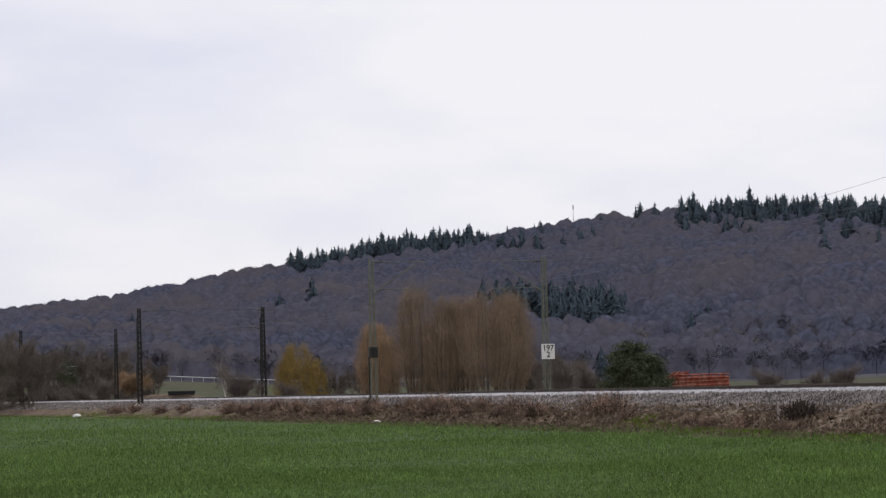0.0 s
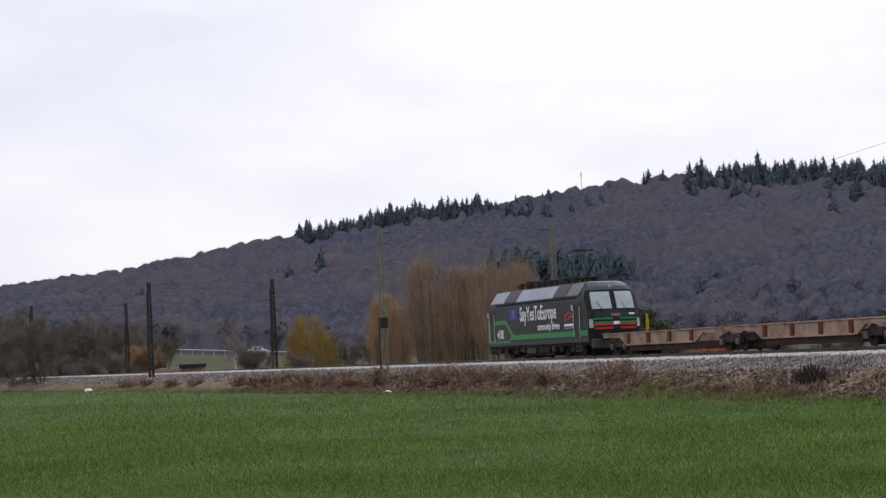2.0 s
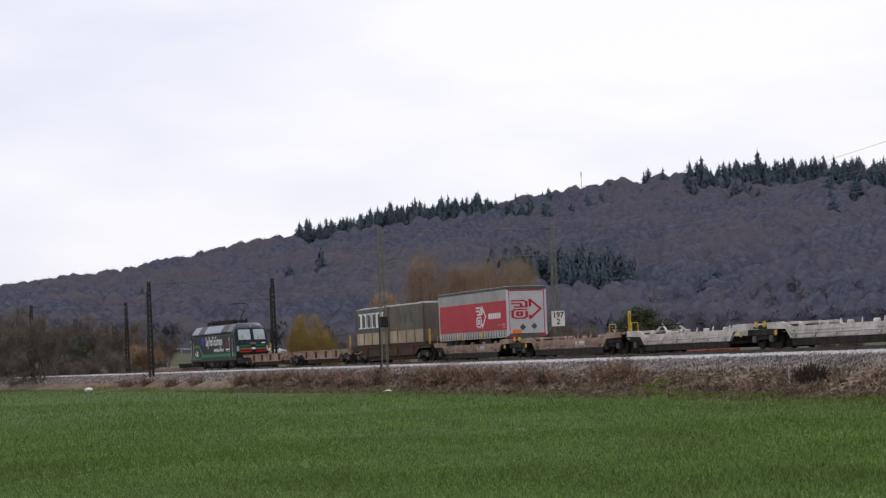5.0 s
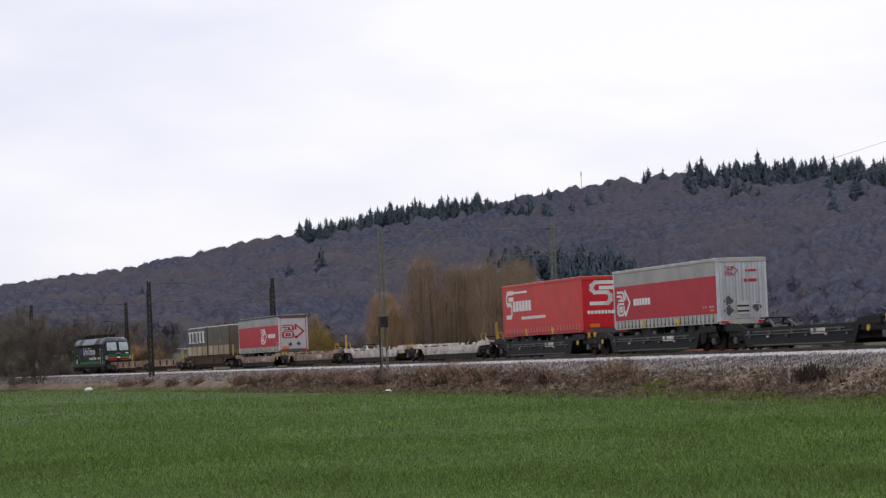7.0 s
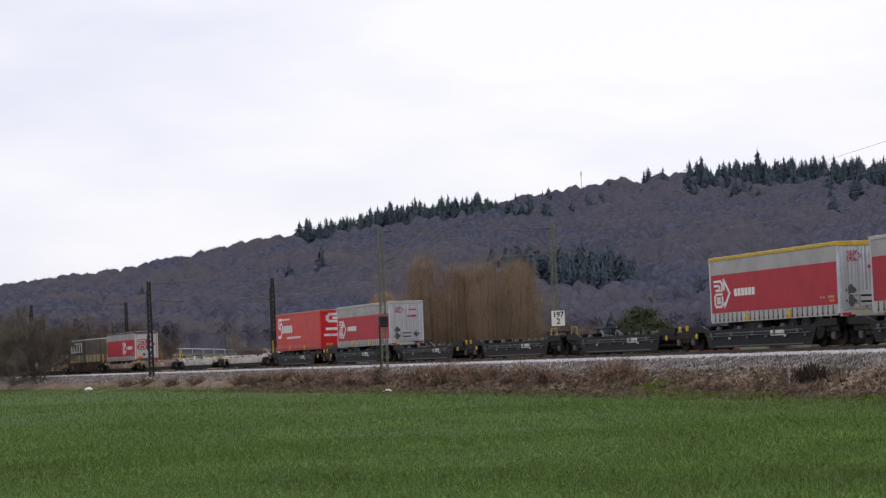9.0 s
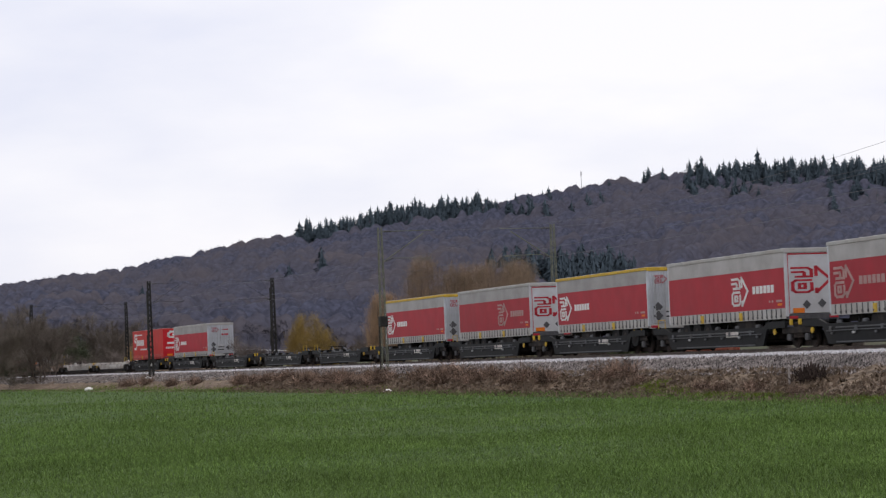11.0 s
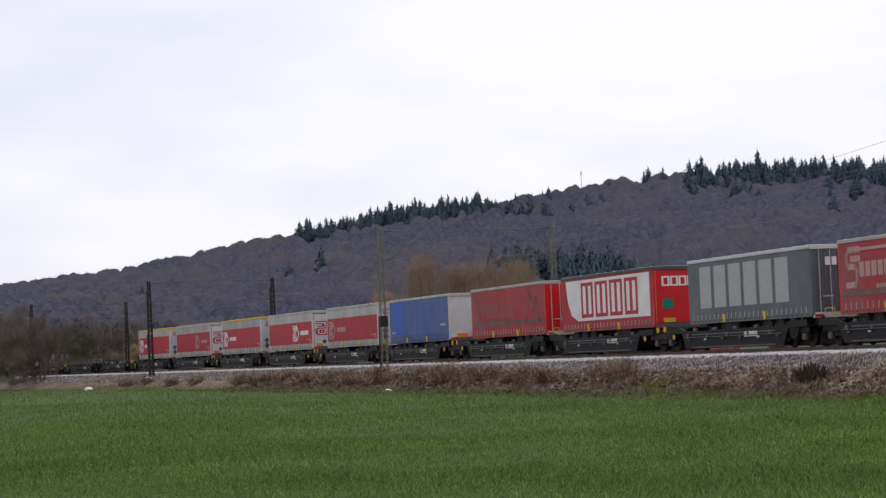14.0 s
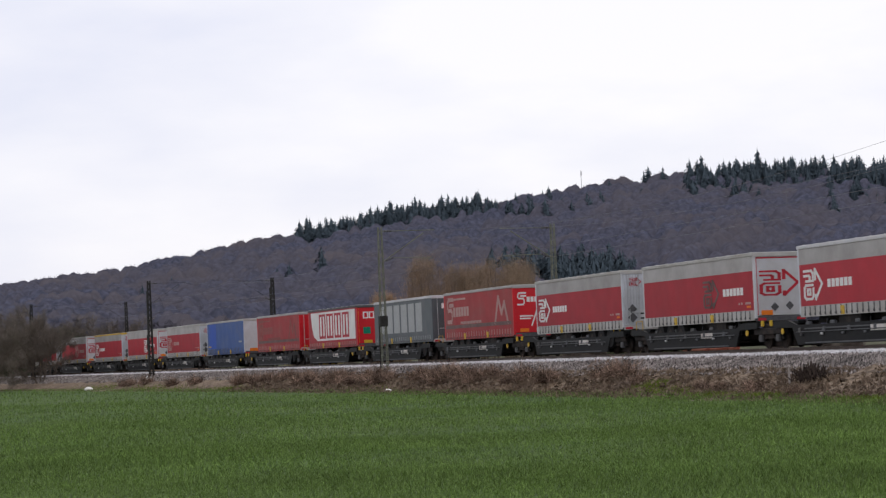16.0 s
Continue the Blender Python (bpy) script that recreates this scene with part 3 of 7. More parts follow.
def wheel_mesh(r):
    bm = bmesh.new()
    rod(bm, (0, 0.0, 0), (0, 0.10, 0), r, sides=20)
    rod(bm, (0, 0.10, 0), (0, 0.13, 0), r * 0.86, r * 0.80, sides=20)
    rod(bm, (0, 0.13, 0), (0, 0.19, 0), r * 0.30, r * 0.24, sides=12)
    return bm


def bogie(parent, x, base=1.8, r=0.46, dark="underframe"):
    """A two-axle bogie: pressed side frames, springs, axle boxes and four wheels."""
    key = (base, r, dark)
    bm = bmesh.new()
    for y in (0.98, -1.10):
        slab(bm, [(-base / 2 - 0.45, 0.42), (-base / 2 - 0.30, 0.68), (-0.55, 0.78), (0.55, 0.78), (base / 2 + 0.30, 0.68), (base / 2 + 0.45, 0.42), (base / 2 + 0.2, 0.36), (0.45, 0.44), (-0.45, 0.44), (-base / 2 - 0.2, 0.36)], y, y + 0.12)
    box(bm, -0.25, 0.25, -1.0, 1.0, 0.45, 0.74, 0.03)
    box(bm, -base / 2 - 0.50, base / 2 + 0.50, -0.60, 0.60, 0.07, 0.66, 0.04)
    f = part("bogie", bm, M[dark], parent, "dark dusty bogie")
    f.matrix_basis = pose(x, 0, 0)
    for bx in (-base / 2, base / 2):
        for side in (1, -1):
            m = pose(bx, 0.72 * side, r, 0, 0, 0 if side > 0 else 180)
            if key not in WHEEL:
                WHEEL[key] = part("wheel", wheel_mesh(r), M["rubber"], f, "worn steel wheel")
                WHEEL[key].data.materials[0] = M["underframe"]
                WHEEL[key].matrix_basis = m
            else:
                share("wheel", WHEEL[key], f, m, "worn steel wheel")
            part("axle_box", boxes((bx - 0.17, bx + 0.17, 1.10 * side - 0.10, 1.10 * side + 0.10, r - 0.16, r + 0.16), bevel=0.04), M["wag_grey"], f)
            for dx in (-0.26, 0.26):
                m = pose(bx + dx, 1.06 * side, r)
                if "spring" not in FRAME:
                    FRAME["spring"] = part("spring", rods(((0, 0, -0.05), (0, 0, 0.26), 0.085), sides=8), M["underframe"], f)
                    FRAME["spring"].matrix_basis = m
                else:
                    share("spring", FRAME["spring"], f, m)
    return f


def buffers(parent, x, way):
    for y in (-0.875, 0.875):
        b = part("buffer", rods(((x, y, 1.05), (x + way * 0.42, y, 1.05), 0.11), ((x + way * 0.42, y, 1.05), (x + way * 0.47, y, 1.05), 0.235), sides=12), M["underframe"], parent)
    part("coupling_hook", boxes((min(x, x + way * 0.4), max(x, x + way * 0.4), -0.06, 0.06, 0.92, 1.08), bevel=0.02), M["underframe"], parent)


def bars(parent, name, spans, z0, z1, y, material, label=""):
    """Plain raised bars on the near side, each from x0 to x1 along the vehicle."""
    bm = bmesh.new()
    for x0, x1 in spans:
        box(bm, min(x0, x1), max(x0, x1), y, y + 0.004, z0, z1)
    return part(name, bm, M[material], parent, label)


def word(parent, x0, x1, z0, z1, count, material, y=1.264, name="letter_block"):
    """A brand word as a row of plain blocks, x0 towards the vehicle's head."""
    step = (x1 - x0) / count
    half = abs(step) * 0.40
    first = part(name, boxes((-half, half, y, y + 0.004, z0, z1)), M[material], parent)
    first.matrix_basis = pose(x0 + step / 2, 0, 0)
    for k in range(1, count):
        share(name, first, parent, pose(x0 + (k + 0.5) * step, 0, 0))


def word_back(parent, y0, y1, z0, z1, count, material, x=-6.755, name="letter_block"):
    """The same on the rear wall, y0 on the camera's side."""
    step = (y1 - y0) / count
    half = abs(step) * 0.38
    first = part(name, boxes((x - 0.008, x, -half, half, z0, z1)), M[material], parent)
    first.matrix_basis = pose(0, y0 + step / 2, 0)
    for k in range(1, count):
        share(name, first, parent, pose(0, y0 + (k + 0.5) * step, 0))


def ribbon(bm, pts, width, place):
    """A flat stroke along points (u, v); place maps them into the vehicle."""
    pts = [Vector(p) for p in pts]
    n = len(pts)
    for a, b in zip(pts, pts[1:]):
        d = (b - a).normalized() * width / 2
        q = Vector((-d.y, d.x))
        a2, b2 = a - d * 0.9, b + d * 0.9
        quad = [a2 + q, a2 - q, b2 - q, b2 + q]
        lo = [bm.verts.new(place(p.x, p.y, 0.0)) for p in quad]
        hi = [bm.verts.new(place(p.x, p.y, 0.004)) for p in quad]
        bm.faces.new(hi)
        for i in range(4):
            bm.faces.new((lo[i], lo[(i + 1) % 4], hi[(i + 1) % 4], hi[i]))


EMBLEM = [
    [(0.02, 0.96), (0.34, 0.96), (0.42, 0.88), (0.42, 0.62)],
    [(0.02, 0.80), (0.24, 0.80), (0.27, 0.76), (0.27, 0.62)],
    [(0.42, 0.62), (0.10, 0.62)],
    [(0.52, 1.0), (0.82, 0.50), (0.52, 0.0), (0.52, 0.14)],
    [(0.52, 1.0), (0.52, 0.66)],
    [(0.40, 0.48), (0.09, 0.48), (0.02, 0.40), (0.02, 0.10), (0.09, 0.02), (0.34, 0.02), (0.42, 0.10), (0.42, 0.36)],
    [(0.16, 0.34), (0.16, 0.17), (0.28, 0.17), (0.28, 0.34), (0.16, 0.34)],
]
HOOK = [[(0.95, 0.98), (0.18, 0.98), (0.03, 0.84), (0.03, 0.66), (0.14, 0.54), (0.62, 0.54), (0.74, 0.42), (0.74, 0.20), (0.62, 0.06), (0.0, 0.06)], [(0.95, 0.74), (0.38, 0.74)]]
PEAKS = [[(0.0, 0.0), (0.30, 0.95), (0.52, 0.35), (0.75, 0.75), (1.0, 0.0)]]


def emblem(parent, strokes, place, width, material, name="emblem"):
    bm = bmesh.new()
    for s in strokes:
        ribbon(bm, s, width, place)
    bmesh.ops.recalc_face_normals(bm, faces=bm.faces)
    return part(name, bm, M[material], parent)


def on_side(x, z, size, wide=None, y=1.264):
    """Maps emblem space to the near side, x being its edge towards the vehicle's head."""
    wide = wide or size
    return lambda u, v, d: (x - u * wide, y + d, z + v * size)


def on_back(x, y, z, wide, size):
    """Maps emblem space to the rear wall; y is its edge on the near side."""
    return lambda u, v, d: (x - d, y - u * wide, z + v * size)


# ---------------------------------------------------------------- semi-trailers
LOW, TOP, HALF = 1.36, 4.30, 1.25


def tarp(x0, x1, z0, z1, y, sag=0.010, cols=26):
    """A side curtain with slight folds, 25 mm thick."""
    bm = bmesh.new()
    rows = 3
    for inner in (0.0, 0.03):
        g = [[bm.verts.new((x0 + (x1 - x0) * i / cols, y + math.copysign(1, y) * ((sag * abs(math.sin(i * 2.1)) * math.sin(j / rows * math.pi)) if not inner else -inner), z0 + (z1 - z0) * j / rows)) for j in range(rows + 1)] for i in range(cols + 1)]
        for i in range(cols):
            for j in range(rows):
                bm.faces.new((g[i][j], g[i + 1][j], g[i + 1][j + 1], g[i][j + 1]))
    bmesh.ops.recalc_face_normals(bm, faces=bm.faces)
    return bm


def trailer_running_gear(t, tail):
    """Chassis beams, three axles at the tail end and landing legs; tail is +1 or -1 along x."""
    part("chassis_beam", boxes((-6.5, 6.5, 0.38, 0.52, 1.02, 1.32), bevel=0.015), M["underframe"], t)
    part("chassis_beam", boxes((-6.5, 6.5, -0.52, -0.38, 1.02, 1.32), bevel=0.015), M["underframe"], t)
    for k in range(3):
        x = tail * (2.1 + 1.31 * k)
        for side in (1, -1):
            bm = bmesh.new()
            rod(bm, (0, 0, 0), (0, 0.30, 0), 0.50, sides=18)
            tyre = part("tyre", bm, M["rubber"], t, "black trailer tyre")
            tyre.matrix_basis = pose(x, 0.92 * side, 0.86, 0, 0, 0 if side > 0 else 180)
            part("rim", rods(((0, 0.28, 0), (0, 0.315, 0), 0.27, 0.24), sides=14), M["underframe"], tyre)
        part("mudguard", boxes((x - 0.56, x + 0.56, 0.80, 1.24, 1.385, 1.41), bevel=0.005), M["black"], t)
    for side in (1, -1):
        part("landing_leg", boxes((-tail * 3.6 - 0.07, -tail * 3.6 + 0.07, 0.62 * side - 0.07, 0.62 * side + 0.07, 0.62, 1.3), bevel=0.01), M["wag_grey"], t)
    part("pallet_box", boxes((-tail * 2.2 - 1.0, -tail * 2.2 + 1.0, 0.72, 1.16, 0.84, 1.28), bevel=0.02), M["underframe"], t)


def straps(t, z0, z1, material, count=26):
    bm = bmesh.new()
    for k in range(count):
        x = -6.45 + 12.9 * (k + 0.5) / count
        box(bm, x - 0.035, x + 0.035, 1.262, 1.276, z0, z1)
    p = part("curtain_strap", bm, M[material], t, "row of dark curtain straps")
    p["kind"] = "stuff"
    bm = bmesh.new()
    for k in range(count):
        x = -6.45 + 12.9 * (k + 0.5) / count
        box(bm, x - 0.06, x + 0.06, 1.266, 1.292, z0 + 0.03, z0 + 0.12)
    p = part("buckle", bm, M["plate_dark"], t)
    p["kind"] = "stuff"


def ribbed_wall(t, material, x=-6.75):
    """A rear pair of doors in pressed ribs with locking bars."""
    for y0, y1 in ((0.01, 1.16), (-1.16, -0.01)):
        door = part("door", boxes((x, x + 0.05, y0, y1, LOW + 0.12, TOP - 0.16)), M[material], t)
        rib = part("rib", boxes((x - 0.035, x + 0.004, -0.045, 0.045, LOW + 0.16, TOP - 0.2), bevel=0.01), M[material], door)
        for k in range(7):
            m = pose(0, y0 + (y1 - y0) * (k + 0.5) / 7, 0)
            if k == 0:
                rib.matrix_basis = m
            else:
                share("rib", rib, door, m)
        for k in (0.3, 0.75):
            y = y0 + (y1 - y0) * k
            part("lock_bar", rods(((x - 0.06, y, LOW + 0.1), (x - 0.06, y, TOP - 0.18), 0.018)), M["zinc"], door)
        part("handle", boxes((x - 0.09, x - 0.05, y0 + 0.25, y0 + 0.75, LOW + 0.75, LOW + 0.80), bevel=0.008), M["zinc"], door)


def smooth_wall(t, material, x=-6.75):
    p = part("end_wall", boxes((x, x + 0.06, -1.15, 1.15, LOW + 0.12, TOP - 0.16), bevel=0.01), M[material], t)
    return p


def placards(t, x, spots):
    for y, z, r in spots:
        bm = bmesh.new()
        a = [bm.verts.new((x - 0.012, y + dy * r, z + dz * r)) for dy, dz in ((1, 0), (0, 1), (-1, 0), (0, -1))]
        b = [bm.verts.new((x, v.co.y, v.co.z)) for v in a]
        bm.faces.new(a)
        for i in range(4):
            bm.faces.new((a[i], b[i], b[(i + 1) % 4], a[(i + 1) % 4]))
        part("placard", bm, M["plate_dark"], t, "dark diamond placard")


def trailer(s_head, label, bands, wall, wall_kind, tail=-1, roof="roof_tarp", roof_edge="apron", apron="apron", strap="plate_dark", posts=None):
    """A curtain-sided semi-trailer; bands: (low, high, material) parts of the curtain."""
    t = thing("semi_trailer", label, "semi-trailer", "trailers on the train")
    posts = posts or wall
    for y in (HALF, -HALF):
        for z0, z1, m in bands:
            part("curtain", tarp(-6.62, 6.62, z0, z1, y), M[m], t)
        part("side_board", boxes((-6.7, 6.7, min(y, y * 1.005), max(y, y * 1.005), LOW - 0.08, bands[0][0] - 0.004), bevel=0.004), M[apron], t)
    bm = bmesh.new()
    box(bm, -6.78, 6.78, -1.25, 1.25, TOP - 0.06, TOP + 0.03, 0.03)
    for k in range(11):
        box(bm, -6.3 + k * 1.26 - 0.04, -6.3 + k * 1.26 + 0.04, -1.2, 1.2, TOP + 0.03, TOP + 0.05)
    part("roof", bm, M[roof], t)
    for y in (1.25, -1.25):
        part("roof_rail", boxes((-6.78, 6.78, y - 0.03, y + 0.035, TOP - 0.13, TOP + 0.02), bevel=0.012), M[roof_edge], t)
    part("roof_rail", boxes((-6.82, -6.76, -1.27, 1.27, TOP - 0.17, TOP + 0.02), bevel=0.012), M[roof_edge], t)
    for y in (1.20, -1.20):
        for x in (-6.72, 6.70):
            part("corner_post", boxes((x - 0.08, x + 0.06, y - 0.065, y + 0.065, LOW, TOP - 0.1), bevel=0.015), M[posts], t)
    part("floor", boxes((-6.7, 6.7, -1.22, 1.22, LOW - 0.05, LOW + 0.07)), M["underframe"], t)
    part("front_wall", boxes((6.66, 6.72, -1.14, 1.14, LOW + 0.1, TOP - 0.1), bevel=0.01), M[wall], t)
    if wall_kind == "ribbed":
        ribbed_wall(t, wall)
    else:
        smooth_wall(t, wall)
    part("bumper", boxes((-6.80, -6.66, -1.2, 1.2, LOW - 0.14, LOW + 0.10), bevel=0.02), M["plate_dark" if wall_kind != "ribbed" else "apron"], t)
    for y in (-0.95, 0.95):
        part("tail_lamp", boxes((-6.825, -6.80, y - 0.2, y + 0.2, LOW - 0.1, LOW + 0.02), bevel=0.008), M["logo_red"], t)
    straps(t, LOW - 0.04, bands[0][0] - 0.02, strap)
    for x in (2.6, -1.9):
        part("grapple_mark", boxes((x - 0.17, x + 0.17, 1.258, 1.290, LOW - 0.06, LOW + 0.30), bevel=0.004), M["yellow"], t, "yellow lifting-point mark")
    trailer_running_gear(t, tail)
    RIDERS.append((t, s_head - 6.75))
    return t


def red_grey(s_head, head_logo, wall_kind, roof_edge="apron", faded=False, mixed=False, label=None):
    """The red and grey curtain trailer in its variants."""
    t = trailer(s_head, label or "red and grey curtain-sided semi-trailer on a pocket wagon", [(1.74, 3.50, "tarp_red"), (3.504, TOP - 0.12, "tarp_grey")],
                "door_silver" if wall_kind == "ribbed" else "door_white", wall_kind, roof_edge=roof_edge, tail=-1 if wall_kind == "ribbed" else 1)
    ink = "logo_ghost" if faded else "logo_white"
    x = 6.2 if head_logo else -1.0
    emblem(t, EMBLEM, on_side(x, 2.0, 1.26, 2.15), 0.085, "logo_dark" if mixed else ink)
    word(t, x - 2.25, x - 4.6, 2.46, 2.80, 6, ink)
    bars(t, "stencil", [(-5.0, -5.15), (-5.3, -5.45), (-5.75, -6.35)], 2.02, 2.12, 1.264, "logo_ghost")
    bars(t, "stencil", [(-5.9, -6.35)], 1.86, 1.96, 1.264, "orange")
    if wall_kind == "ribbed":
        emblem(t, EMBLEM, on_back(-6.80, 0.85, 3.50, 0.80, 0.42), 0.06, "logo_red")
        bm = boxes((-6.80, -6.79, -0.75, -0.2, 3.66, 3.76), (-6.80, -6.79, -0.75, -0.1, 3.18, 3.32))
        part("stencil", bm, M["logo_red"], t)
        placards(t, -6.80, [(0.72, 2.30, 0.26), (0.72, 1.86, 0.26), (-0.72, 2.0, 0.24)])
        bm = boxes((-6.83, -6.79, -0.32, 0.32, 1.66, 2.28), bevel=0.01)
        sign = part("tail_board", bm, M["door_white"], t, "white plate crossed by dark bars")
        part("dark_bars", boxes((-6.84, -6.828, -0.30, 0.30, 1.78, 1.86), (-6.84, -6.828, -0.30, 0.30, 2.02, 2.10)), M["black"], sign)
    else:
        emblem(t, EMBLEM, on_back(-6.755, 0.95, 2.38, 2.25, 1.12), 0.075, "logo_red")
        for y in (1.12, -1.12):
            part("trim", boxes((-6.762, -6.75, y - 0.03, y + 0.03, LOW + 0.14, TOP - 0.2)), M["logo_red"], t)
        part("trim", boxes((-6.762, -6.75, -1.12, 1.12, TOP - 0.26, TOP - 0.20)), M["logo_red"], t)
        placards(t, -6.755, [(0.28, 1.86, 0.20), (-0.45, 1.90, 0.20)])
        part("hazard_plate", boxes((-6.775, -6.75, 0.40, 0.95, 1.50, 1.72), bevel=0.005), M["orange"], t, "orange plate")
    return t


def red_hook(s_head, faded, wall_kind, label, lost=False):
    """The scarlet curtain trailer with the hooked emblem."""
    m = "tarp_fadedred" if faded else "tarp_scarlet"
    ink = "logo_worn" if lost else ("logo_ghost" if faded else "logo_white")
    t = trailer(s_head, label, [(1.78, TOP - 0.12, m)], "door_red", wall_kind, tail=1 if wall_kind != "ribbed" else -1, apron="tarp_scarlet" if not faded else "tarp_fadedred",
                strap="logo_ghost", roof_edge="tarp_grey" if faded else "tarp_scarlet")
    emblem(t, HOOK, on_side(6.0, 2.35, 1.55, 1.25), 0.16, ink)
    bars(t, "stripe", [(5.4, 2.2)], 3.80, 3.92, 1.285, ink)
    word(t, 4.9, 1.6, 2.75, 3.35, 6, ink)
    word(t, 3.4, -0.8, 2.25, 2.42, 14, ink)
    if faded:
        bars(t, "grey_stripe", [(6.5, -6.4)], 2.00, 2.22, 1.264, "logo_dark")
        emblem(t, PEAKS, on_side(-3.4, 2.1, 1.7, 2.4), 0.12, ink)
    if wall_kind == "smooth":
        if faded:
            emblem(t, HOOK, on_back(-6.755, 0.95, 3.1, 0.55, 0.75), 0.13, "logo_white")
            word_back(t, 0.40, -1.05, 3.30, 3.60, 6, "logo_white")
            part("text_bar", boxes((-6.763, -6.755, 0.0, 0.85, 2.42, 2.50)), M["logo_white"], t)
            part("text_bar", boxes((-6.763, -6.755, 0.15, 0.85, 2.27, 2.35)), M["logo_white"], t)
            emblem(t, PEAKS, on_back(-6.755, 0.1, 1.9, 1.1, 0.9), 0.08, "logo_white")
        else:
            emblem(t, HOOK, on_back(-6.755, 0.72, 2.75, 1.5, 1.25), 0.16, "logo_white")
            word_back(t, 1.0, -0.8, 2.26, 2.44, 9, "logo_white")
        part("hazard_plate", boxes((-6.775, -6.75, 0.30, 0.85, 1.52, 1.72), bevel=0.005), M["orange"], t, "orange plate")
    else:
        emblem(t, HOOK, on_back(-6.80, 0.15, 3.35, 0.9, 0.6), 0.1, "logo_white")
    return t


def build_trailers():
    red_hook(146.45, False, "smooth", "scarlet curtain-sided semi-trailer with white hooked emblem")
    red_grey(128.2, True, "ribbed")
    red_grey(59.5, True, "ribbed", roof_edge="yellow", label="red and grey curtain-sided semi-trailer with yellow roof edge")
    red_grey(43.0, False, "smooth", faded=True, label="dusty red and grey curtain-sided semi-trailer with faded emblem")
    red_grey(24.9, True, "ribbed", roof_edge="yellow", label="red and grey curtain-sided semi-trailer with yellow roof edge")
    red_grey(8.6, False, "smooth")
    red_grey(-9.2, True, "ribbed", faded=True, label="dusty red and grey curtain-sided semi-trailer with faded emblem")
    # blue one
    t = trailer(-25.6, "faded blue curtain-sided semi-trailer with plain white end wall", [(1.82, TOP - 0.12, "tarp_blue")], "door_white", "smooth", tail=1, apron="tarp_blue", strap="tarp_sooty")
    part("patch", tarp(3.3, 5.9, 1.84, TOP - 0.2, 1.262, sag=0.004, cols=8), M["tarp_blue_patch"], t, "newer bright blue curtain panel")
    bars(t, "stencil", [(-4.9, -6.0)], 2.28, 2.42, 1.264, "logo_grey")
    bars(t, "stencil", [(5.2, 6.2)], 1.98, 2.08, 1.264, "yellow")
    for ya, yb in ((0.0, 0.75), (-1.15, -0.85)):
        part("hazard_plate", boxes((-6.775, -6.75, ya, yb, 1.45, 1.72), bevel=0.005), M["orange"], t, "orange plate")
    part("document_box", boxes((-6.82, -6.75, -0.35, -0.10, 1.5, 1.85), bevel=0.01), M["tarp_grey"], t)
    red_hook(-43.8, True, "ribbed", "faded red curtain-sided semi-trailer with worn lettering", lost=True)
    # white panel with red letters' tiles
    t = trailer(-60.1, "red curtain-sided semi-trailer with a big white panel", [(1.72, TOP - 0.12, "tarp_red")], "door_red", "smooth", tail=1, apron="tarp_fadedred", strap="logo_ghost", roof_edge="plate_dark")
    bm = bmesh.new()
    slab(bm, [(6.0, 4.08), (-6.3, 4.08), (-6.3, 1.86), (4.2, 1.86), (5.2, 2.2), (5.7, 2.9)], 1.258, 1.266)
    panel = part("white_panel", bm, M["tarp_white"], t, "white curtain panel with red tiles")
    for k in range(4):
        x = 3.6 - k * 2.15
        tile = part("tile", boxes((x - 1.85, x, 1.267, 1.270, 2.02, 3.92)), M["tarp_red"], panel)
        part("letter_block", boxes((x - 1.55, x - 1.12, 1.271, 1.274, 2.22, 3.74), (x - 0.73, x - 0.30, 1.271, 1.274, 2.22, 3.74)), M["tarp_white"], tile)
    for k in range(4):
        tile = part("letter_tile", boxes((-6.770, -6.755, 0.36 - k * 0.46, 0.78 - k * 0.46, 3.32, 3.82)), M["logo_white"], t)
        part("letter_block", boxes((-6.778, -6.771, 0.46 - k * 0.46, 0.68 - k * 0.46, 3.40, 3.74)), M["door_red"], tile)
    part("placard", boxes((-6.775, -6.755, 0.22, 0.78, 2.18, 2.68)), M["plate_green"], t, "green square placard")
    for ya, yb in ((0.10, 0.75), (-1.05, -0.72)):
        part("hazard_plate", boxes((-6.775, -6.75, ya, yb, 1.50, 1.72), bevel=0.005), M["yellow"], t)
    for y in (1.14, -1.14):
        part("trim", boxes((-6.765, -6.75, y - 0.03, y + 0.03, LOW + 0.14, TOP - 0.2)), M["yellow"], t)
    # slate one
    t = trailer(-78.2, "slate grey curtain-sided semi-trailer with pale lettering", [(1.74, TOP - 0.12, "tarp_slate")], "tarp_slate", "ribbed", tail=-1, apron="tarp_slate", strap="logo_grey", roof="door_white", roof_edge="door_white")
    word(t, 5.5, -4.7, 2.00, 3.95, 6, "logo_grey")
    word_back(t, 0.62, -0.88, 3.45, 3.80, 5, "logo_white", x=-6.80)
    red_hook(-94.4, True, "smooth", "dusty red curtain-sided semi-trailer with pale hooked emblem")
    red_grey(-112.0, True, "ribbed")
    red_grey(-128.5, False, "smooth", mixed=True, label="red and grey curtain-sided semi-trailer with dark worn emblem")
    red_grey(-146.7, True, "ribbed", roof_edge="door_white")
    red_grey(215.2, False, "smooth", roof_edge="plate_dark", label="dull red semi-trailer with big emblem on white end wall")


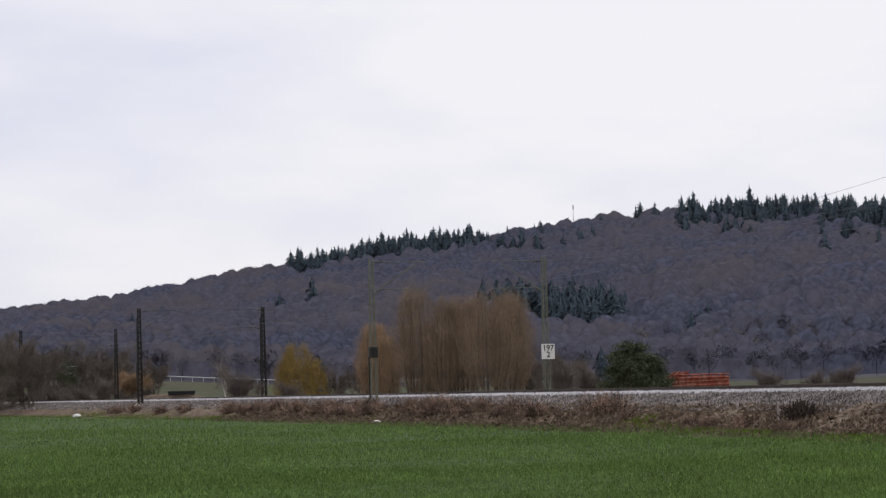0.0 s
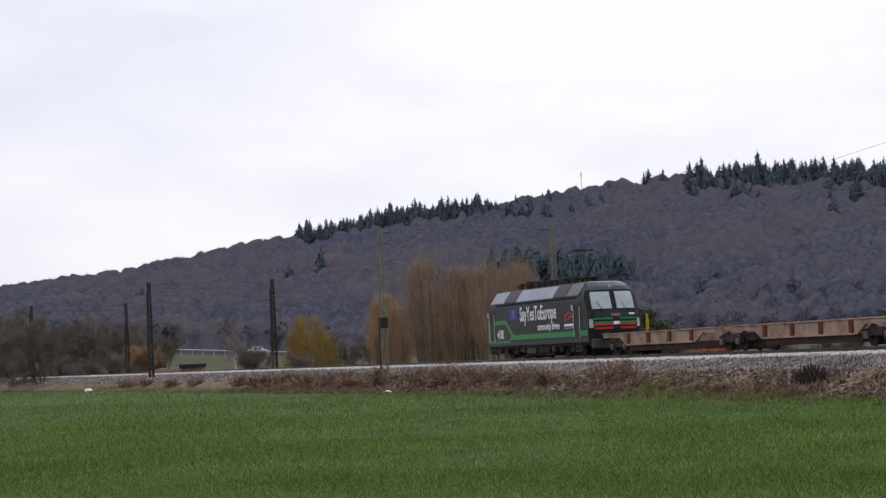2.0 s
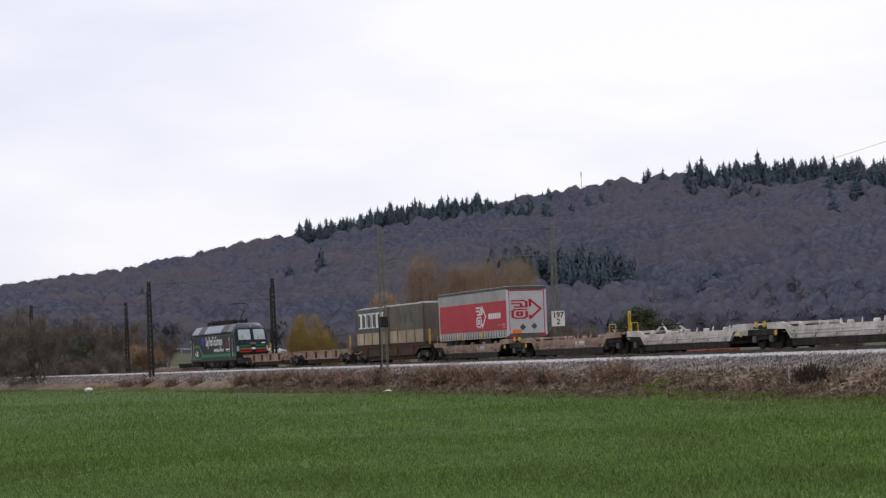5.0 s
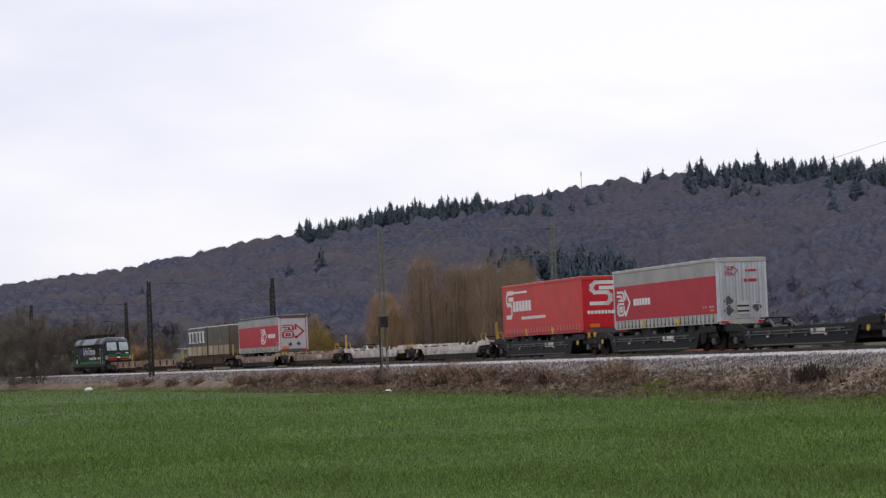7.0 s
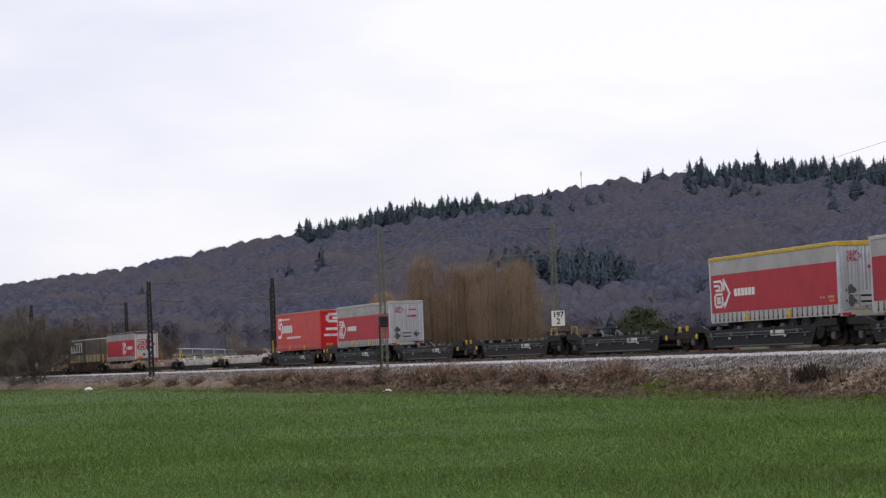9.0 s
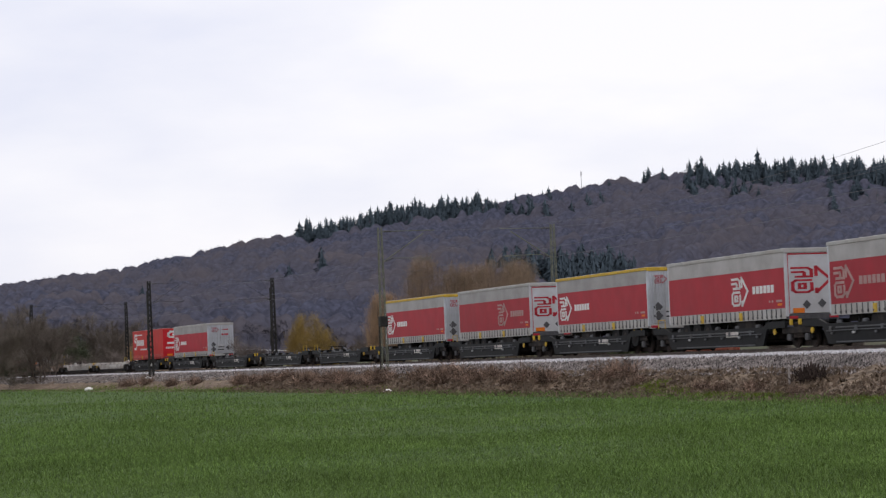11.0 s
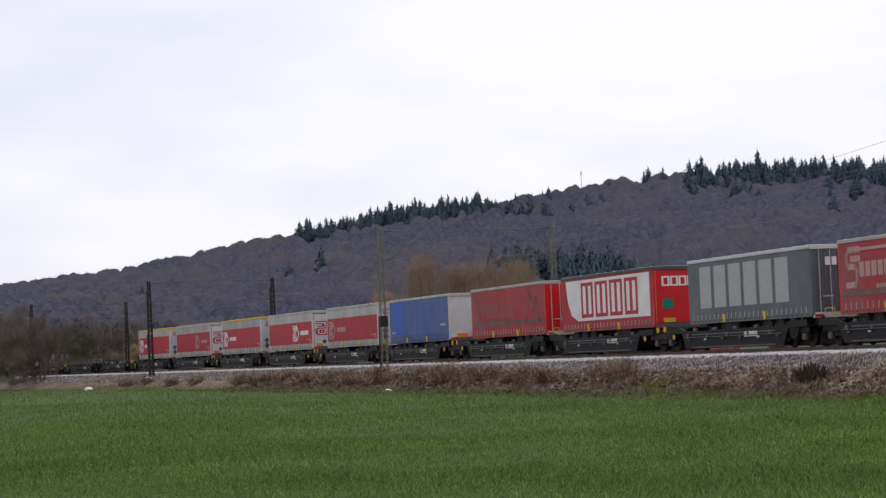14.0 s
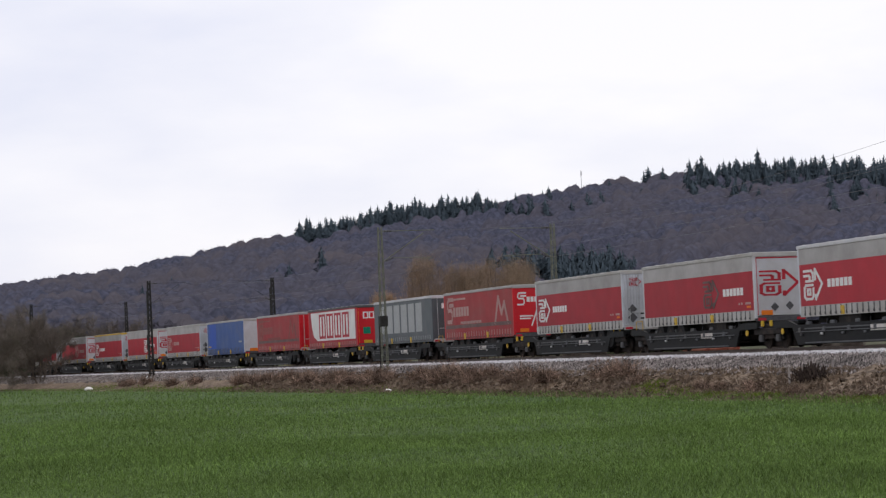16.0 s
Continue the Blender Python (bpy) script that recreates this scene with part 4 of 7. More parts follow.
def swap_body(s_mid, label, m, letters, material):
    """A short curtain-sided swap body with planked drop sides."""
    t = thing("swap_body", label, "swap body", "swap bodies on the train")
    half = 3.98
    for y in (1.25, -1.25):
        part("curtain", tarp(-half + 0.1, half - 0.1, 2.22, 3.95, y, sag=0.035, cols=18), M[m], t)
        for k in range(4):
            x = -half + 0.1 + k * (2 * half - 0.2) / 4
            part("drop_side", boxes((x + 0.02, x + (2 * half - 0.2) / 4 - 0.02, min(y, y - 0.04 * y / 1.25), max(y, y - 0.04 * y / 1.25), 1.36, 2.215), bevel=0.008), M["boards"], t)
        for x in (-half, -1.99, 0.0, 1.99, half):
            part("stanchion", boxes((x - 0.045, x + 0.045, y * 1.012 - 0.02, y * 1.012 + 0.02, 1.30, 2.24 if abs(x) < half else 4.0), bevel=0.008), M["door_grime"], t)
    bm = bmesh.new()
    for i in range(9):
        x = -half + 2 * half * i / 8
        dip = 0.05 * math.sin(i * 2.2)
        if i:
            box(bm, px, x, -1.25, 1.25, 3.92, 4.02 + dip, 0.02)
        px = x
    part("roof", bm, M["roof_tarp"], t, "pale sagging roof tarpaulin")
    part("end_wall", boxes((-half - 0.02, -half + 0.05, -1.2, 1.2, 1.36, 3.95), bevel=0.01), M[m], t)
    part("end_wall", boxes((half - 0.05, half + 0.02, -1.2, 1.2, 1.36, 3.95), bevel=0.01), M[m], t)
    part("tail_board", boxes((-half - 0.05, -half - 0.024, -1.18, 1.18, 1.40, 2.2), bevel=0.01), M["door_grime"], t)
    part("floor_frame", boxes((-half, half, -1.2, 1.2, 1.18, 1.36), bevel=0.02), M["wag_brown"], t)
    if letters:
        word(t, letters[0], letters[1], letters[2], letters[3], letters[4], material)
    RIDERS.append((t, s_mid))


# ---------------------------------------------------------------- wagons
def pocket_wagon(s_head, paint, fitting, label, length=34.2, tall=1.18, post=False):
    """A twin pocket wagon: two low frames hung between three bogies."""
    t = thing("pocket_wagon", label, "freight wagon", "wagons of the train")
    h = length / 2 - 0.5
    for way in (1, -1):
        a, b = 0.9 * way, (h) * way
        xs = sorted((a, b))
        x0, x1 = xs
        low = 0.12 if paint == "wag_black" else 0.44
        for y in (1.22, -1.34):
            if low > 0.2:
                part("lower_sill", boxes((x0 + 2.5, x1 - 2.5, y + 0.01, y + 0.10, 0.12, low - 0.004), bevel=0.01), M["underframe"], t, "dark grimy lower sill")
            bm = bmesh.new()
            slab(bm, [(x0, tall), (x0 + 1.5, tall), (x0 + 2.4, 0.96), (x1 - 2.4, 0.96), (x1 - 1.5, tall), (x1, tall), (x1, 0.90), (x1 - 1.9, 0.86), (x1 - 2.4, low), (x0 + 2.4, low), (x0 + 1.9, 0.86), (x0, 0.90)], y, y + 0.12)
            part("side_beam", bm, M[paint], t)
        part("pocket_floor", boxes((x0 + 3.0, x1 - 3.0, -1.2, 1.2, 0.30, 0.38)), M["underframe"], t)
        for k in range(4):
            x = x0 + 2.6 + (x1 - x0 - 5.2) * k / 3
            part("cross_beam", boxes((x - 0.12, x + 0.12, -1.22, 1.22, 0.42, 0.66), bevel=0.02), M["underframe"], t)
        part("end_deck", boxes((x0, x0 + 2.3, -1.22, 1.22, tall - 0.14, tall - 0.02), bevel=0.01), M[paint], t)
        part("end_deck", boxes((x1 - 2.3, x1, -1.22, 1.22, tall - 0.14, tall - 0.02), bevel=0.01), M[paint], t)
        # hitch trestle by the outer end, folding stops, plates on the beam
        xe = b - 3.0 * way
        hitch = part("hitch_trestle", rods(((xe - 0.8, 0.55, 0.98), (xe + 0.3, 0.40, 1.42), 0.06), ((xe - 0.8, -0.55, 0.98), (xe + 0.3, -0.40, 1.42), 0.06), ((xe + 1.0, 0.55, 1.0), (xe + 0.3, 0.4, 1.42), 0.06), ((xe + 1.0, -0.55, 1.0), (xe + 0.3, -0.4, 1.42), 0.06)), M[fitting], t)
        part("hitch_plate", boxes((xe + 0.0, xe + 0.75, -0.6, 0.6, 1.38, 1.44), bevel=0.02), M["underframe"], hitch)
        part("grab_rail", rods(((b - 0.6 * way, 1.28, tall), (b - 0.6 * way, 1.28, tall + 0.42), 0.02), ((b - 0.6 * way, 1.28, tall + 0.42), (b - 1.5 * way, 1.28, tall + 0.42), 0.02), ((b - 1.5 * way, 1.28, tall + 0.42), (b - 1.5 * way, 1.28, tall), 0.02)), M["yellow"], t, "yellow grab rail")
        for k in range(5):
            x = x0 + 3.2 + (x1 - x0 - 6.4) * k / 4
            part("folding_stop", boxes((x - 0.20, x + 0.20, 1.06, 1.24, 0.82, 1.10), bevel=0.05), M[fitting], t)
            part("bracket", boxes((x + 0.35, x + 0.60, 1.342, 1.40, 0.62, 0.84), bevel=0.02), M[fitting], t)
        part("beam_rib", boxes((x0 + 3.2, x1 - 3.2, 1.342, 1.372, low + 0.04, low + 0.10), (x0 + 3.2, x1 - 3.2, 1.342, 1.372, 0.76, 0.82)), M[fitting], t)
        part("air_pipe", rods(((x0 + 2.4, 1.40, 0.66), (x1 - 2.4, 1.40, 0.66), 0.022)), M[fitting], t)
        for k in range(6):
            x = x0 + 2.9 + (x1 - x0 - 5.8) * k / 5
            part("lashing_ring", boxes((x - 0.10, x + 0.10, 1.345, 1.43, 0.50, 0.60), bevel=0.02), M["zinc" if k % 3 == 1 else fitting], t)
            part("lever", rods(((x + 0.3, 1.0, 0.84), (x + 0.62, 0.8, 1.16), 0.03)), M[fitting], t)
        part("wheel_chock", boxes((xe - 2.4, xe - 1.6, 0.62, 0.98, 0.84, 1.05), bevel=0.05), M[fitting], t)
        part("data_panel", boxes((x0 + 5.0, x0 + 6.4, 1.376, 1.382, 0.58, 0.82)), M["wag_white"], t, "pale data panel")
        part("brake_wheel", rods(((a + 1.0 * way, 1.36, 0.72), (a + 1.0 * way, 1.40, 0.72), 0.13), sides=14), M["yellow"], t, "yellow brake handwheel")
    if post:
        part("grab_rail", rods(((h - 0.1, 1.24, 1.1), (h - 0.1, 1.24, 2.2), 0.03), ((h - 0.35, 1.24, 1.1), (h - 0.35, 1.24, 2.2), 0.03), ((h - 0.1, 1.24, 2.2), (h - 0.35, 1.24, 2.2), 0.03)), M["yellow"], t, "yellow shunter's grab rail")
    part("joint_block", boxes((-0.9, 0.9, -0.95, 0.95, 0.78, 1.10), bevel=0.04), M["underframe"], t)
    for k in (-0.45, 0.45):
        part("grip", boxes((k - 0.09, k + 0.09, 1.20, 1.30, 0.98, 1.24), bevel=0.02), M["yellow"], t)
    for x in (-h + 1.6, 0.0, h - 1.6):
        bogie(t, x)
        part("brake_cylinder", rods(((x - 0.5, 1.0, 0.62), (x + 0.3, 1.0, 0.62), 0.16), sides=10), M["underframe"], t)
        part("bogie_guard", boxes((x - 1.5, x + 1.5, 1.16, 1.22, 0.62, 0.90), bevel=0.03), M["underframe"], t)
    buffers(t, h, 1)
    buffers(t, -h, -1)
    RIDERS.append((t, s_head - length / 2))
    return t


def flat_wagon(s_head, length, units, paint, label, posts=True):
    """A container flat wagon with fish-bellied sills; one frame or two."""
    t = thing("flat_wagon", label, "freight wagon", "wagons of the train")
    h = length / 2 - 0.45
    spans = [(-h, h)] if units == 1 else [(-h, -0.45), (0.45, h)]
    for x0, x1 in spans:
        for y in (1.16, -1.26):
            bm = bmesh.new()
            slab(bm, [(x0, 1.18), (x1, 1.18), (x1, 0.94), (x1 - 2.5, 0.92), (x1 - 3.4, 0.50), (x0 + 3.4, 0.50), (x0 + 2.5, 0.92), (x0, 0.94)], y, y + 0.10)
            part("side_sill", bm, M[paint], t)
        part("centre_truss", boxes((x0 + 3.3, x1 - 3.3, -0.95, 1.05, 0.20, 0.56), bevel=0.03), M["wag_brown"], t, "rusty brown underframe truss")
        part("sill_flange", boxes((x0, x1, 1.262, 1.32, 1.12, 1.18), (x0 + 3.4, x1 - 3.4, 1.262, 1.32, 0.50, 0.55), bevel=0.008), M[paint], t)
        for k in range(7):
            x = x0 + 0.5 + (x1 - x0 - 1.0) * k / 6
            part("cross_beam", boxes((x - 0.09, x + 0.09, -1.16, 1.16, 0.98, 1.16), bevel=0.01), M[paint], t)
        for k in range(4):
            x = x0 + 3.8 + (x1 - x0 - 7.6) * k / 3
            part("rust_patch", boxes((x - 0.20, x + 0.14, 1.262, 1.345, 0.60, 1.11), bevel=0.02), M["rust"], t, "rusty stake bracket")
        for x in (x0 + 0.2, x0 + 6.3, x1 - 6.3, x1 - 0.2):
            part("container_spigot", boxes((x - 0.08, x + 0.08, 1.02, 1.16, 1.18, 1.26), bevel=0.02), M["rust"], t)
    if posts:
        for x in (h - 0.15, -h + 0.15):
            y = -1.22 if x > 0 else 1.22
            part("grab_rail", rods(((x - 0.12, y, 1.18), (x - 0.12, y, 2.15), 0.028), ((x + 0.12, y, 1.18), (x + 0.12, y, 2.15), 0.028), ((x - 0.12, y, 2.15), (x + 0.12, y, 2.15), 0.028)), M["yellow"], t, "yellow shunter's grab rail")
    for x in (h - 0.7, -h + 0.4):
        part("footstep", boxes((x, x + 0.3, 1.0, 1.25, 0.42, 0.47)), M["rust"], t)
    for x in ((-h + 1.9, h - 1.9) if units == 1 else (-h + 1.9, 0.0, h - 1.9)):
        bogie(t, x)
    part("brake_gear", boxes((-2.2, -1.2, 0.3, 0.9, 0.45, 0.85), (2.4, 3.6, -0.6, 0.0, 0.5, 0.85), bevel=0.05), M["underframe"], t)
    buffers(t, h, 1)
    buffers(t, -h, -1)
    RIDERS.append((t, s_head - length / 2))
    return t


def build_wagons():
    flat_wagon(270.4, 33.8, 2, "wag_tan", "faded tan articulated container wagon, empty, streaked with rust")
    flat_wagon(236.6, 19.6, 1, "wag_brown", "dark rusty container wagon under two swap bodies")
    pocket_wagon(217.0, "wag_tan", "wag_tan", "faded tan twin pocket wagon, one pocket empty", length=33.9)
    pocket_wagon(183.0, "wag_white", "wag_white", "grimy white twin pocket wagon, both pockets empty", length=34.1, post=True)
    for k, note in enumerate(("loaded with two trailers", "both pockets empty", "half loaded, one pocket empty", "loaded with two trailers", "loaded with two trailers", "loaded with two trailers", "loaded with two trailers", "loaded with two trailers", "loaded with two trailers")):
        pocket_wagon(148.75 - k * 34.36, "wag_black", "wag_grey", "black twin pocket wagon, " + note, post=k == 0)
    swap_body(231.0, "sooty swap body with white lettering and cream boards", "tarp_sooty", (3.4, -3.2, 2.55, 3.65, 6), "logo_white")
    swap_body(222.7, "grimy olive swap body with worn lettering and cream boards", "tarp_olive", (2.6, -1.8, 2.75, 3.4, 7), "tarp_sooty")


# ---------------------------------------------------------------- locomotive
def cab_half(z):
    return float(np.interp(z, [0.95, 2.95, 3.22, 3.55, 3.78, 3.86], [1.50, 1.50, 1.48, 1.24, 1.04, 0.90]))


def cab_end(u, z):
    """How far the cab's face reaches, by height and by u across it, -1 to 1."""
    back = float(np.interp(z, [0.95, 1.5, 2.15, 2.4, 3.2, 3.6, 3.80, 3.86], [0.05, 0.0, 0.08, 0.18, 0.58, 0.84, 1.12, 1.50]))
    return 8.98 - back - 0.38 * abs(u) ** 3.0


def lift(z):
    """Heights over the waist stretched to the full roof height."""
    return z if z < 2.15 else 2.15 + (z - 2.15) * 1.13


def cab_point(u, z, way, out=0.0):
    return (way * (cab_end(u, z) + out), u * (cab_half(z) + out * 0.4), lift(z) + out * 0.3)


def cab_patch(u0, u1, z0, z1, way, out=0.012, n=6):
    """A panel that follows the cab's curved face, standing a little proud of it."""
    bm = bmesh.new()
    top = [[bm.verts.new(cab_point(u0 + (u1 - u0) * i / n, z0 + (z1 - z0) * j / n, way, o)) for j in range(n + 1)] for o in (out,) for i in range(n + 1)]
    low = [[bm.verts.new(cab_point(u0 + (u1 - u0) * i / n, z0 + (z1 - z0) * j / n, way, -0.01)) for j in range(n + 1)] for i in range(n + 1)]
    for i in range(n):
        for j in range(n):
            bm.faces.new((top[i][j], top[i + 1][j], top[i + 1][j + 1], top[i][j + 1]))
    for i in range(n):
        bm.faces.new((top[i][0], low[i][0], low[i + 1][0], top[i + 1][0]))
        bm.faces.new((top[i][n], top[i + 1][n], low[i + 1][n], low[i][n]))
        bm.faces.new((top[0][i], top[0][i + 1], low[0][i + 1], low[0][i]))
        bm.faces.new((top[n][i], low[n][i], low[n][i + 1], top[n][i + 1]))
    bmesh.ops.recalc_face_normals(bm, faces=bm.faces)
    return bm


def build_locomotive():
    t = thing("electric_locomotive", "dark grey and green electric locomotive with white lettering", "locomotive")
    zs = [0.95, 1.2, 1.5, 1.85, 2.15, 2.4, 2.7, 2.95, 3.15, 3.35, 3.55, 3.68, 3.78, 3.83, 3.86]
    us = [k / 6 for k in range(-6, 7)]
    bm = bmesh.new()
    g = {}
    for way in (1, -1):
        for i, u in enumerate(us):
            for j, z in enumerate(zs):
                g[way, i, j] = bm.verts.new(cab_point(u, z, way))
        for i in range(12):
            for j in range(len(zs) - 1):
                q = (g[way, i, j], g[way, i + 1, j], g[way, i + 1, j + 1], g[way, i, j + 1])
                bm.faces.new(q if way > 0 else q[::-1])
    for i in (0, 12):
        for j in range(len(zs) - 1):
            bm.faces.new((g[1, i, j], g[1, i, j + 1], g[-1, i, j + 1], g[-1, i, j]))
    for i in range(12):
        bm.faces.new((g[1, i, len(zs) - 1], g[1, i + 1, len(zs) - 1], g[-1, i + 1, len(zs) - 1], g[-1, i, len(zs) - 1]))
        bm.faces.new((g[1, i, 0], g[-1, i, 0], g[-1, i + 1, 0], g[1, i + 1, 0]))
    bmesh.ops.recalc_face_normals(bm, faces=bm.faces)
    body = part("body", bm, M["loco_dark"], t, "dark grey steel body shell")
    # sloping roof panels between the cabs, grey with darker grilles
    for y in (1, -1):
        for x0, x1, m in ((5.3, 7.75, "loco_roof"), (3.2, 5.22, "loco_dark"), (-3.2, 3.12, "loco_roof"), (-5.3, -3.28, "loco_dark"), (-7.35, -5.38, "loco_slate")):
            bm = bmesh.new()
            rows = [(1.49, 3.20), (1.47, 3.25), (1.24, 3.56), (1.04, 3.79)]
            hi = [[bm.verts.new((x, y * (w + 0.02), lift(z) + 0.015)) for w, z in rows] for x in (x0, x1)]
            lo = [[bm.verts.new((x, y * (w - 0.02), lift(z) - 0.015)) for w, z in rows] for x in (x0, x1)]
            for i in range(3):
                bm.faces.new((hi[0][i], hi[1][i], hi[1][i + 1], hi[0][i + 1]))
                for e in (0, 1):
                    bm.faces.new((hi[e][i], hi[e][i + 1], lo[e][i + 1], lo[e][i]))
            for i in (0, 3):
                bm.faces.new((hi[0][i], hi[1][i], lo[1][i], lo[0][i]))
            bmesh.ops.recalc_face_normals(bm, faces=bm.faces)
            p = part("roof_panel", bm, M[m], body, "pale grey sloping roof panel" if m == "loco_roof" else "dark louvred roof panel")
        slot = part("air_slot", boxes((0, 0.16, min(y * 1.49, y * 1.515), max(y * 1.49, y * 1.515), 3.17, 3.28)), M["black"], body)
        slot.matrix_basis = pose(-6.9, 0, 0)
        for k in range(1, 46):
            share("air_slot", slot, body, pose(-6.9 + k * 0.30, 0, 0))
        # green livery: tall field at the head, stripe along the sill
        bm = bmesh.new()
        slab(bm, [(8.45, 0.98), (8.45, 2.32), (5.1, 2.32), (3.7, 1.42), (-8.5, 1.42), (-8.5, 1.13), (4.4, 1.13), (4.4, 0.98)] if y > 0 else [(8.45, 0.98), (8.45, 1.42), (-8.5, 1.42), (-8.5, 0.98)], y * 1.503, y * 1.509)
        part("green_stripe", bm, M["loco_green"], body, "bright green livery stripe")
    bm = bmesh.new()
    slab(bm, [(7.0, 1.10), (7.4, 1.55), (7.0, 2.10), (5.2, 2.10), (4.2, 1.42), (4.5, 1.10)], 1.510, 1.514)
    part("grey_field", bm, M["loco_frame"], body)
    part("sill", boxes((-8.5, 8.5, 1.40, 1.515, 0.78, 0.98), (-8.5, 8.5, -1.515, -1.40, 0.78, 0.98), bevel=0.015), M["loco_frame"], t, "grey sill")
    part("floor_pan", boxes((-8.6, 8.6, -1.38, 1.38, 0.62, 0.96), bevel=0.03), M["underframe"], t)
    # lettering
    side = Matrix.Translation((0, 1.518, 0)) @ pose(0, 0, 0, 90, 0, 180)
    writing("slogan", "SayYesToEurope", 1.16, M["white_paint"], body, side @ pose(0.60, 2.56, 0), "white slogan", depth=0.004, squeeze=0.78, bold=0.022)
    writing("slogan", "community driven", 0.56, M["white_paint"], body, side @ pose(2.35, 1.78, 0), "white slogan", depth=0.004, squeeze=0.90, bold=0.010)
    bars(body, "stencil", [(-4.95, -6.4)], 1.70, 1.84, 1.515, "white_paint")
    bars(body, "stencil", [(-4.95, -6.4)], 1.58, 1.63, 1.515, "logo_grey")
    emblem(body, [[(0, 0), (0.1, 0.55), (0.45, 0.85), (0.8, 0.75), (1, 0.4)], [(0.35, 0.1), (0.6, 0.45), (1, 0.4)]], on_side(-5.05, 1.98, 0.55, 1.25, y=1.514), 0.12, "loco_red", "red_emblem")
    bm = bmesh.new()
    slab(bm, [(6.75, 1.50), (6.35, 1.78), (6.35, 1.22)], 1.515, 1.520)
    for k in range(3):
        box(bm, 5.75 - k * 0.20 + 0.25, 5.88 - k * 0.20 + 0.25, 1.515, 1.520, 1.24, 1.76)
    part("maker_emblem", bm, M["white_paint"], body, "white emblem")
    part("flag", boxes((2.9, 4.35, 1.511, 1.516, 2.30, 2.96)), M["eu_blue"], body, "blue flag panel")
    flag = body.children[-1]
    bm = bmesh.new()
    for k in range(12):
        a = k * math.tau / 12
        x, z = 3.62 + 0.20 * math.cos(a), 2.63 + 0.20 * math.sin(a)
        box(bm, x - 0.025, x + 0.025, 1.517, 1.520, z - 0.025, z + 0.025)
    part("star_ring", bm, M["eu_gold"], flag)
    # cab doors and rails, both ends of the near side
    for x in (7.62, -7.0):
        d = part("door", boxes((x - 0.36, x + 0.36, 1.505, 1.522, 1.12, 2.92), bevel=0.01), M["loco_dark"], body)
        part("door_window", boxes((x - 0.19, x + 0.19, 1.523, 1.528, 2.20, 2.82), bevel=0.005), M["wag_brown"], d)
        for dx in (-0.48, 0.48):
            part("handrail", rods(((x + dx, 1.56, 1.05), (x + dx, 1.56, 2.75), 0.02)), M["zinc"], body)
        part("step", boxes((x - 0.3, x + 0.3, 1.30, 1.52, 0.28, 0.33), (x - 0.3, x + 0.3, 1.34, 1.52, 0.55, 0.60), (x - 0.32, x - 0.28, 1.34, 1.52, 0.28, 0.9), (x + 0.28, x + 0.32, 1.34, 1.52, 0.28, 0.9)), M["loco_frame"], t)
        part("mirror", boxes((x + 0.55, x + 0.70, 1.51, 1.60, 2.55, 2.85), bevel=0.02), M["zinc"], body)
    for way in (1, -1):
        cab = part("cab_mask", cab_patch(-0.985, 0.985, 2.10, 2.42, way, 0.010), M["loco_blue"], body, "dark cab front panel")
        part("cab_crown", cab_patch(-0.985, 0.985, 3.42, 3.85, way, 0.025, 12), M["loco_slate"], body, "slate blue cab crown")
        for u0, u1 in ((-0.86, -0.05), (0.05, 0.86)):
            w = part("windscreen", cab_patch(u0, u1, 2.42, 3.40, way, 0.016), M["black"], body, "windscreen with pale blind drawn behind it")
            part("blind", cab_patch(u0 + 0.05, u1 - 0.05, 2.50, 3.32, way, 0.026), M["blind"], w)
            part("wiper", rods((cab_point((u0 + u1) / 2, 2.40, way, 0.05), cab_point(u0 * 0.3 + u1 * 0.7, 2.85, way, 0.05), 0.012)), M["black"], w)
        for k, m in enumerate(("loco_green", "loco_dark", "loco_green", "loco_red", "loco_dark", "loco_red")):
            z = 2.06 - k * 0.105
            part("front_stripe", cab_patch(-0.80, 0.80, z - 0.09, z, way, 0.014), M[m], body)
        part("emblem_field", cab_patch(-0.13, 0.13, 1.36, 2.08, way, 0.024), M["loco_dark"], body)
        part("maker_emblem", cab_patch(-0.11, 0.11, 1.68, 1.84, way, 0.034), M["white_paint"], body)
        part("red_emblem", cab_patch(-0.17, 0.17, 2.12, 2.27, way, 0.030), M["logo_dark"], body)
        part("stencil", cab_patch(-0.78, -0.52, 2.20, 2.27, way, 0.016), M["white_paint"], body)
        for u in (-0.9, 0.9):
            h = part("headlight", cab_patch(u - 0.085, u + 0.085, 1.46, 2.06, way, 0.03), M["black"], body, "black lamp cluster")
            part("lens", cab_patch(u - 0.065, u + 0.065, 1.53, 1.99, way, 0.038), M["lamp_glass"], h)
        part("top_lamp", cab_patch(-0.06, 0.06, 3.54, 3.64, way, 0.03), M["lamp_glass"], body, "round top headlight")
        part("apron", boxes((min(way * 8.5, way * 8.95), max(way * 8.5, way * 8.95), -1.35, 1.35, 0.42, 0.95), bevel=0.05), M["loco_frame"], t)
        buffers(t, way * 8.95, way)
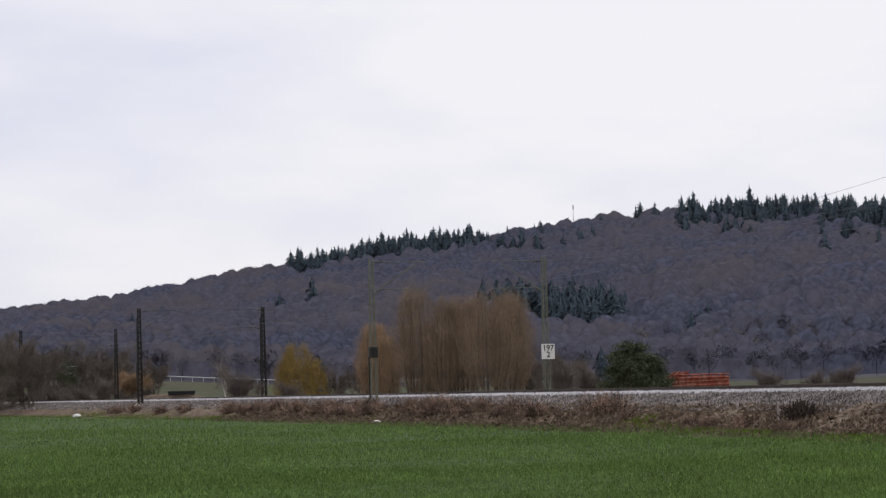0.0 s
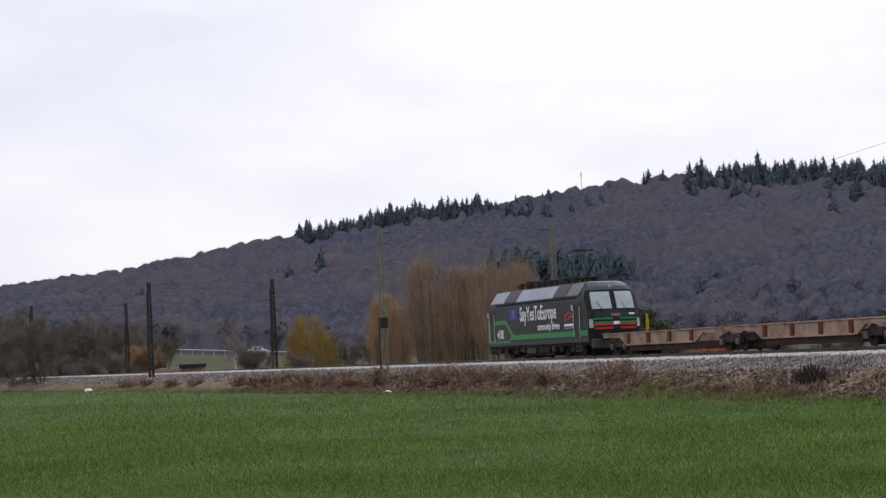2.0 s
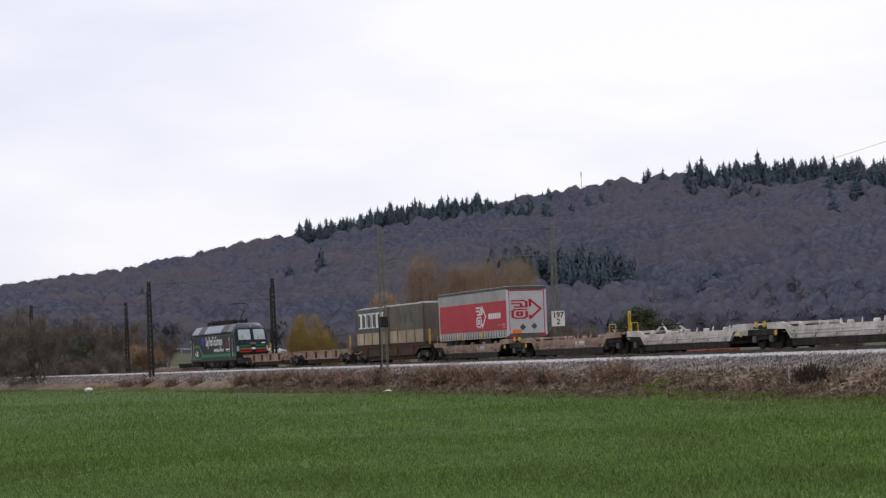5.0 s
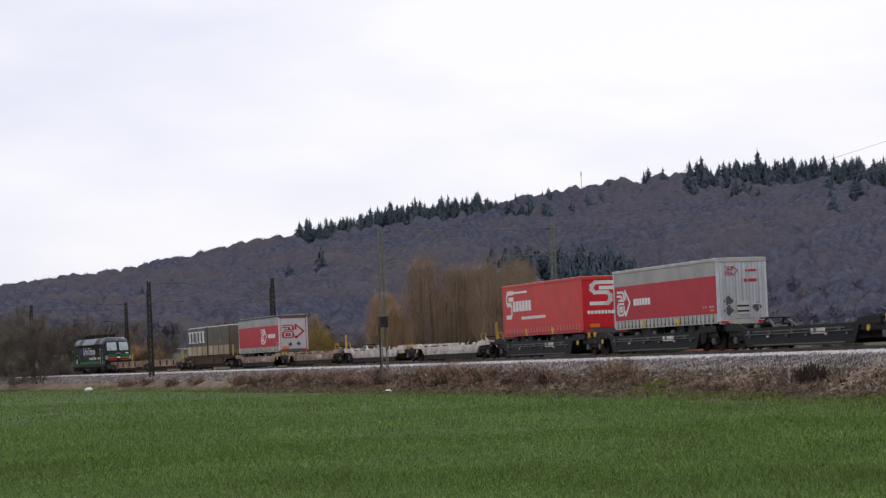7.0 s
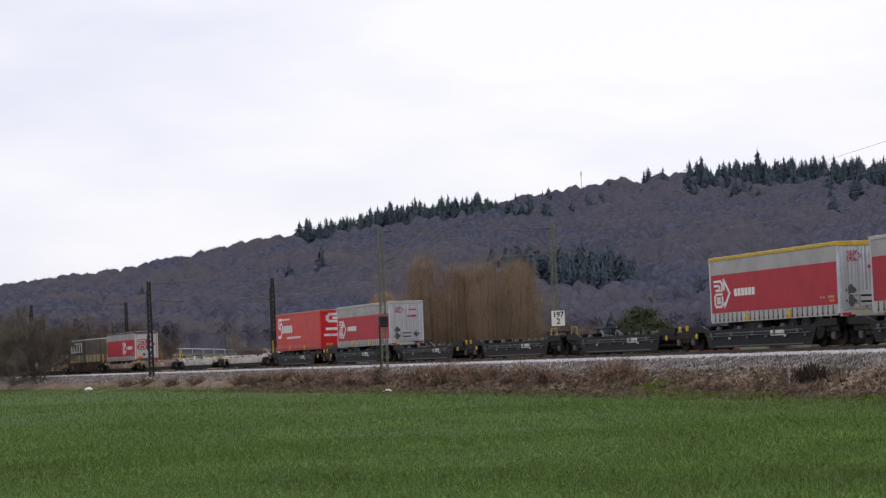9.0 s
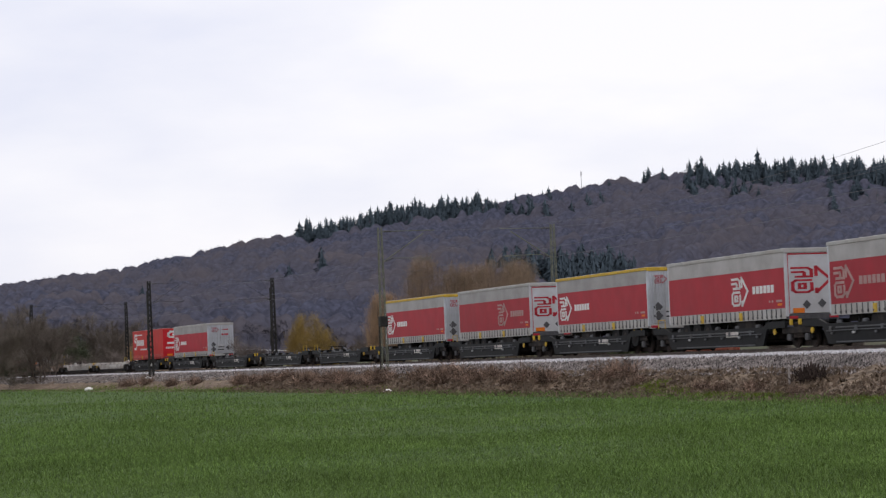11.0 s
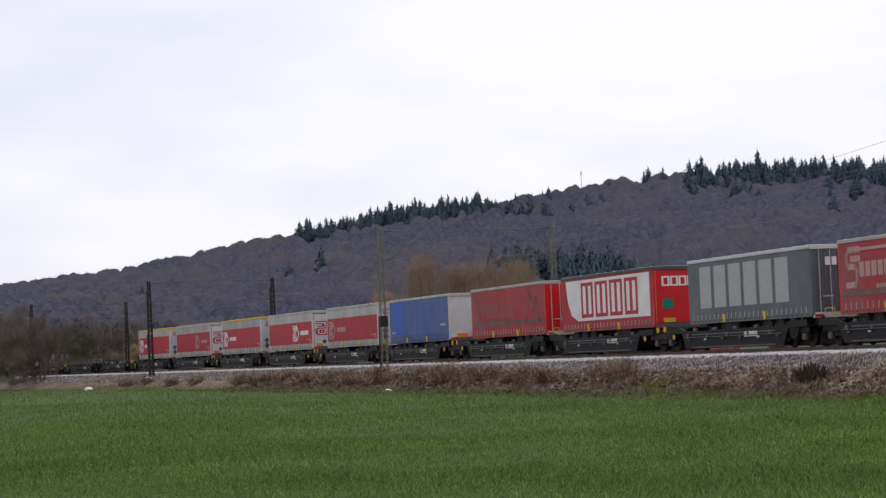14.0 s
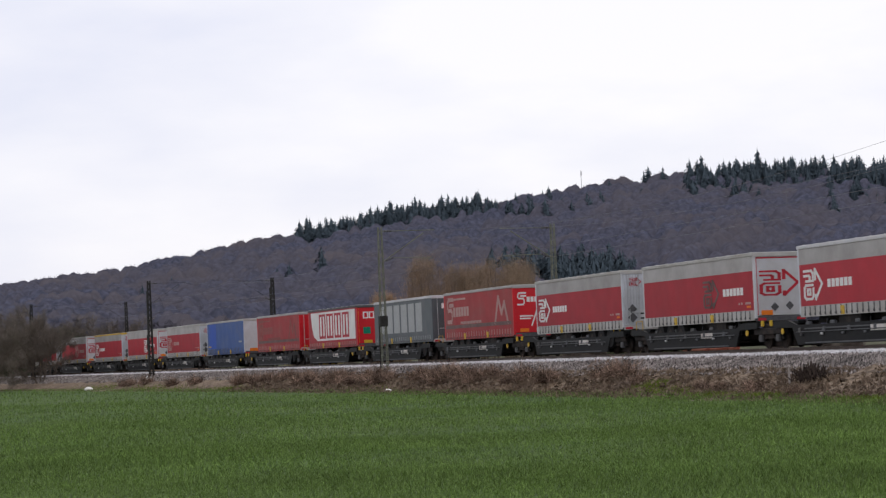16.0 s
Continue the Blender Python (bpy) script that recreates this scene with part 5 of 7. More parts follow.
    for x in (4.75, -4.75):
        bogie(t, x, base=2.6, r=0.60)
        part("traction_motor", boxes((x - 2.2, x - 0.25, -0.62, 0.62, 0.07, 0.80), (x + 0.25, x + 2.2, -0.62, 0.62, 0.07, 0.80), bevel=0.06), M["underframe"], t)
        part("gearbox", boxes((x - 0.5, x + 0.5, -0.9, 1.05, 0.24, 0.62), bevel=0.05), M["underframe"], t)
        for dx in (-0.95, 0.95):
            part("brake_unit", boxes((x + dx - 0.28, x + dx + 0.28, 1.18, 1.34, 0.30, 0.66), bevel=0.05), M["underframe"], t)
        part("sand_box", boxes((x - 2.35, x - 2.0, 1.10, 1.36, 0.35, 0.78), bevel=0.04), M["loco_frame"], t)
        part("sand_box", boxes((x + 2.0, x + 2.35, 1.10, 1.36, 0.35, 0.78), bevel=0.04), M["loco_frame"], t)
        part("bogie_cover", boxes((x - 2.0, x + 2.0, 1.12, 1.20, 0.56, 0.74), bevel=0.03), M["underframe"], t)
    part("transformer_tank", boxes((-2.3, 2.3, -1.20, 1.20, 0.13, 0.74), bevel=0.06), M["underframe"], t)
    part("battery_box", boxes((0.4, 1.9, 1.0, 1.36, 0.28, 0.76), bevel=0.04), M["loco_frame"], t)
    part("battery_box", boxes((-1.9, -0.2, 1.0, 1.36, 0.28, 0.76), bevel=0.04), M["underframe"], t)
    # roof equipment
    gear = part("roof_deck", boxes((-5.6, 5.6, -0.95, 0.95, 3.84, 3.90), bevel=0.02), M["loco_frame"], t)
    gear.matrix_basis = pose(0, 0, 0.19)
    rng = random.Random(3)
    for k in range(30):
        x = -5.0 + k * 0.35
        y = rng.choice((-0.5, 0.0, 0.5))
        bm = bmesh.new()
        for j in range(4):
            rod(bm, (x, y, 3.90 + j * 0.08), (x, y, 3.95 + j * 0.09), 0.15, sides=8)
        rod(bm, (x, y, 3.9), (x, y, 4.20 + 0.24 * rng.random()), 0.06, sides=6)
        part("insulator", bm, M["insulator"], gear, "ribbed roof insulator")
    part("busbar", rods(((-5.0, 0.5, 4.24), (4.8, 0.5, 4.24), 0.055), ((-3.2, -0.5, 4.22), (3.6, -0.5, 4.22), 0.055), ((-2.0, 0.5, 4.24), (-2.0, -0.5, 4.22), 0.03), ((1.2, 0.5, 4.24), (1.2, -0.5, 4.22), 0.03)), M["underframe"], gear)
    for b in ((-1.6, -0.4, -0.3, 0.3, 3.9, 4.25), (0.3, 1.0, -0.7, -0.1, 3.9, 4.2), (1.8, 2.7, 0.0, 0.5, 3.9, 4.18)):
        part("breaker_box", boxes(b, bevel=0.03), M["underframe"], gear)
    for x, folded in ((3.6, True), (2.6, True)):
        part("folded_pantograph", rods(((x - 0.9, 0.45, 4.12), (x + 1.3, 0.45, 4.22), 0.03), ((x - 0.9, -0.45, 4.12), (x + 1.3, -0.45, 4.22), 0.03), ((x - 0.9, -0.85, 4.3), (x - 0.9, 0.85, 4.3), 0.03)), M["underframe"], gear)
    base = -5.1
    panto = part("pantograph", rods(((base - 0.5, 0.45, 4.05), (base + 0.7, 0.45, 4.05), 0.035), ((base - 0.5, -0.45, 4.05), (base + 0.7, -0.45, 4.05), 0.035), ((base - 0.4, -0.5, 4.05), (base - 0.4, 0.5, 4.05), 0.035), ((base + 0.6, -0.5, 4.05), (base + 0.6, 0.5, 4.05), 0.035)), M["underframe"], t, "raised single-arm pantograph")
    panto.matrix_basis = pose(0, 0, 0.30)
    part("lower_arm", rods(((base + 0.5, 0, 4.05), (base - 1.05, 0, 5.0), 0.06, 0.045), ((base + 0.2, 0.1, 4.0), (base - 1.15, 0.1, 4.86), 0.018)), M["underframe"], panto)
    part("upper_arm", rods(((base - 1.05, 0.1, 5.0), (base + 0.75, 0.45, 5.62), 0.022), ((base - 1.05, -0.1, 5.0), (base + 0.75, -0.45, 5.62), 0.022)), M["underframe"], panto)
    part("contact_bow", rods(((base + 0.6, -0.6, 5.64), (base + 0.6, 0.6, 5.64), 0.03), ((base + 0.95, -0.6, 5.64), (base + 0.95, 0.6, 5.64), 0.03), ((base + 0.78, 0.6, 5.64), (base + 0.78, 0.95, 5.46), 0.025), ((base + 0.78, -0.6, 5.64), (base + 0.78, -0.95, 5.46), 0.025), ((base + 0.6, 0.6, 5.64), (base + 0.95, 0.6, 5.64), 0.02), ((base + 0.6, -0.6, 5.64), (base + 0.95, -0.6, 5.64), 0.02)), M["black"], panto)
    RIDERS.append((t, 279.95))


build_locomotive()
build_wagons()
build_trailers()


# ---------------------------------------------------------------- trees
def sprays(rng, origins, dirs, length, width, count, spread, droop=0.0):
    """Thin twig triangles that fan out from branch points; returns (n, 3, 3)."""
    o = np.repeat(origins, count, 0)
    d = np.repeat(dirs, count, 0) + rng.normal(0, spread, (len(o), 3))
    d[:, 2] -= droop
    d /= np.linalg.norm(d, axis=1, keepdims=True) + 1e-9
    ln = length * rng.uniform(0.5, 1.3, (len(o), 1))
    side = np.cross(d, rng.normal(0, 1, (len(o), 3)))
    side /= np.linalg.norm(side, axis=1, keepdims=True) + 1e-9
    start = o + d * ln * rng.uniform(-0.1, 0.3, (len(o), 1))
    return np.stack([start - side * width / 2, start + side * width / 2, start + d * ln], 1)


def limbs(rng, height_, stems, lean, levels, splits, spread, shrink, thick, upright, foot=0.25):
    """Grows branch segments; returns (segments a, b, ra, rb) and the end points with directions."""
    segs, ends, front = [], [], []
    for k in range(stems):
        a = rng.uniform(0, 6.28)
        d = Vector((math.cos(a) * lean * rng.uniform(0.4, 1), math.sin(a) * lean * rng.uniform(0.4, 1), 1)).normalized()
        q = foot * (stems > 1) * (0.3 + 0.7 * rng.random())
        base = Vector((math.cos(a) * q, math.sin(a) * q, -0.1))
        front.append((base, d, height_ * rng.uniform(0.30, 0.42), thick * rng.uniform(0.7, 1.1)))
    for level in range(levels):
        nxt = []
        for p, d, ln, r in front:
            mid = p + d * ln * 0.5 + Vector(rng.normal(0, ln * 0.04, 3))
            q = p + d * ln + Vector(rng.normal(0, ln * 0.05, 3))
            segs += [(p, mid, r, r * 0.82), (mid, q, r * 0.82, r * 0.65)]
            if level >= 1:
                ends += [(mid, d), (q, d), ((mid + q) / 2, d)]
            for _ in range(splits):
                nd = (d + Vector(rng.normal(0, spread, 3)) + Vector((0, 0, upright))).normalized()
                nxt.append((q if rng.random() < 0.6 else mid, nd, ln * shrink * rng.uniform(0.75, 1.2), r * 0.55))
        front = nxt
    for p, d, ln, r in front:
        ends += [(p, d), (p + d * ln * 0.6, d), (p + d * ln, d)]
    return segs, ends


def grow(name, label, category, group, seed, tall, wood, twig, stems=1, lean=0.25, levels=4, splits=3, spread=0.45, shrink=0.68, thick=0.16, upright=0.18,
         twig_len=0.9, twig_w=0.02, twigs=14, twig_spread=0.45, droop=0.0, low=False, foot=0.25):
    """A bare tree: tapered limbs under one part, the cloud of fine twigs under another."""
    rng = np.random.default_rng(seed)
    t = thing(name, label, category, group)
    segs, ends = limbs(rng, tall, stems, lean, levels, splits, spread, shrink, thick, upright, foot)
    if low:
        ends += [(p + (q - p) * f, (q - p).normalized() + Vector(rng.normal(0, 0.35, 3))) for p, q, r0, _ in segs[:stems * 2] for f in (0.2, 0.4, 0.6, 0.8, 1.0)]
    bm = bmesh.new()
    for a, b, r0, r1 in segs:
        if r0 > 0.006:
            rod(bm, a, b, max(r0, 0.012), max(r1, 0.010), sides=5 if r0 > 0.05 else 3)
    part("trunk", bm, M[wood], t)
    o = np.array([tuple(p) for p, _ in ends])
    d = np.array([tuple(v) for _, v in ends])
    tri = sprays(rng, o, d, twig_len, twig_w, twigs, twig_spread, droop)
    soup("crown", tri, M[twig], t)
    return t


def osier(name, label, group, seed, tall, profile, wood, twig, stems=5, boughs=38, twigs=95, foot=0.5, shift=0.0, thick=0.11, twig_len=0.42, twig_w=0.012, low_top=0.75):
    """A bare willow: stems rise side by side, boughs curve up from them to the crown's outline; profile: (share of the height, radius)."""
    rng = np.random.default_rng(seed)
    t = thing(name, label, "tree", group)
    fs, rs = [p[0] for p in profile], [p[1] for p in profile]
    bm, bm_bough = bmesh.new(), bmesh.new()
    o, d = [], []

    def limb(mesh, pts, r0, r1):
        for k in range(len(pts) - 1):
            ra, rb = (r0 + (r1 - r0) * (k + e) / (len(pts) - 1) for e in (0, 1))
            rod(mesh, pts[k], pts[k + 1], ra, rb, sides=5 if r0 > 0.05 else 3)

    for s in range(stems):
        a = math.tau * s / stems + rng.uniform(-0.4, 0.4)
        base = Vector((math.cos(a) * foot * rng.uniform(0.3, 1), math.sin(a) * foot * rng.uniform(0.3, 1), -0.2))
        top_f = rng.uniform(low_top, 0.98)
        q = float(np.interp(top_f, fs, rs)) * rng.uniform(0.35, 0.95)
        top = Vector((math.cos(a) * q + shift * top_f, math.sin(a) * q, tall * top_f))
        mid = base.lerp(top, 0.5) + Vector((math.cos(a) * 0.25, math.sin(a) * 0.25, 0)) + Vector(rng.normal(0, 0.10, 3))
        stem = [base, base.lerp(mid, 0.5) + Vector(rng.normal(0, 0.05, 3)), mid, mid.lerp(top, 0.5) + Vector(rng.normal(0, 0.08, 3)), top]
        limb(bm, stem, thick * rng.uniform(0.7, 1.1), 0.015)
        for k in range(boughs):
            u = rng.uniform(0.12, 0.92)
            n, w = divmod(u * 4, 1)
            p = stem[int(n)].lerp(stem[int(n) + 1], w)
            f = min(rng.uniform(0.90, 1.0), p.z / tall + rng.uniform(0.08, 0.40))
            b = a + rng.normal(0, 0.9)
            q = float(np.interp(f, fs, rs)) * rng.uniform(0.55, 1.0)
            e = Vector((math.cos(b) * q + shift * f, math.sin(b) * q, tall * f))
            bend = p.lerp(e, 0.45) + Vector((math.cos(b), math.sin(b), -0.3)) * 0.15 * q
            limb(bm_bough, [p, bend, e], 0.018, 0.006)
            for _ in range(twigs):
                v = rng.uniform(0.15, 1.0)
                g = p.lerp(bend, v * 2) if v < 0.5 else bend.lerp(e, v * 2 - 1)
                o.append(tuple(g + Vector(rng.normal(0, 0.20, 3))))
                d.append(tuple((e - p).normalized() * 0.8 + Vector((0, 0, 0.7))))
    part("trunk", bm, M[wood], t)
    part("bough", bm_bough, M[twig], t)
    soup("crown", sprays(rng, np.array(o), np.array(d), twig_len, twig_w, 1, 0.75), M[twig], t)
    return t


def at(t, x, y, turn=0.0, z=None, size=1.0):
    t.matrix_basis = pose(x, y, height(x, y) if z is None else z, 0, 0, turn) @ Matrix.Diagonal((size, size, size, 1))
    return t


def evergreen(name, label, seed, tall, wide, clumps=420):
    """A dense dark-leaved shrub of many leaf clumps on a branching stem."""
    rng = np.random.default_rng(seed)
    t = thing(name, label, "shrub")
    segs, ends = limbs(rng, tall * 0.9, 4, 0.5, 3, 3, 0.5, 0.65, 0.10, 0.1)
    bm = bmesh.new()
    for a, b, r0, r1 in segs:
        rod(bm, a, b, max(r0, 0.012), max(r1, 0.010), sides=4)
    part("trunk", bm, M["bark"], t)
    # leafy boughs in flat layers, with gaps between them
    v = rng.normal(0, 1, (clumps, 3))
    v /= np.linalg.norm(v, axis=1, keepdims=True)
    v[:, 2] = np.abs(v[:, 2]) ** 0.8
    c = v * np.array([wide / 2, wide / 2, tall * 0.9]) * rng.uniform(0.55, 1.0, (clumps, 1)) ** 0.6 * rng.uniform(0.82, 1.08, (clumps, 1))
    k = 700
    o = np.repeat(c, k, 0) + rng.normal(0, 1, (clumps * k, 3)) * np.array([wide * 0.085, wide * 0.085, tall * 0.040])
    o[:, 2] = np.maximum(o[:, 2] + 0.2, 0.05)
    a, b = rng.normal(0, 0.075, o.shape), rng.normal(0, 0.075, o.shape)
    soup("crown", np.stack([o, o + a, o + b], 1), M["needles_near"], t)
    return t


def unit(v):
    return v / (np.linalg.norm(v, axis=-1, keepdims=True) + 1e-9)


def conifer_tris(rng, tall, wide, count):
    """One conifer, base at the origin: tiers of drooping sprays round a dense core, and the way each faces."""
    f = 1 - np.sqrt(rng.uniform(0, 1, count))
    f = np.clip((np.floor(f * 11) + rng.uniform(0.0, 0.8, count)) / 11, 0, 0.99)
    a = rng.uniform(0, math.tau, count)
    reach = (wide / 2 * (1 - f) ** 0.65 + 0.03 * wide) * (1 + 0.22 * np.sin(3 * a + 9 * f)) * rng.uniform(0.62, 1.12, count)
    out = np.stack([np.cos(a), np.sin(a), np.zeros(count)], 1)
    side = np.stack([-np.sin(a), np.cos(a), np.zeros(count)], 1)
    up = np.array([[0.0, 0.0, 1.0]])
    z = (tall * (0.08 + 0.88 * f))[:, None]
    w = (0.04 * wide + 0.07 * reach)[:, None]
    drop = (tall * rng.uniform(0.0, 0.05, count))[:, None]
    root = out * (reach * rng.uniform(0.25, 0.6, count))[:, None] + up * (z + tall * 0.045)
    tip = out * reach[:, None] + up * (z - drop)
    tri = np.stack([root, tip - side * w, tip + side * w + up * drop * 0.5], 1)
    face = unit(out * 0.9 + up * 0.55 + rng.normal(0, 0.25, (count, 3)))
    core, cface = [], []
    for z0, z1, q in ((0.04, 0.62, 0.36), (0.40, 0.98, 0.22)):
        for k in range(7):
            b0, b1 = k * math.tau / 7, (k + 1) * math.tau / 7
            core.append(((math.cos(b0) * q * wide, math.sin(b0) * q * wide, tall * z0), (math.cos(b1) * q * wide, math.sin(b1) * q * wide, tall * z0), (0, 0, tall * z1)))
            cface.append((math.cos(b0 + 0.4) * 0.9, math.sin(b0 + 0.4) * 0.9, 0.3))
    core += [((-0.03 * wide, 0, tall * 0.8), (0.03 * wide, 0, tall * 0.8), (0, 0, tall * 1.04)), ((0, -0.03 * wide, tall * 0.8), (0, 0.03 * wide, tall * 0.8), (0, 0, tall * 1.04))]
    cface += [(0, -0.8, 0.6), (0.8, 0, 0.6)]
    return np.concatenate([tri, np.array(core)]), np.concatenate([face, np.array(cface)])


SOFT = np.array([-0.05, -0.62, 0.56])


def bare_tris(rng, tall, wide, twigs):
    """One bare tree at the woods' edge: a trunk under rounded boughs of fine twigs, and the way they face."""
    lobes = 7
    a = rng.uniform(0, math.tau, lobes)
    q = wide * rng.uniform(0.12, 0.33, lobes)
    cen = np.stack([np.cos(a) * q, np.sin(a) * q, tall * rng.uniform(0.40, 0.74, lobes)], 1)
    rad = wide * rng.uniform(0.18, 0.28, lobes)
    k = rng.integers(0, lobes, twigs)
    v = unit(rng.normal(0, 1, (twigs, 3)) + np.array([0, 0, 0.3]))
    p = cen[k] + v * rad[k][:, None] * rng.uniform(0.5, 1.05, (twigs, 1))
    d = unit(v * 0.8 + np.array([0, 0, 0.5]) + rng.normal(0, 0.5, (twigs, 3))) * wide * rng.uniform(0.04, 0.11, (twigs, 1))
    face = unit(v * 0.3 + SOFT + rng.normal(0, 0.07, (twigs, 3)))
    s = unit(np.cross(d, face)) * wide * rng.uniform(0.005, 0.013, (twigs, 1))
    w = 0.012 * tall
    stem = np.array([((-w, 0, -1), (w, 0, -1), (0, 0, tall * 0.7)), ((0, -w, -1), (0, w, -1), (0, 0, tall * 0.7))], dtype=float)
    return np.concatenate([np.stack([p - s, p + s, p + d], 1), stem]), np.concatenate([face, np.tile([0.1, -0.9, 0.3], (2, 1))])


def canopy(name, crowns, rng, material):
    """The closed roof of the woods, one dome a crown, from (x, y, top, radius)."""
    rs, bs = np.arange(462.0, 1206.0, 2.0), np.arange(-0.252, 0.2521, 0.0012)
    ground = np.array([[height(r * math.sin(b), r * math.cos(b)) for b in bs[::4]] for r in rs[::4]])
    ground = np.array([np.interp(bs, bs[::4], row) for row in ground])
    ground = np.array([np.interp(rs, rs[::4], col) for col in ground.T]).T
    gx, gy = rs[:, None] * np.sin(bs)[None], rs[:, None] * np.cos(bs)[None]
    top = ground + 4.2
    for x, y, z, radius in crowns:
        r, b = math.hypot(x, y), math.atan2(x, y)
        i0, i1 = np.searchsorted(rs, (r - radius, r + radius))
        k0, k1 = np.searchsorted(bs, (b - radius / r, b + radius / r))
        if i1 <= i0 or k1 <= k0:
            continue
        d2 = ((gx[i0:i1, k0:k1] - x) ** 2 + (gy[i0:i1, k0:k1] - y) ** 2) / radius ** 2
        dome = z - 0.9 * radius * (1 - np.sqrt(np.clip(1 - d2, 0, 1)))
        top[i0:i1, k0:k1] = np.maximum(top[i0:i1, k0:k1], np.where(d2 < 1, dome, -99))
    for axis in (0, 1, 1):
        pad = np.pad(top, [(1, 1) if a == axis else (0, 0) for a in (0, 1)], mode="edge")
        top = (np.take(pad, range(top.shape[axis]), axis) + 2 * top + np.take(pad, range(2, top.shape[axis] + 2), axis)) / 4
    top += rng.normal(0, 0.13, top.shape)
    edge = np.array([woods_edge(b) for b in bs])
    top = np.where(rs[:, None] < np.maximum(edge[None] + 14, 464), ground - 0.5, top)
    slope_r, slope_b = np.gradient(top, rs, axis=0), np.gradient(top, bs, axis=1) / rs[:, None]
    sb, cb = np.sin(bs)[None], np.cos(bs)[None]
    way = unit(np.stack([-slope_r * sb - slope_b * cb, -slope_r * cb + slope_b * sb, np.ones_like(top)], -1))
    way = unit(way * 0.50 + SOFT)
    n, m = top.shape
    idx = np.arange(n * m).reshape(n, m)
    faces = np.stack([idx[:-1, :-1], idx[:-1, 1:], idx[1:, 1:], idx[1:, :-1]], -1).reshape(-1, 4)
    me = bpy.data.meshes.new(name)
    me.from_pydata(np.stack([gx, gy, top], -1).reshape(-1, 3).tolist(), [], faces.tolist())
    me.attributes.new("bough", "FLOAT_VECTOR", "POINT").data.foreach_set("vector", way.astype(np.float32).ravel())
    me.materials.append(material)
    # fine twigs all over the crowns
    count = 800000
    i, k = rng.integers(3, n - 1, count), rng.integers(1, m - 1, count)
    r, b = rs[i] + rng.uniform(-1, 1, count), bs[k] + rng.uniform(-0.0006, 0.0006, count)
    p = np.stack([r * np.sin(b), r * np.cos(b), top[i, k] - 0.15], 1)
    d = unit(way[i, k] * 0.3 + np.array([0, 0, 0.6]) + rng.normal(0, 0.55, (count, 3))) * rng.uniform(0.3, 0.85, (count, 1)) * np.where(r > 1090, 1.9, 1.0)[:, None]
    s = unit(np.cross(d, way[i, k] + rng.normal(0, 0.5, (count, 3)))) * rng.uniform(0.025, 0.065, (count, 1))
    keep = top[i, k] > ground[i, k] + 1
    return new(name, me), np.stack([p - s, p + s, p + d], 1)[keep], unit(way[i, k] + rng.normal(0, 0.08, (count, 3)))[keep]


def plant(kinds, spots, rng):
    """Copies of the given kinds at (x, y, z, size), turned at random."""
    out, ways = [], []
    for x, y, z, size in spots:
        k, f = kinds[rng.integers(len(kinds))]
        a = rng.uniform(0, 6.28)
        turn = np.array([[math.cos(a), math.sin(a), 0], [-math.sin(a), math.cos(a), 0], [0, 0, 1]])
        out.append(k @ turn * size + np.array([x, y, z]))
        ways.append(f @ turn)
    return np.concatenate(out), np.concatenate(ways)


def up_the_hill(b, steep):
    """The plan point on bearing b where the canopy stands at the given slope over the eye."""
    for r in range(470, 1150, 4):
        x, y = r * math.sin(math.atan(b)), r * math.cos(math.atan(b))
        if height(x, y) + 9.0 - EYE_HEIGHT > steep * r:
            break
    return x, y


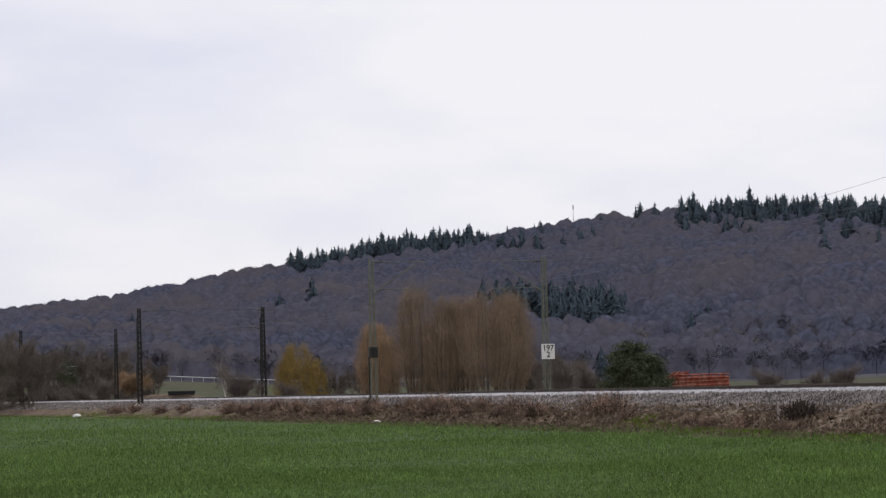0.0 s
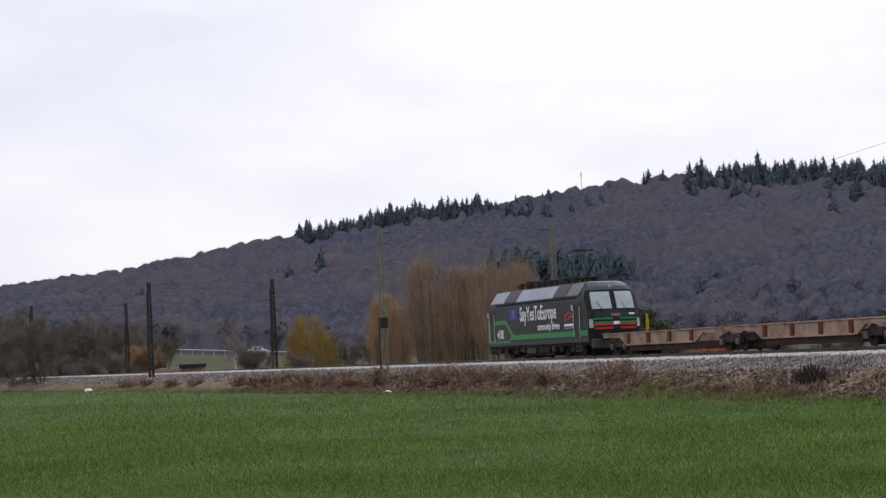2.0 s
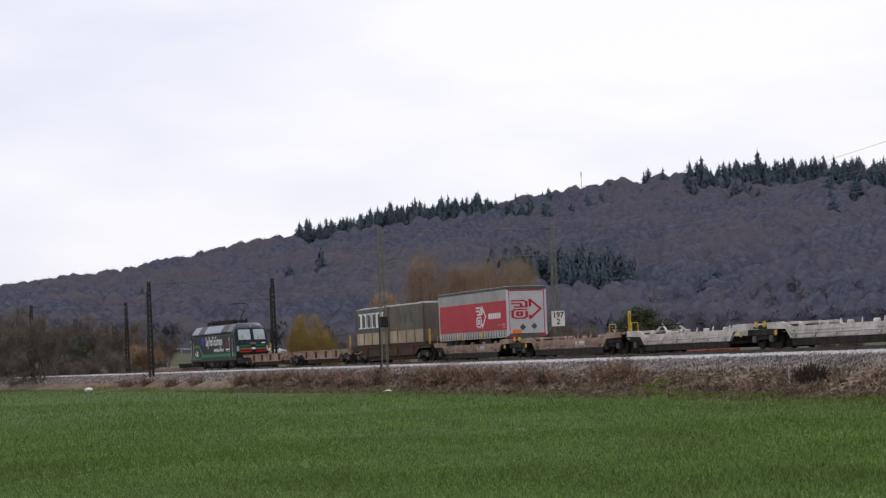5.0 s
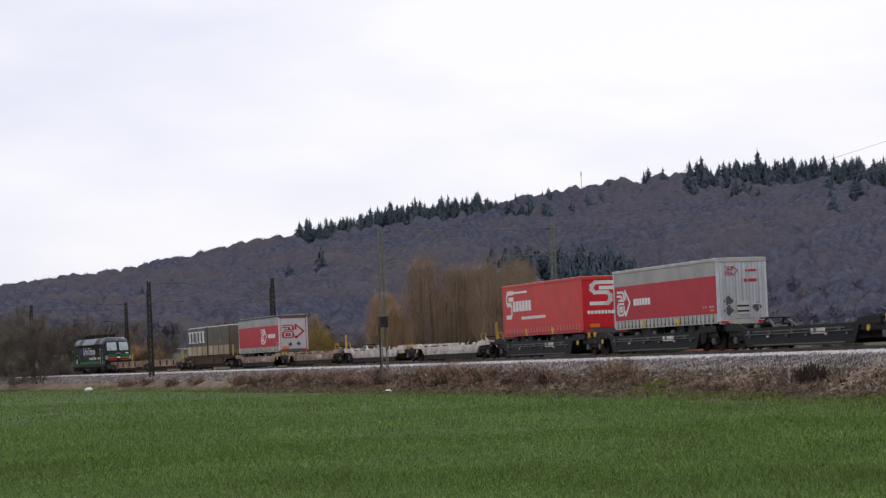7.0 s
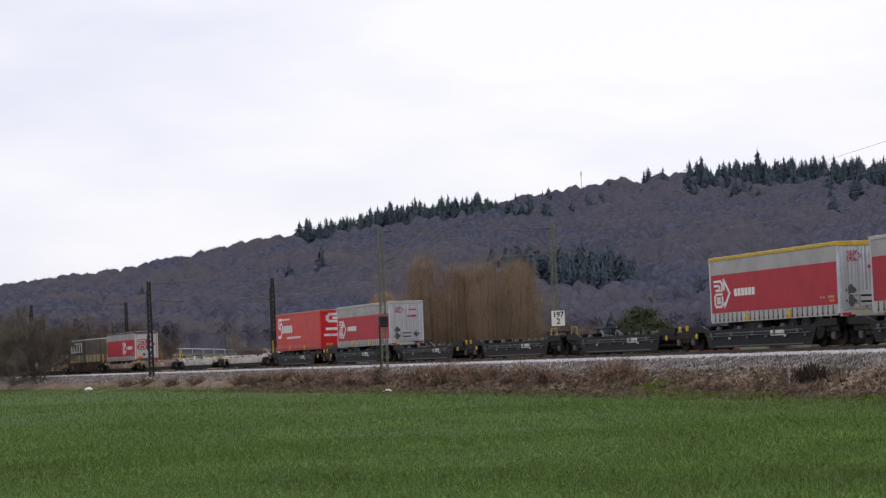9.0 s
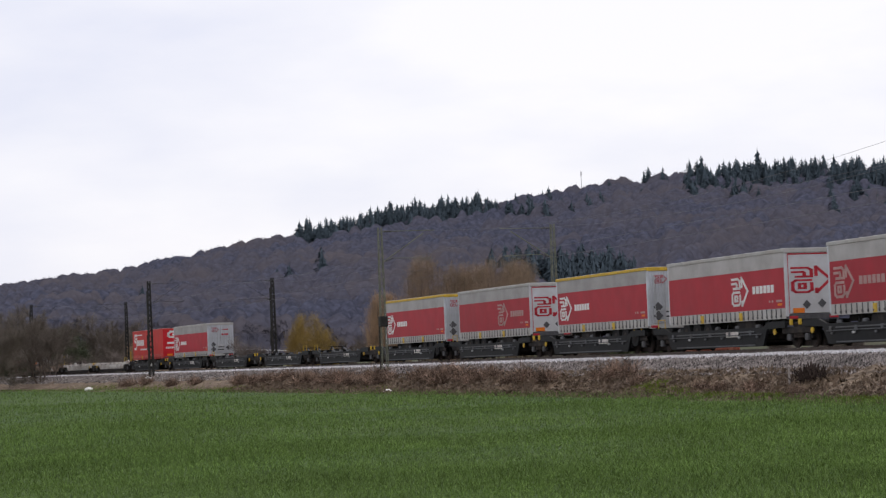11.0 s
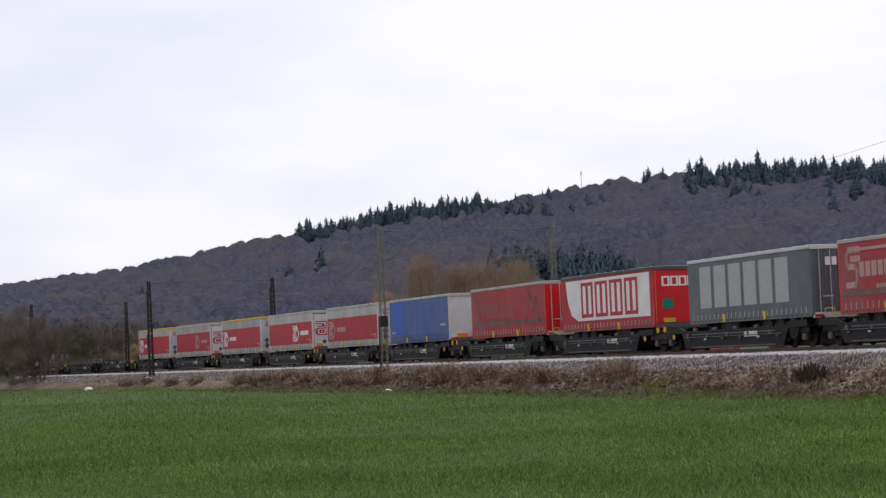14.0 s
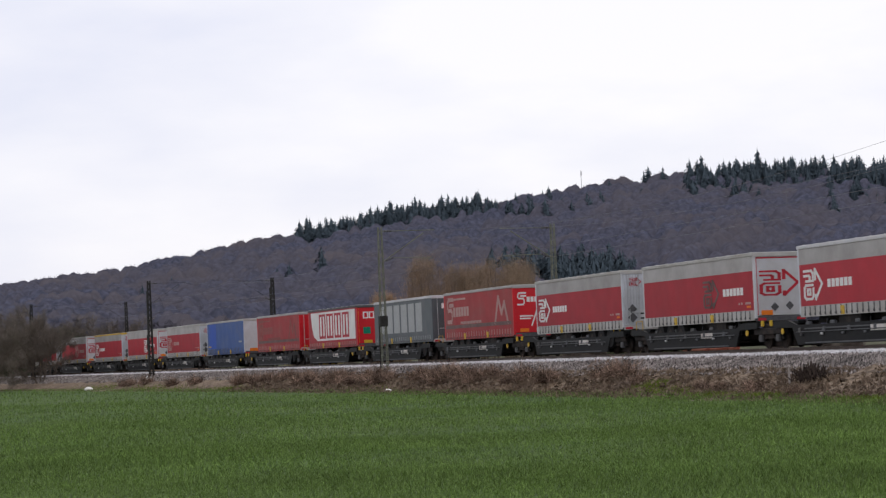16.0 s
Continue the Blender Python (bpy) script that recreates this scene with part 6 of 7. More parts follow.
def build_woods():
    rng = np.random.default_rng(11)
    bare = [bare_tris(rng, 12, rng.uniform(6.4, 8.6), 420) for _ in range(10)]
    firs = [conifer_tris(rng, 16, rng.uniform(7.5, 10.5), 300) for _ in range(8)]
    pines = [conifer_tris(rng, 13, rng.uniform(8.0, 11.0), 210) for _ in range(6)]
    edge, crowns, pale, dark, broad = [], [], [], [], []
    patch = lambda x, y: noise.noise(Vector((x * 0.012, y * 0.008, 3.1)))
    r = 400.0
    while r < 1200:
        step = 4.6 + (r - 400) * 0.0016
        n = int(2 * 0.245 * r / step)
        for k in range(n):
            b = -0.245 + 0.49 * (k + rng.uniform(-0.45, 0.45)) / n
            rr = r + rng.uniform(-4, 4)
            if rr < woods_edge(b):
                continue
            x, y = rr * math.sin(b), rr * math.cos(b)
            z = height(x, y) - 0.5
            p = patch(x, y)
            up = (rr - WOODS_R) / (RIDGE_R - WOODS_R)
            size = rng.uniform(0.66, 1.06) * (0.72 + 0.28 * min(1, max(0, (rr - 430) / 260)))
            if up > 0.95:
                size = min(size, 0.92)
            ridge_left = up > 0.90 + 0.04 * p and -0.066 < b < 0.026 and rng.random() < 0.9
            ridge_right = b > 0.110 and up > 0.82 + 0.16 * p - 0.25 * (b - 0.104) and rng.random() < (0.16 + 4.2 * (up - 0.78)) * (0.55 + 1.6 * abs(noise.noise(Vector((x * 0.03, y * 0.02, 7.7)))))
            ridge_mid = 0.026 < b <= 0.104 and up > 0.80 and rng.random() < (0.05 + 0.3 * (p > 0.2))
            stand = ((b - 0.067) / 0.020) ** 2 + ((up - 0.37) / 0.090) ** 2 < 1 + rng.normal(0, 0.25) or (0.018 < b < 0.05 and 0.34 < up < 0.40 and rng.random() < 0.7)
            if ridge_left or ridge_right or ridge_mid or stand:
                big = rng.uniform(0.78, 1.08) if stand else (rng.uniform(0.78, 1.05) if b < 0.05 else rng.uniform(0.60, 0.98) * (1.15 if rng.random() < 0.10 else 1.0))
                (broad if ridge_left and rng.random() < 0.75 else dark).append((x, y, z, big * (0.95 if ridge_mid else 1.0)))
            elif up < 0.30 and p > 0.10 and b > 0.02 and rng.random() < 0.35:
                pale.append((x, y, z, size * 1.02))
            elif rr < woods_edge(b) + 26:
                edge.append((x, y, z, size))
            else:
                k = size * rng.uniform(0.85, 1.15)
                crowns.append((x, y, z + 11.4 * size, 3.0 * k))
                for _ in range(4):
                    a, q = rng.uniform(0, math.tau), rng.uniform(1.2, 2.6) * k
                    crowns.append((x + q * math.cos(a), y + q * math.sin(a), z + 11.4 * size - q * rng.uniform(0.1, 0.7), rng.uniform(1.0, 1.9) * k))
        r += 8.2
    label = "leafless brown deciduous woods covering the hillside, tinted blue for haze"
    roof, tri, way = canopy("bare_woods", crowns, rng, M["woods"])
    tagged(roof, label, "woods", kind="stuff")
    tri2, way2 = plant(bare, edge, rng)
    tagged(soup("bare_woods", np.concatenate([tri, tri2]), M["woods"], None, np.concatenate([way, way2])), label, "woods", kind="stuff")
    tri, way = plant(bare, pale, rng)
    tagged(soup("pale_woods", tri, M["woods_pale"], None, way), "paler leafless trees along the foot of the hill", "woods", kind="stuff")
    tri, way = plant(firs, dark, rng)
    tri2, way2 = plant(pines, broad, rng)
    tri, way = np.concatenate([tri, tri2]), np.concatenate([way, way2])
    tagged(soup("conifer_woods", tri, M["needles_hazy"], None, way), "dark conifers along the ridge and in stands, tinted for haze", "woods", kind="stuff")
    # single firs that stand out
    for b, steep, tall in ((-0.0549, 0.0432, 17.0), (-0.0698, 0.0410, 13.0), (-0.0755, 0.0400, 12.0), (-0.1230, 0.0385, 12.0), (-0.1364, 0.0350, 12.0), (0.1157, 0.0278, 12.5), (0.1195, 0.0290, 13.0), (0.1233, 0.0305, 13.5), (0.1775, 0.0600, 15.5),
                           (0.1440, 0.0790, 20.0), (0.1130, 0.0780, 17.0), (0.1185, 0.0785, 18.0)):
        t = thing("fir_tree", "dark fir standing out of the bare woods", "tree", "firs on the hill")
        tri, way = conifer_tris(rng, tall, tall * 0.50, 260)
        soup("crown", tri, M["needles_hazy"], t, way)
        part("trunk", rods(((0, 0, -1), (0, 0, tall * 0.9), tall * 0.02, tall * 0.004), sides=5), M["bark"], t)
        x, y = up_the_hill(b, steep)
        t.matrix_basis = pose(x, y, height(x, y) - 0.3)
    t = thing("radio_mast", "thin grey lattice radio mast on the ridge", "radio mast")
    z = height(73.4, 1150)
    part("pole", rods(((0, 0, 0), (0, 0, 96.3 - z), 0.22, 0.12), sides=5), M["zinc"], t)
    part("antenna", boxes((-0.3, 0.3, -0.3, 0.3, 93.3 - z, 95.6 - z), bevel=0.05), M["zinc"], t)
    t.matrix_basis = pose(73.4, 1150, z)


def build_trees():
    lab = "bare willow with upright orange-brown twigs behind the track"
    group = "willows behind the track"
    egg = [(0.0, 0.6), (0.18, 1.5), (0.40, 2.7), (0.65, 3.0), (0.85, 2.4), (0.95, 1.5), (1.0, 0.7)]
    slim = [(0.0, 0.5), (0.15, 1.1), (0.40, 2.1), (0.70, 2.5), (0.88, 1.9), (1.0, 0.7)]
    a = osier("willow_tree", lab, group, 1, 9.9, slim, "bark", "twig_willow", stems=6, foot=0.9)
    at(a, -1.7, 186, 0, 0.5)
    b = osier("willow_tree", lab, group, 2, 9.3, egg, "bark", "twig_willow", stems=7, foot=1.2)
    at(b, 4.4, 180, 0, 0.4)
    for src, x, y, turn, size in ((a, 1.0, 184, 130, 0.92), (b, 5.9, 184, 75, 0.93), (a, 2.5, 188, 220, 0.93), (b, 1.4, 194, 140, 0.90), (b, -1.4, 197, 290, 0.84), (a, 6.6, 192, 20, 0.98)):
        at(copy_thing(src, Matrix()), x, y, turn, 0.4, size)
    c = osier("willow_tree", "pale orange willow behind the mast", group, 3, 6.6, [(0, 0.6), (0.2, 1.3), (0.6, 1.8), (0.85, 1.4), (1, 0.5)], "bark", "twig_orange", stems=6, foot=0.8)
    at(c, -5.5, 198, 0, 0.4, 1.12)
    at(copy_thing(c, Matrix()), -4.4, 194, 80, 0.3, 0.95)
    d = osier("willow_tree", "conical yellow willow beside the track", "", 4, 6.4, [(0, 3.3), (0.25, 3.5), (0.5, 3.0), (0.75, 2.0), (1, 0.5)], "bark", "twig_yellow", stems=16, foot=2.2, shift=-1.0, boughs=20, thick=0.05, twigs=110, low_top=0.42)
    at(d, -12.7, 216, 0, 0.4)
    e = grow("birch_tree", "slender birch with pale bark and bare twigs", "tree", "", 5, 6.6, "birch", "twig_grey", stems=1, lean=0.10, levels=4, splits=3, spread=0.42, thick=0.13, twigs=5, twig_w=0.012, twig_len=0.7)
    at(e, -22.5, 236, 0, 0.9)
    shrub = grow("bare_shrub", "grey-brown leafless shrub beside the line", "shrub", "shrubs beside the line", 6, 4.6, "bark", "twig_grey", stems=7, lean=0.55, levels=3, splits=4, spread=0.42, thick=0.05, twigs=5, twig_w=0.016, twig_len=1.1, twig_spread=0.35)
    at(shrub, -18.3, 206, 0, 0.6, 0.75)
    big = grow("bare_tree", "tall grey leafless tree near the line", "tree", "bare trees near the line", 7, 8.8, "bark", "twig_dark", stems=3, lean=0.4, levels=4, splits=3, spread=0.42, thick=0.12, twigs=15, twig_w=0.018, twig_len=1.0, low=True)
    at(big, -46.0, 250, 0, 0.4, 0.9)
    for x, y, z, turn, size in ((-49, 240, 0.3, 80, 0.9), (-47, 262, 0.5, 10, 1.0), (-41.0, 275, 1.0, 140, 0.75), (-53, 250, 0.4, 200, 0.9), (-37.0, 292, 1.4, 30, 0.62), (-43.0, 300, 1.6, 260, 0.8), (-58, 300, 1.5, 20, 1.0), (-50, 310, 1.6, 320, 0.9), (-54, 280, 1.0, 150, 1.0)):
        at(copy_thing(big, Matrix()), x, y, turn, z, size)
    for x, y, z, turn, size in ((-9.4, 213, 0.4, 40, 0.42), (-7.0, 207, 0.3, 130, 0.46), (9.8, 175, 0.3, 80, 0.5)):
        at(copy_thing(big, Matrix()), x, y, turn, z, size)
    for x, y, z, turn, size in ((9.4, 168, 0.4, 160, 0.7), (8.6, 200, 0.6, 10, 0.9), (-39.0, 262, 0.8, 300, 0.7), (-14.2, 211, 0.3, 60, 0.55), (10.5, 158, 0.4, 90, 0.62), (0.0, 202, 0.5, 90, 0.9)):
        at(copy_thing(shrub, Matrix()), x, y, turn, z, size)
    srng = random.Random(12)
    for k in range(20):
        y = srng.uniform(285, 365)
        at(copy_thing(shrub, Matrix()), y * srng.uniform(-0.205, -0.125), y, srng.uniform(0, 360), None, srng.uniform(0.55, 0.85))
    o = grow("orange_shrub", "small orange-twigged shrub beyond the track", "shrub", "", 8, 4.0, "bark", "twig_orange", stems=8, lean=0.6, levels=3, splits=4, spread=0.4, thick=0.05, twigs=16, twig_w=0.025, twig_len=0.7)
    at(o, -36.5, 268, 0, 1.6, 0.8)
    at(evergreen("evergreen_shrub", "dense dark green evergreen shrub behind the track", 9, 3.9, 4.3, 75), 13.4, 150, 0, 0.6)
    for x, y, z, tall, wide, seed in ((-52.0, 302, 1.4, 7.0, 6.0, 31), (-57.0, 290, 1.0, 6.0, 5.0, 33)):
        at(evergreen("ivy_tree", "dark tree clad in ivy among bare trees", seed, tall, wide, 60), x, y, 0, z)
    t = thing("young_fir", "small dark fir beside the evergreen shrub", "tree")
    rng = np.random.default_rng(4)
    tri, way = conifer_tris(rng, 3.2, 1.5, 700)
    soup("crown", tri, M["needles_hazy"], t, way)
    part("trunk", rods(((0, 0, -0.2), (0, 0, 2.9), 0.06, 0.01)), M["bark"], t)
    at(t, 11.95, 160, 0, 1.5)
    for x, y, z, size, turn in ((26.5, 178, 0.2, 0.55, 30), (31.5, 185, 0.2, 0.5, 120), (35, 190, 0.2, 0.6, 200)):
        at(copy_thing(shrub, Matrix()), x, y, turn, z, size)


# ---------------------------------------------------------------- bank side growth and the crop
def build_bank_growth():
    rng = np.random.default_rng(21)

    def bank_z(w):
        return RAIL + np.interp(w, [-15.5, -12.2, -10.6, -9.3, -8.3, -7.4], [-1.72, -1.60, -1.40, -1.02, -0.72, -0.60])

    heap = None
    places = []
    for k in range(48):
        s = 46 + 80 * rng.random() ** 1.15
        places.append((s, rng.uniform(-9.9, -8.9), rng.uniform(0.5, 1.2)))
    for s, w, size in ((32.8, -10.9, 0.6), (36.5, -10.6, 0.5), (38.4, -10.5, 0.5), (28.6, -11.2, 0.45), (33.4, -10.6, 0.5), (140, -9.8, 1.0), (147, -10.2, 1.0), (160, -9.6, 1.1), (165, -10.2, 1.1)):
        places.append((s, w, size))
    variants = []
    for v in range(5):
        n = 420
        o = np.stack([rng.normal(0, 0.42, n), rng.normal(0, 0.26, n), np.abs(rng.normal(0, 0.22, n))], 1)
        d = np.stack([rng.normal(0, 0.8, n), rng.normal(0, 0.6, n), rng.uniform(0.1, 1.0, n)], 1)
        variants.append(sprays(rng, o, d, 0.40, 0.026, 3, 0.7))
    for k, (s, w, size) in enumerate(places):
        x, y, h = line(s, w)
        if k < 5:
            variants[k] = soup("dead_bramble", variants[k], M["bramble"])
            ob = tagged(variants[k], "heap of cut dead brambles on the bank", "bramble", "brush heaps on the bank")
        else:
            ob = tagged(new("dead_bramble", variants[k % 5].data), "heap of cut dead brambles on the bank", "bramble", "brush heaps on the bank")
        ob.matrix_basis = pose(float(x), float(y), float(bank_z(w)) - 0.02, 0, 0, 90 + math.degrees(float(h)) + rng.uniform(-25, 25)) @ Matrix.Diagonal((size * 1.2, size, size * 1.1, 1))
    # rootstock
    n = 240
    o = np.stack([rng.normal(0, 0.42, n), rng.normal(0, 0.28, n), np.abs(rng.normal(0, 0.12, n))], 1)
    d = np.stack([rng.normal(0, 0.5, n), rng.normal(0, 0.4, n), rng.uniform(0.6, 1.4, n)], 1)
    t = thing("tree_stump", "dark many-stemmed rootstock cut short on the bank", "tree stump")
    soup("crown", sprays(rng, o, d, 0.40, 0.06, 1, 0.45), M["stump"], t)
    bm = bmesh.new()
    for k in range(70):
        a, q = rng.uniform(0, 6.28), rng.uniform(0.1, 1.0)
        px, py = math.cos(a) * 0.55 * q, math.sin(a) * 0.32 * q
        rod(bm, (px, py, -0.15), (px * 1.35 + rng.normal(0, 0.06), py * 1.35 + rng.normal(0, 0.06), rng.uniform(0.25, 0.72) * (1.1 - 0.4 * q)), rng.uniform(0.03, 0.07), 0.025, sides=5)
    part("trunk", bm, M["stump"], t)
    part("broken_branch", rods(((0.75, 0.5, -0.1), (1.15, 0.35, 0.5), 0.05, 0.035)), M["twig_pale"], t, "pale broken branch")
    t.matrix_basis = on_line(31.0, -9.5, float(bank_z(-9.5)) - 0.02) @ Matrix.Diagonal((0.95, 0.95, 0.95, 1))
    # dry stalks and mossy turf on the slope
    n = 24000
    s = 16 + 270 * rng.random(n) ** 1.6
    w = rng.uniform(-13.2, -8.2, n)
    x, y, _ = line(s, w)
    o = np.stack([x, y, bank_z(w)], 1)
    d = np.stack([rng.normal(0, 0.6, n), rng.normal(0, 0.6, n), np.full(n, 0.8)], 1)
    tagged(soup("dry_grass", sprays(rng, o, d, 0.16, 0.022, 1, 0.3), M["dry_grass"]), "withered grass and stalks on the bank", "dry grass", kind="stuff")
    n = 22000
    s = 14 + 105 * rng.random(n) ** 1.3
    w = rng.uniform(-12.4, -8.3, n)
    x, y, _ = line(s, w)
    o = np.stack([x, y, bank_z(w)], 1)
    a, b, c = (rng.normal(0, 0.06, (n, 3)) * (1 + s[:, None] / 120) for _ in range(3))
    top = np.abs(rng.normal(0, 0.05, n))[:, None] * np.array([[0, 0, 1.0]]) * (1 + s[:, None] / 120)
    tagged(soup("earth_clods", np.concatenate([np.stack([o + a, o + b, o + top], 1), np.stack([o + b, o + c, o + top], 1)]), M["earth"]), "brown clods of bare earth on the bank", "earth", kind="stuff")
    tri = []
    for s0, w0, ls, lw in ((34.5, -11.6, 1.3, 0.25), (40.7, -11.0, 1.2, 0.3), (44.5, -10.2, 0.8, 0.3), (30.0, -11.7, 1.0, 0.2), (86, -11.0, 3, 0.35), (21.5, -12.0, 1.0, 0.2), (150, -10.8, 8, 0.6), (175, -10.4, 8, 0.5), (120, -11, 4, 0.4)):
        n = 1500
        s, w = rng.normal(s0, ls, n), rng.normal(w0, lw, n)
        x, y, _ = line(s, w)
        o = np.stack([x, y, bank_z(w)], 1)
        d = np.stack([rng.normal(0, 0.5, n), rng.normal(0, 0.5, n), np.full(n, 1.0)], 1)
        tri.append(sprays(rng, o, d, 0.13, 0.03, 1, 0.3))
    tagged(soup("turf_patches", np.concatenate(tri), M["moss"]), "yellow-green turf patches at the foot of the bank", "grass", kind="stuff")
    # grassy fringe where the bank meets the crop
    n = 15000
    s = 14 + 210 * rng.random(n) ** 1.5
    w = rng.normal(-12.0, 0.28, n)
    x, y, _ = line(s, w)
    o = np.stack([x, y, np.maximum(bank_z(w), 0.0)], 1)
    d = np.stack([rng.normal(0, 0.5, n), rng.normal(0, 0.5, n), np.full(n, 1.0)], 1)
    tagged(soup("grass_fringe", sprays(rng, o, d, 0.15, 0.03, 1, 0.3), M["blade"]), "rough green grass fringe along the field edge", "grass", kind="stuff")
    # litter
    for s, w, r, lab in ((174.4, -12.0, 0.42, "pale boulder at the field edge"), (78.3, -12.0, 0.26, "pale flat stone at the field edge"), (165.4, -8.3, 0.36, "heap of pale stones at the mast foot"), (166.3, -8.4, 0.28, "pale stone at the mast foot"), (23.9, -11.4, 0.06, "small white stone on the bank"), (21.9, -11.4, 0.07, "small white stone on the bank")):
        bm = bmesh.new()
        bmesh.ops.create_icosphere(bm, subdivisions=2, radius=r)
        for v in bm.verts:
            v.co = v.co * (1 + 0.25 * noise.noise(v.co * 3 / r + Vector((s, w, 0)))) * 1.0
            v.co.z *= 0.55
        me = bpy.data.meshes.new("stone")
        bm.to_mesh(me)
        bm.free()
        me.materials.append(M["sign_white"])
        ob = tagged(new("stone", me), lab, "stone", "pale stones")
        ob.matrix_basis = on_line(s, w, float(bank_z(w)) + r * 0.25)


def build_crop():
    rng = np.random.default_rng(31)
    tris = []
    for d0, d1, count, tall, wide in ((24, 36, 66000, 0.17, 0.009), (36, 52, 66000, 0.18, 0.012), (52, 78, 52000, 0.19, 0.017), (78, 125, 40000, 0.19, 0.028), (125, 230, 26000, 0.20, 0.05)):
        y = np.sqrt(rng.uniform(d0 ** 2, d1 ** 2, count))
        x = y * rng.uniform(-0.225, 0.225, count)
        # drilled rows, 12 cm apart and running off to the side
        a = radians(62)
        u, v = x * math.cos(a) + y * math.sin(a), -x * math.sin(a) + y * math.cos(a)
        v = np.round(v / 0.125) * 0.125 + rng.normal(0, 0.022, count)
        x, y = u * math.cos(a) - v * math.sin(a), u * math.sin(a) + v * math.cos(a)
        keep = np.array([beside(px, py) < -11.6 for px, py in zip(x[::1], y[::1])]) if d1 > 60 else np.ones(count, bool)
        x, y = x[keep], y[keep]
        n = len(x)
        lush = 0.85 + 0.35 * np.sin(x * 0.35 + 1.7 * np.sin(y * 0.21)) * np.sin(y * 0.27 + x * 0.11)
        o = np.stack([x, y, np.zeros(n)], 1)
        d = np.stack([rng.normal(0, 0.34, n), rng.normal(0, 0.34, n), np.ones(n)], 1)
        d /= np.linalg.norm(d, axis=1, keepdims=True)
        ln = (tall * lush * rng.uniform(0.55, 1.25, n))[:, None]
        q = rng.uniform(0, 6.28, n)
        sd = np.stack([np.cos(q), np.sin(q), np.zeros(n)], 1) * wide / 2
        mid = o + d * ln * 0.6
        tip = o + d * ln + np.stack([rng.normal(0, 0.03, n), rng.normal(0, 0.03, n), -np.abs(rng.normal(0, 0.02, n))], 1)
        tris += [np.stack([o - sd, o + sd, mid + sd], 1), np.stack([mid - sd * 1.1, mid + sd * 1.1, tip], 1)]
    tagged(soup("winter_wheat", np.concatenate(tris), M["blade"]), "short green winter wheat drilled across the field", "crop", kind="stuff")


# ---------------------------------------------------------------- road with cars, pipe stack
ROAD = [(-150, 395), (-53.6, 420), (-20.5, 428), (60, 440)]


def road_at(x):
    y = float(np.interp(x, [p[0] for p in ROAD], [p[1] for p in ROAD]))
    return y, float(np.interp(x, [-150, -78, -53.6, -20.5, 60], [8.5, 6.2, 5.1, 3.15, 2.3]))


def build_road():
    verts, faces = [], []
    xs = list(range(-150, 61, 6))
    for x in xs:
        y, z = road_at(x)
        verts += [(x, y - 5, z - 1.6), (x, y - 3.2, z), (x, y + 3.2, z), (x, y + 5, z - 1.0)]
    for i in range(len(xs) - 1):
        for k in range(3):
            faces.append((i * 4 + k, (i + 1) * 4 + k, (i + 1) * 4 + k + 1, i * 4 + k + 1))
    tagged(raw("road", verts, faces, M["asphalt"]), "grey country road beyond the meadow", "road", kind="structure")
    t = thing("guard_rail", "pale steel guard rail along the road", "guard rail")
    xs = [x for x in range(-56, 14, 2)]
    for i, x in enumerate(xs[:-1]):
        y, z = road_at(x)
        y2, z2 = road_at(x + 2)
        part("rail_panel", rods(((x, y - 3.7, z + 0.62), (x + 2, y2 - 3.7, z2 + 0.62), 0.10), sides=4), M["zinc"], t)
        part("post", boxes((x - 0.05, x + 0.05, y - 3.66, y - 3.56, z - 0.6, z + 0.7)), M["zinc"], t)


def car(name, label, long, tall, van):
    t = thing(name, label, "car" if not van else "van", "cars on the road")
    h = long / 2
    out = [(-h, 0.35), (-h, 0.9), (-h + 0.15, tall), (h - 1.1, tall), (h - 0.35, 1.05), (h, 0.9), (h, 0.35)] if van else \
        [(-h, 0.35), (-h, 0.88), (-h + 0.7, 0.95), (-h + 1.3, tall), (h - 1.9, tall), (h - 1.1, 0.98), (h - 0.1, 0.80), (h, 0.35)]
    bm = bmesh.new()
    slab(bm, out, -0.85, 0.85)
    body = part("body", bm, M["car_white"], t)
    x0, x1 = (-h + 0.5, h - 1.0) if van else (-h + 1.25, h - 1.6)
    for y in (0.853, -0.863):
        part("side_window", boxes((x0, (x0 + x1) / 2 - 0.05, y, y + 0.01, 1.0, tall - 0.12), ((x0 + x1) / 2 + 0.05, x1, y, y + 0.01, 1.0, tall - 0.12)), M["car_glass"], body)
    for x in (-h + 0.8, h - 0.85):
        for y in (0.72, -0.92):
            tyre = part("wheel", rods(((x, y, 0.32), (x, y + 0.2, 0.32), 0.32), sides=14), M["rubber"], t)
            part("rim", rods(((x, y - 0.01, 0.32), (x, y + 0.21, 0.32), 0.19), sides=10), M["zinc"], tyre)
    return t


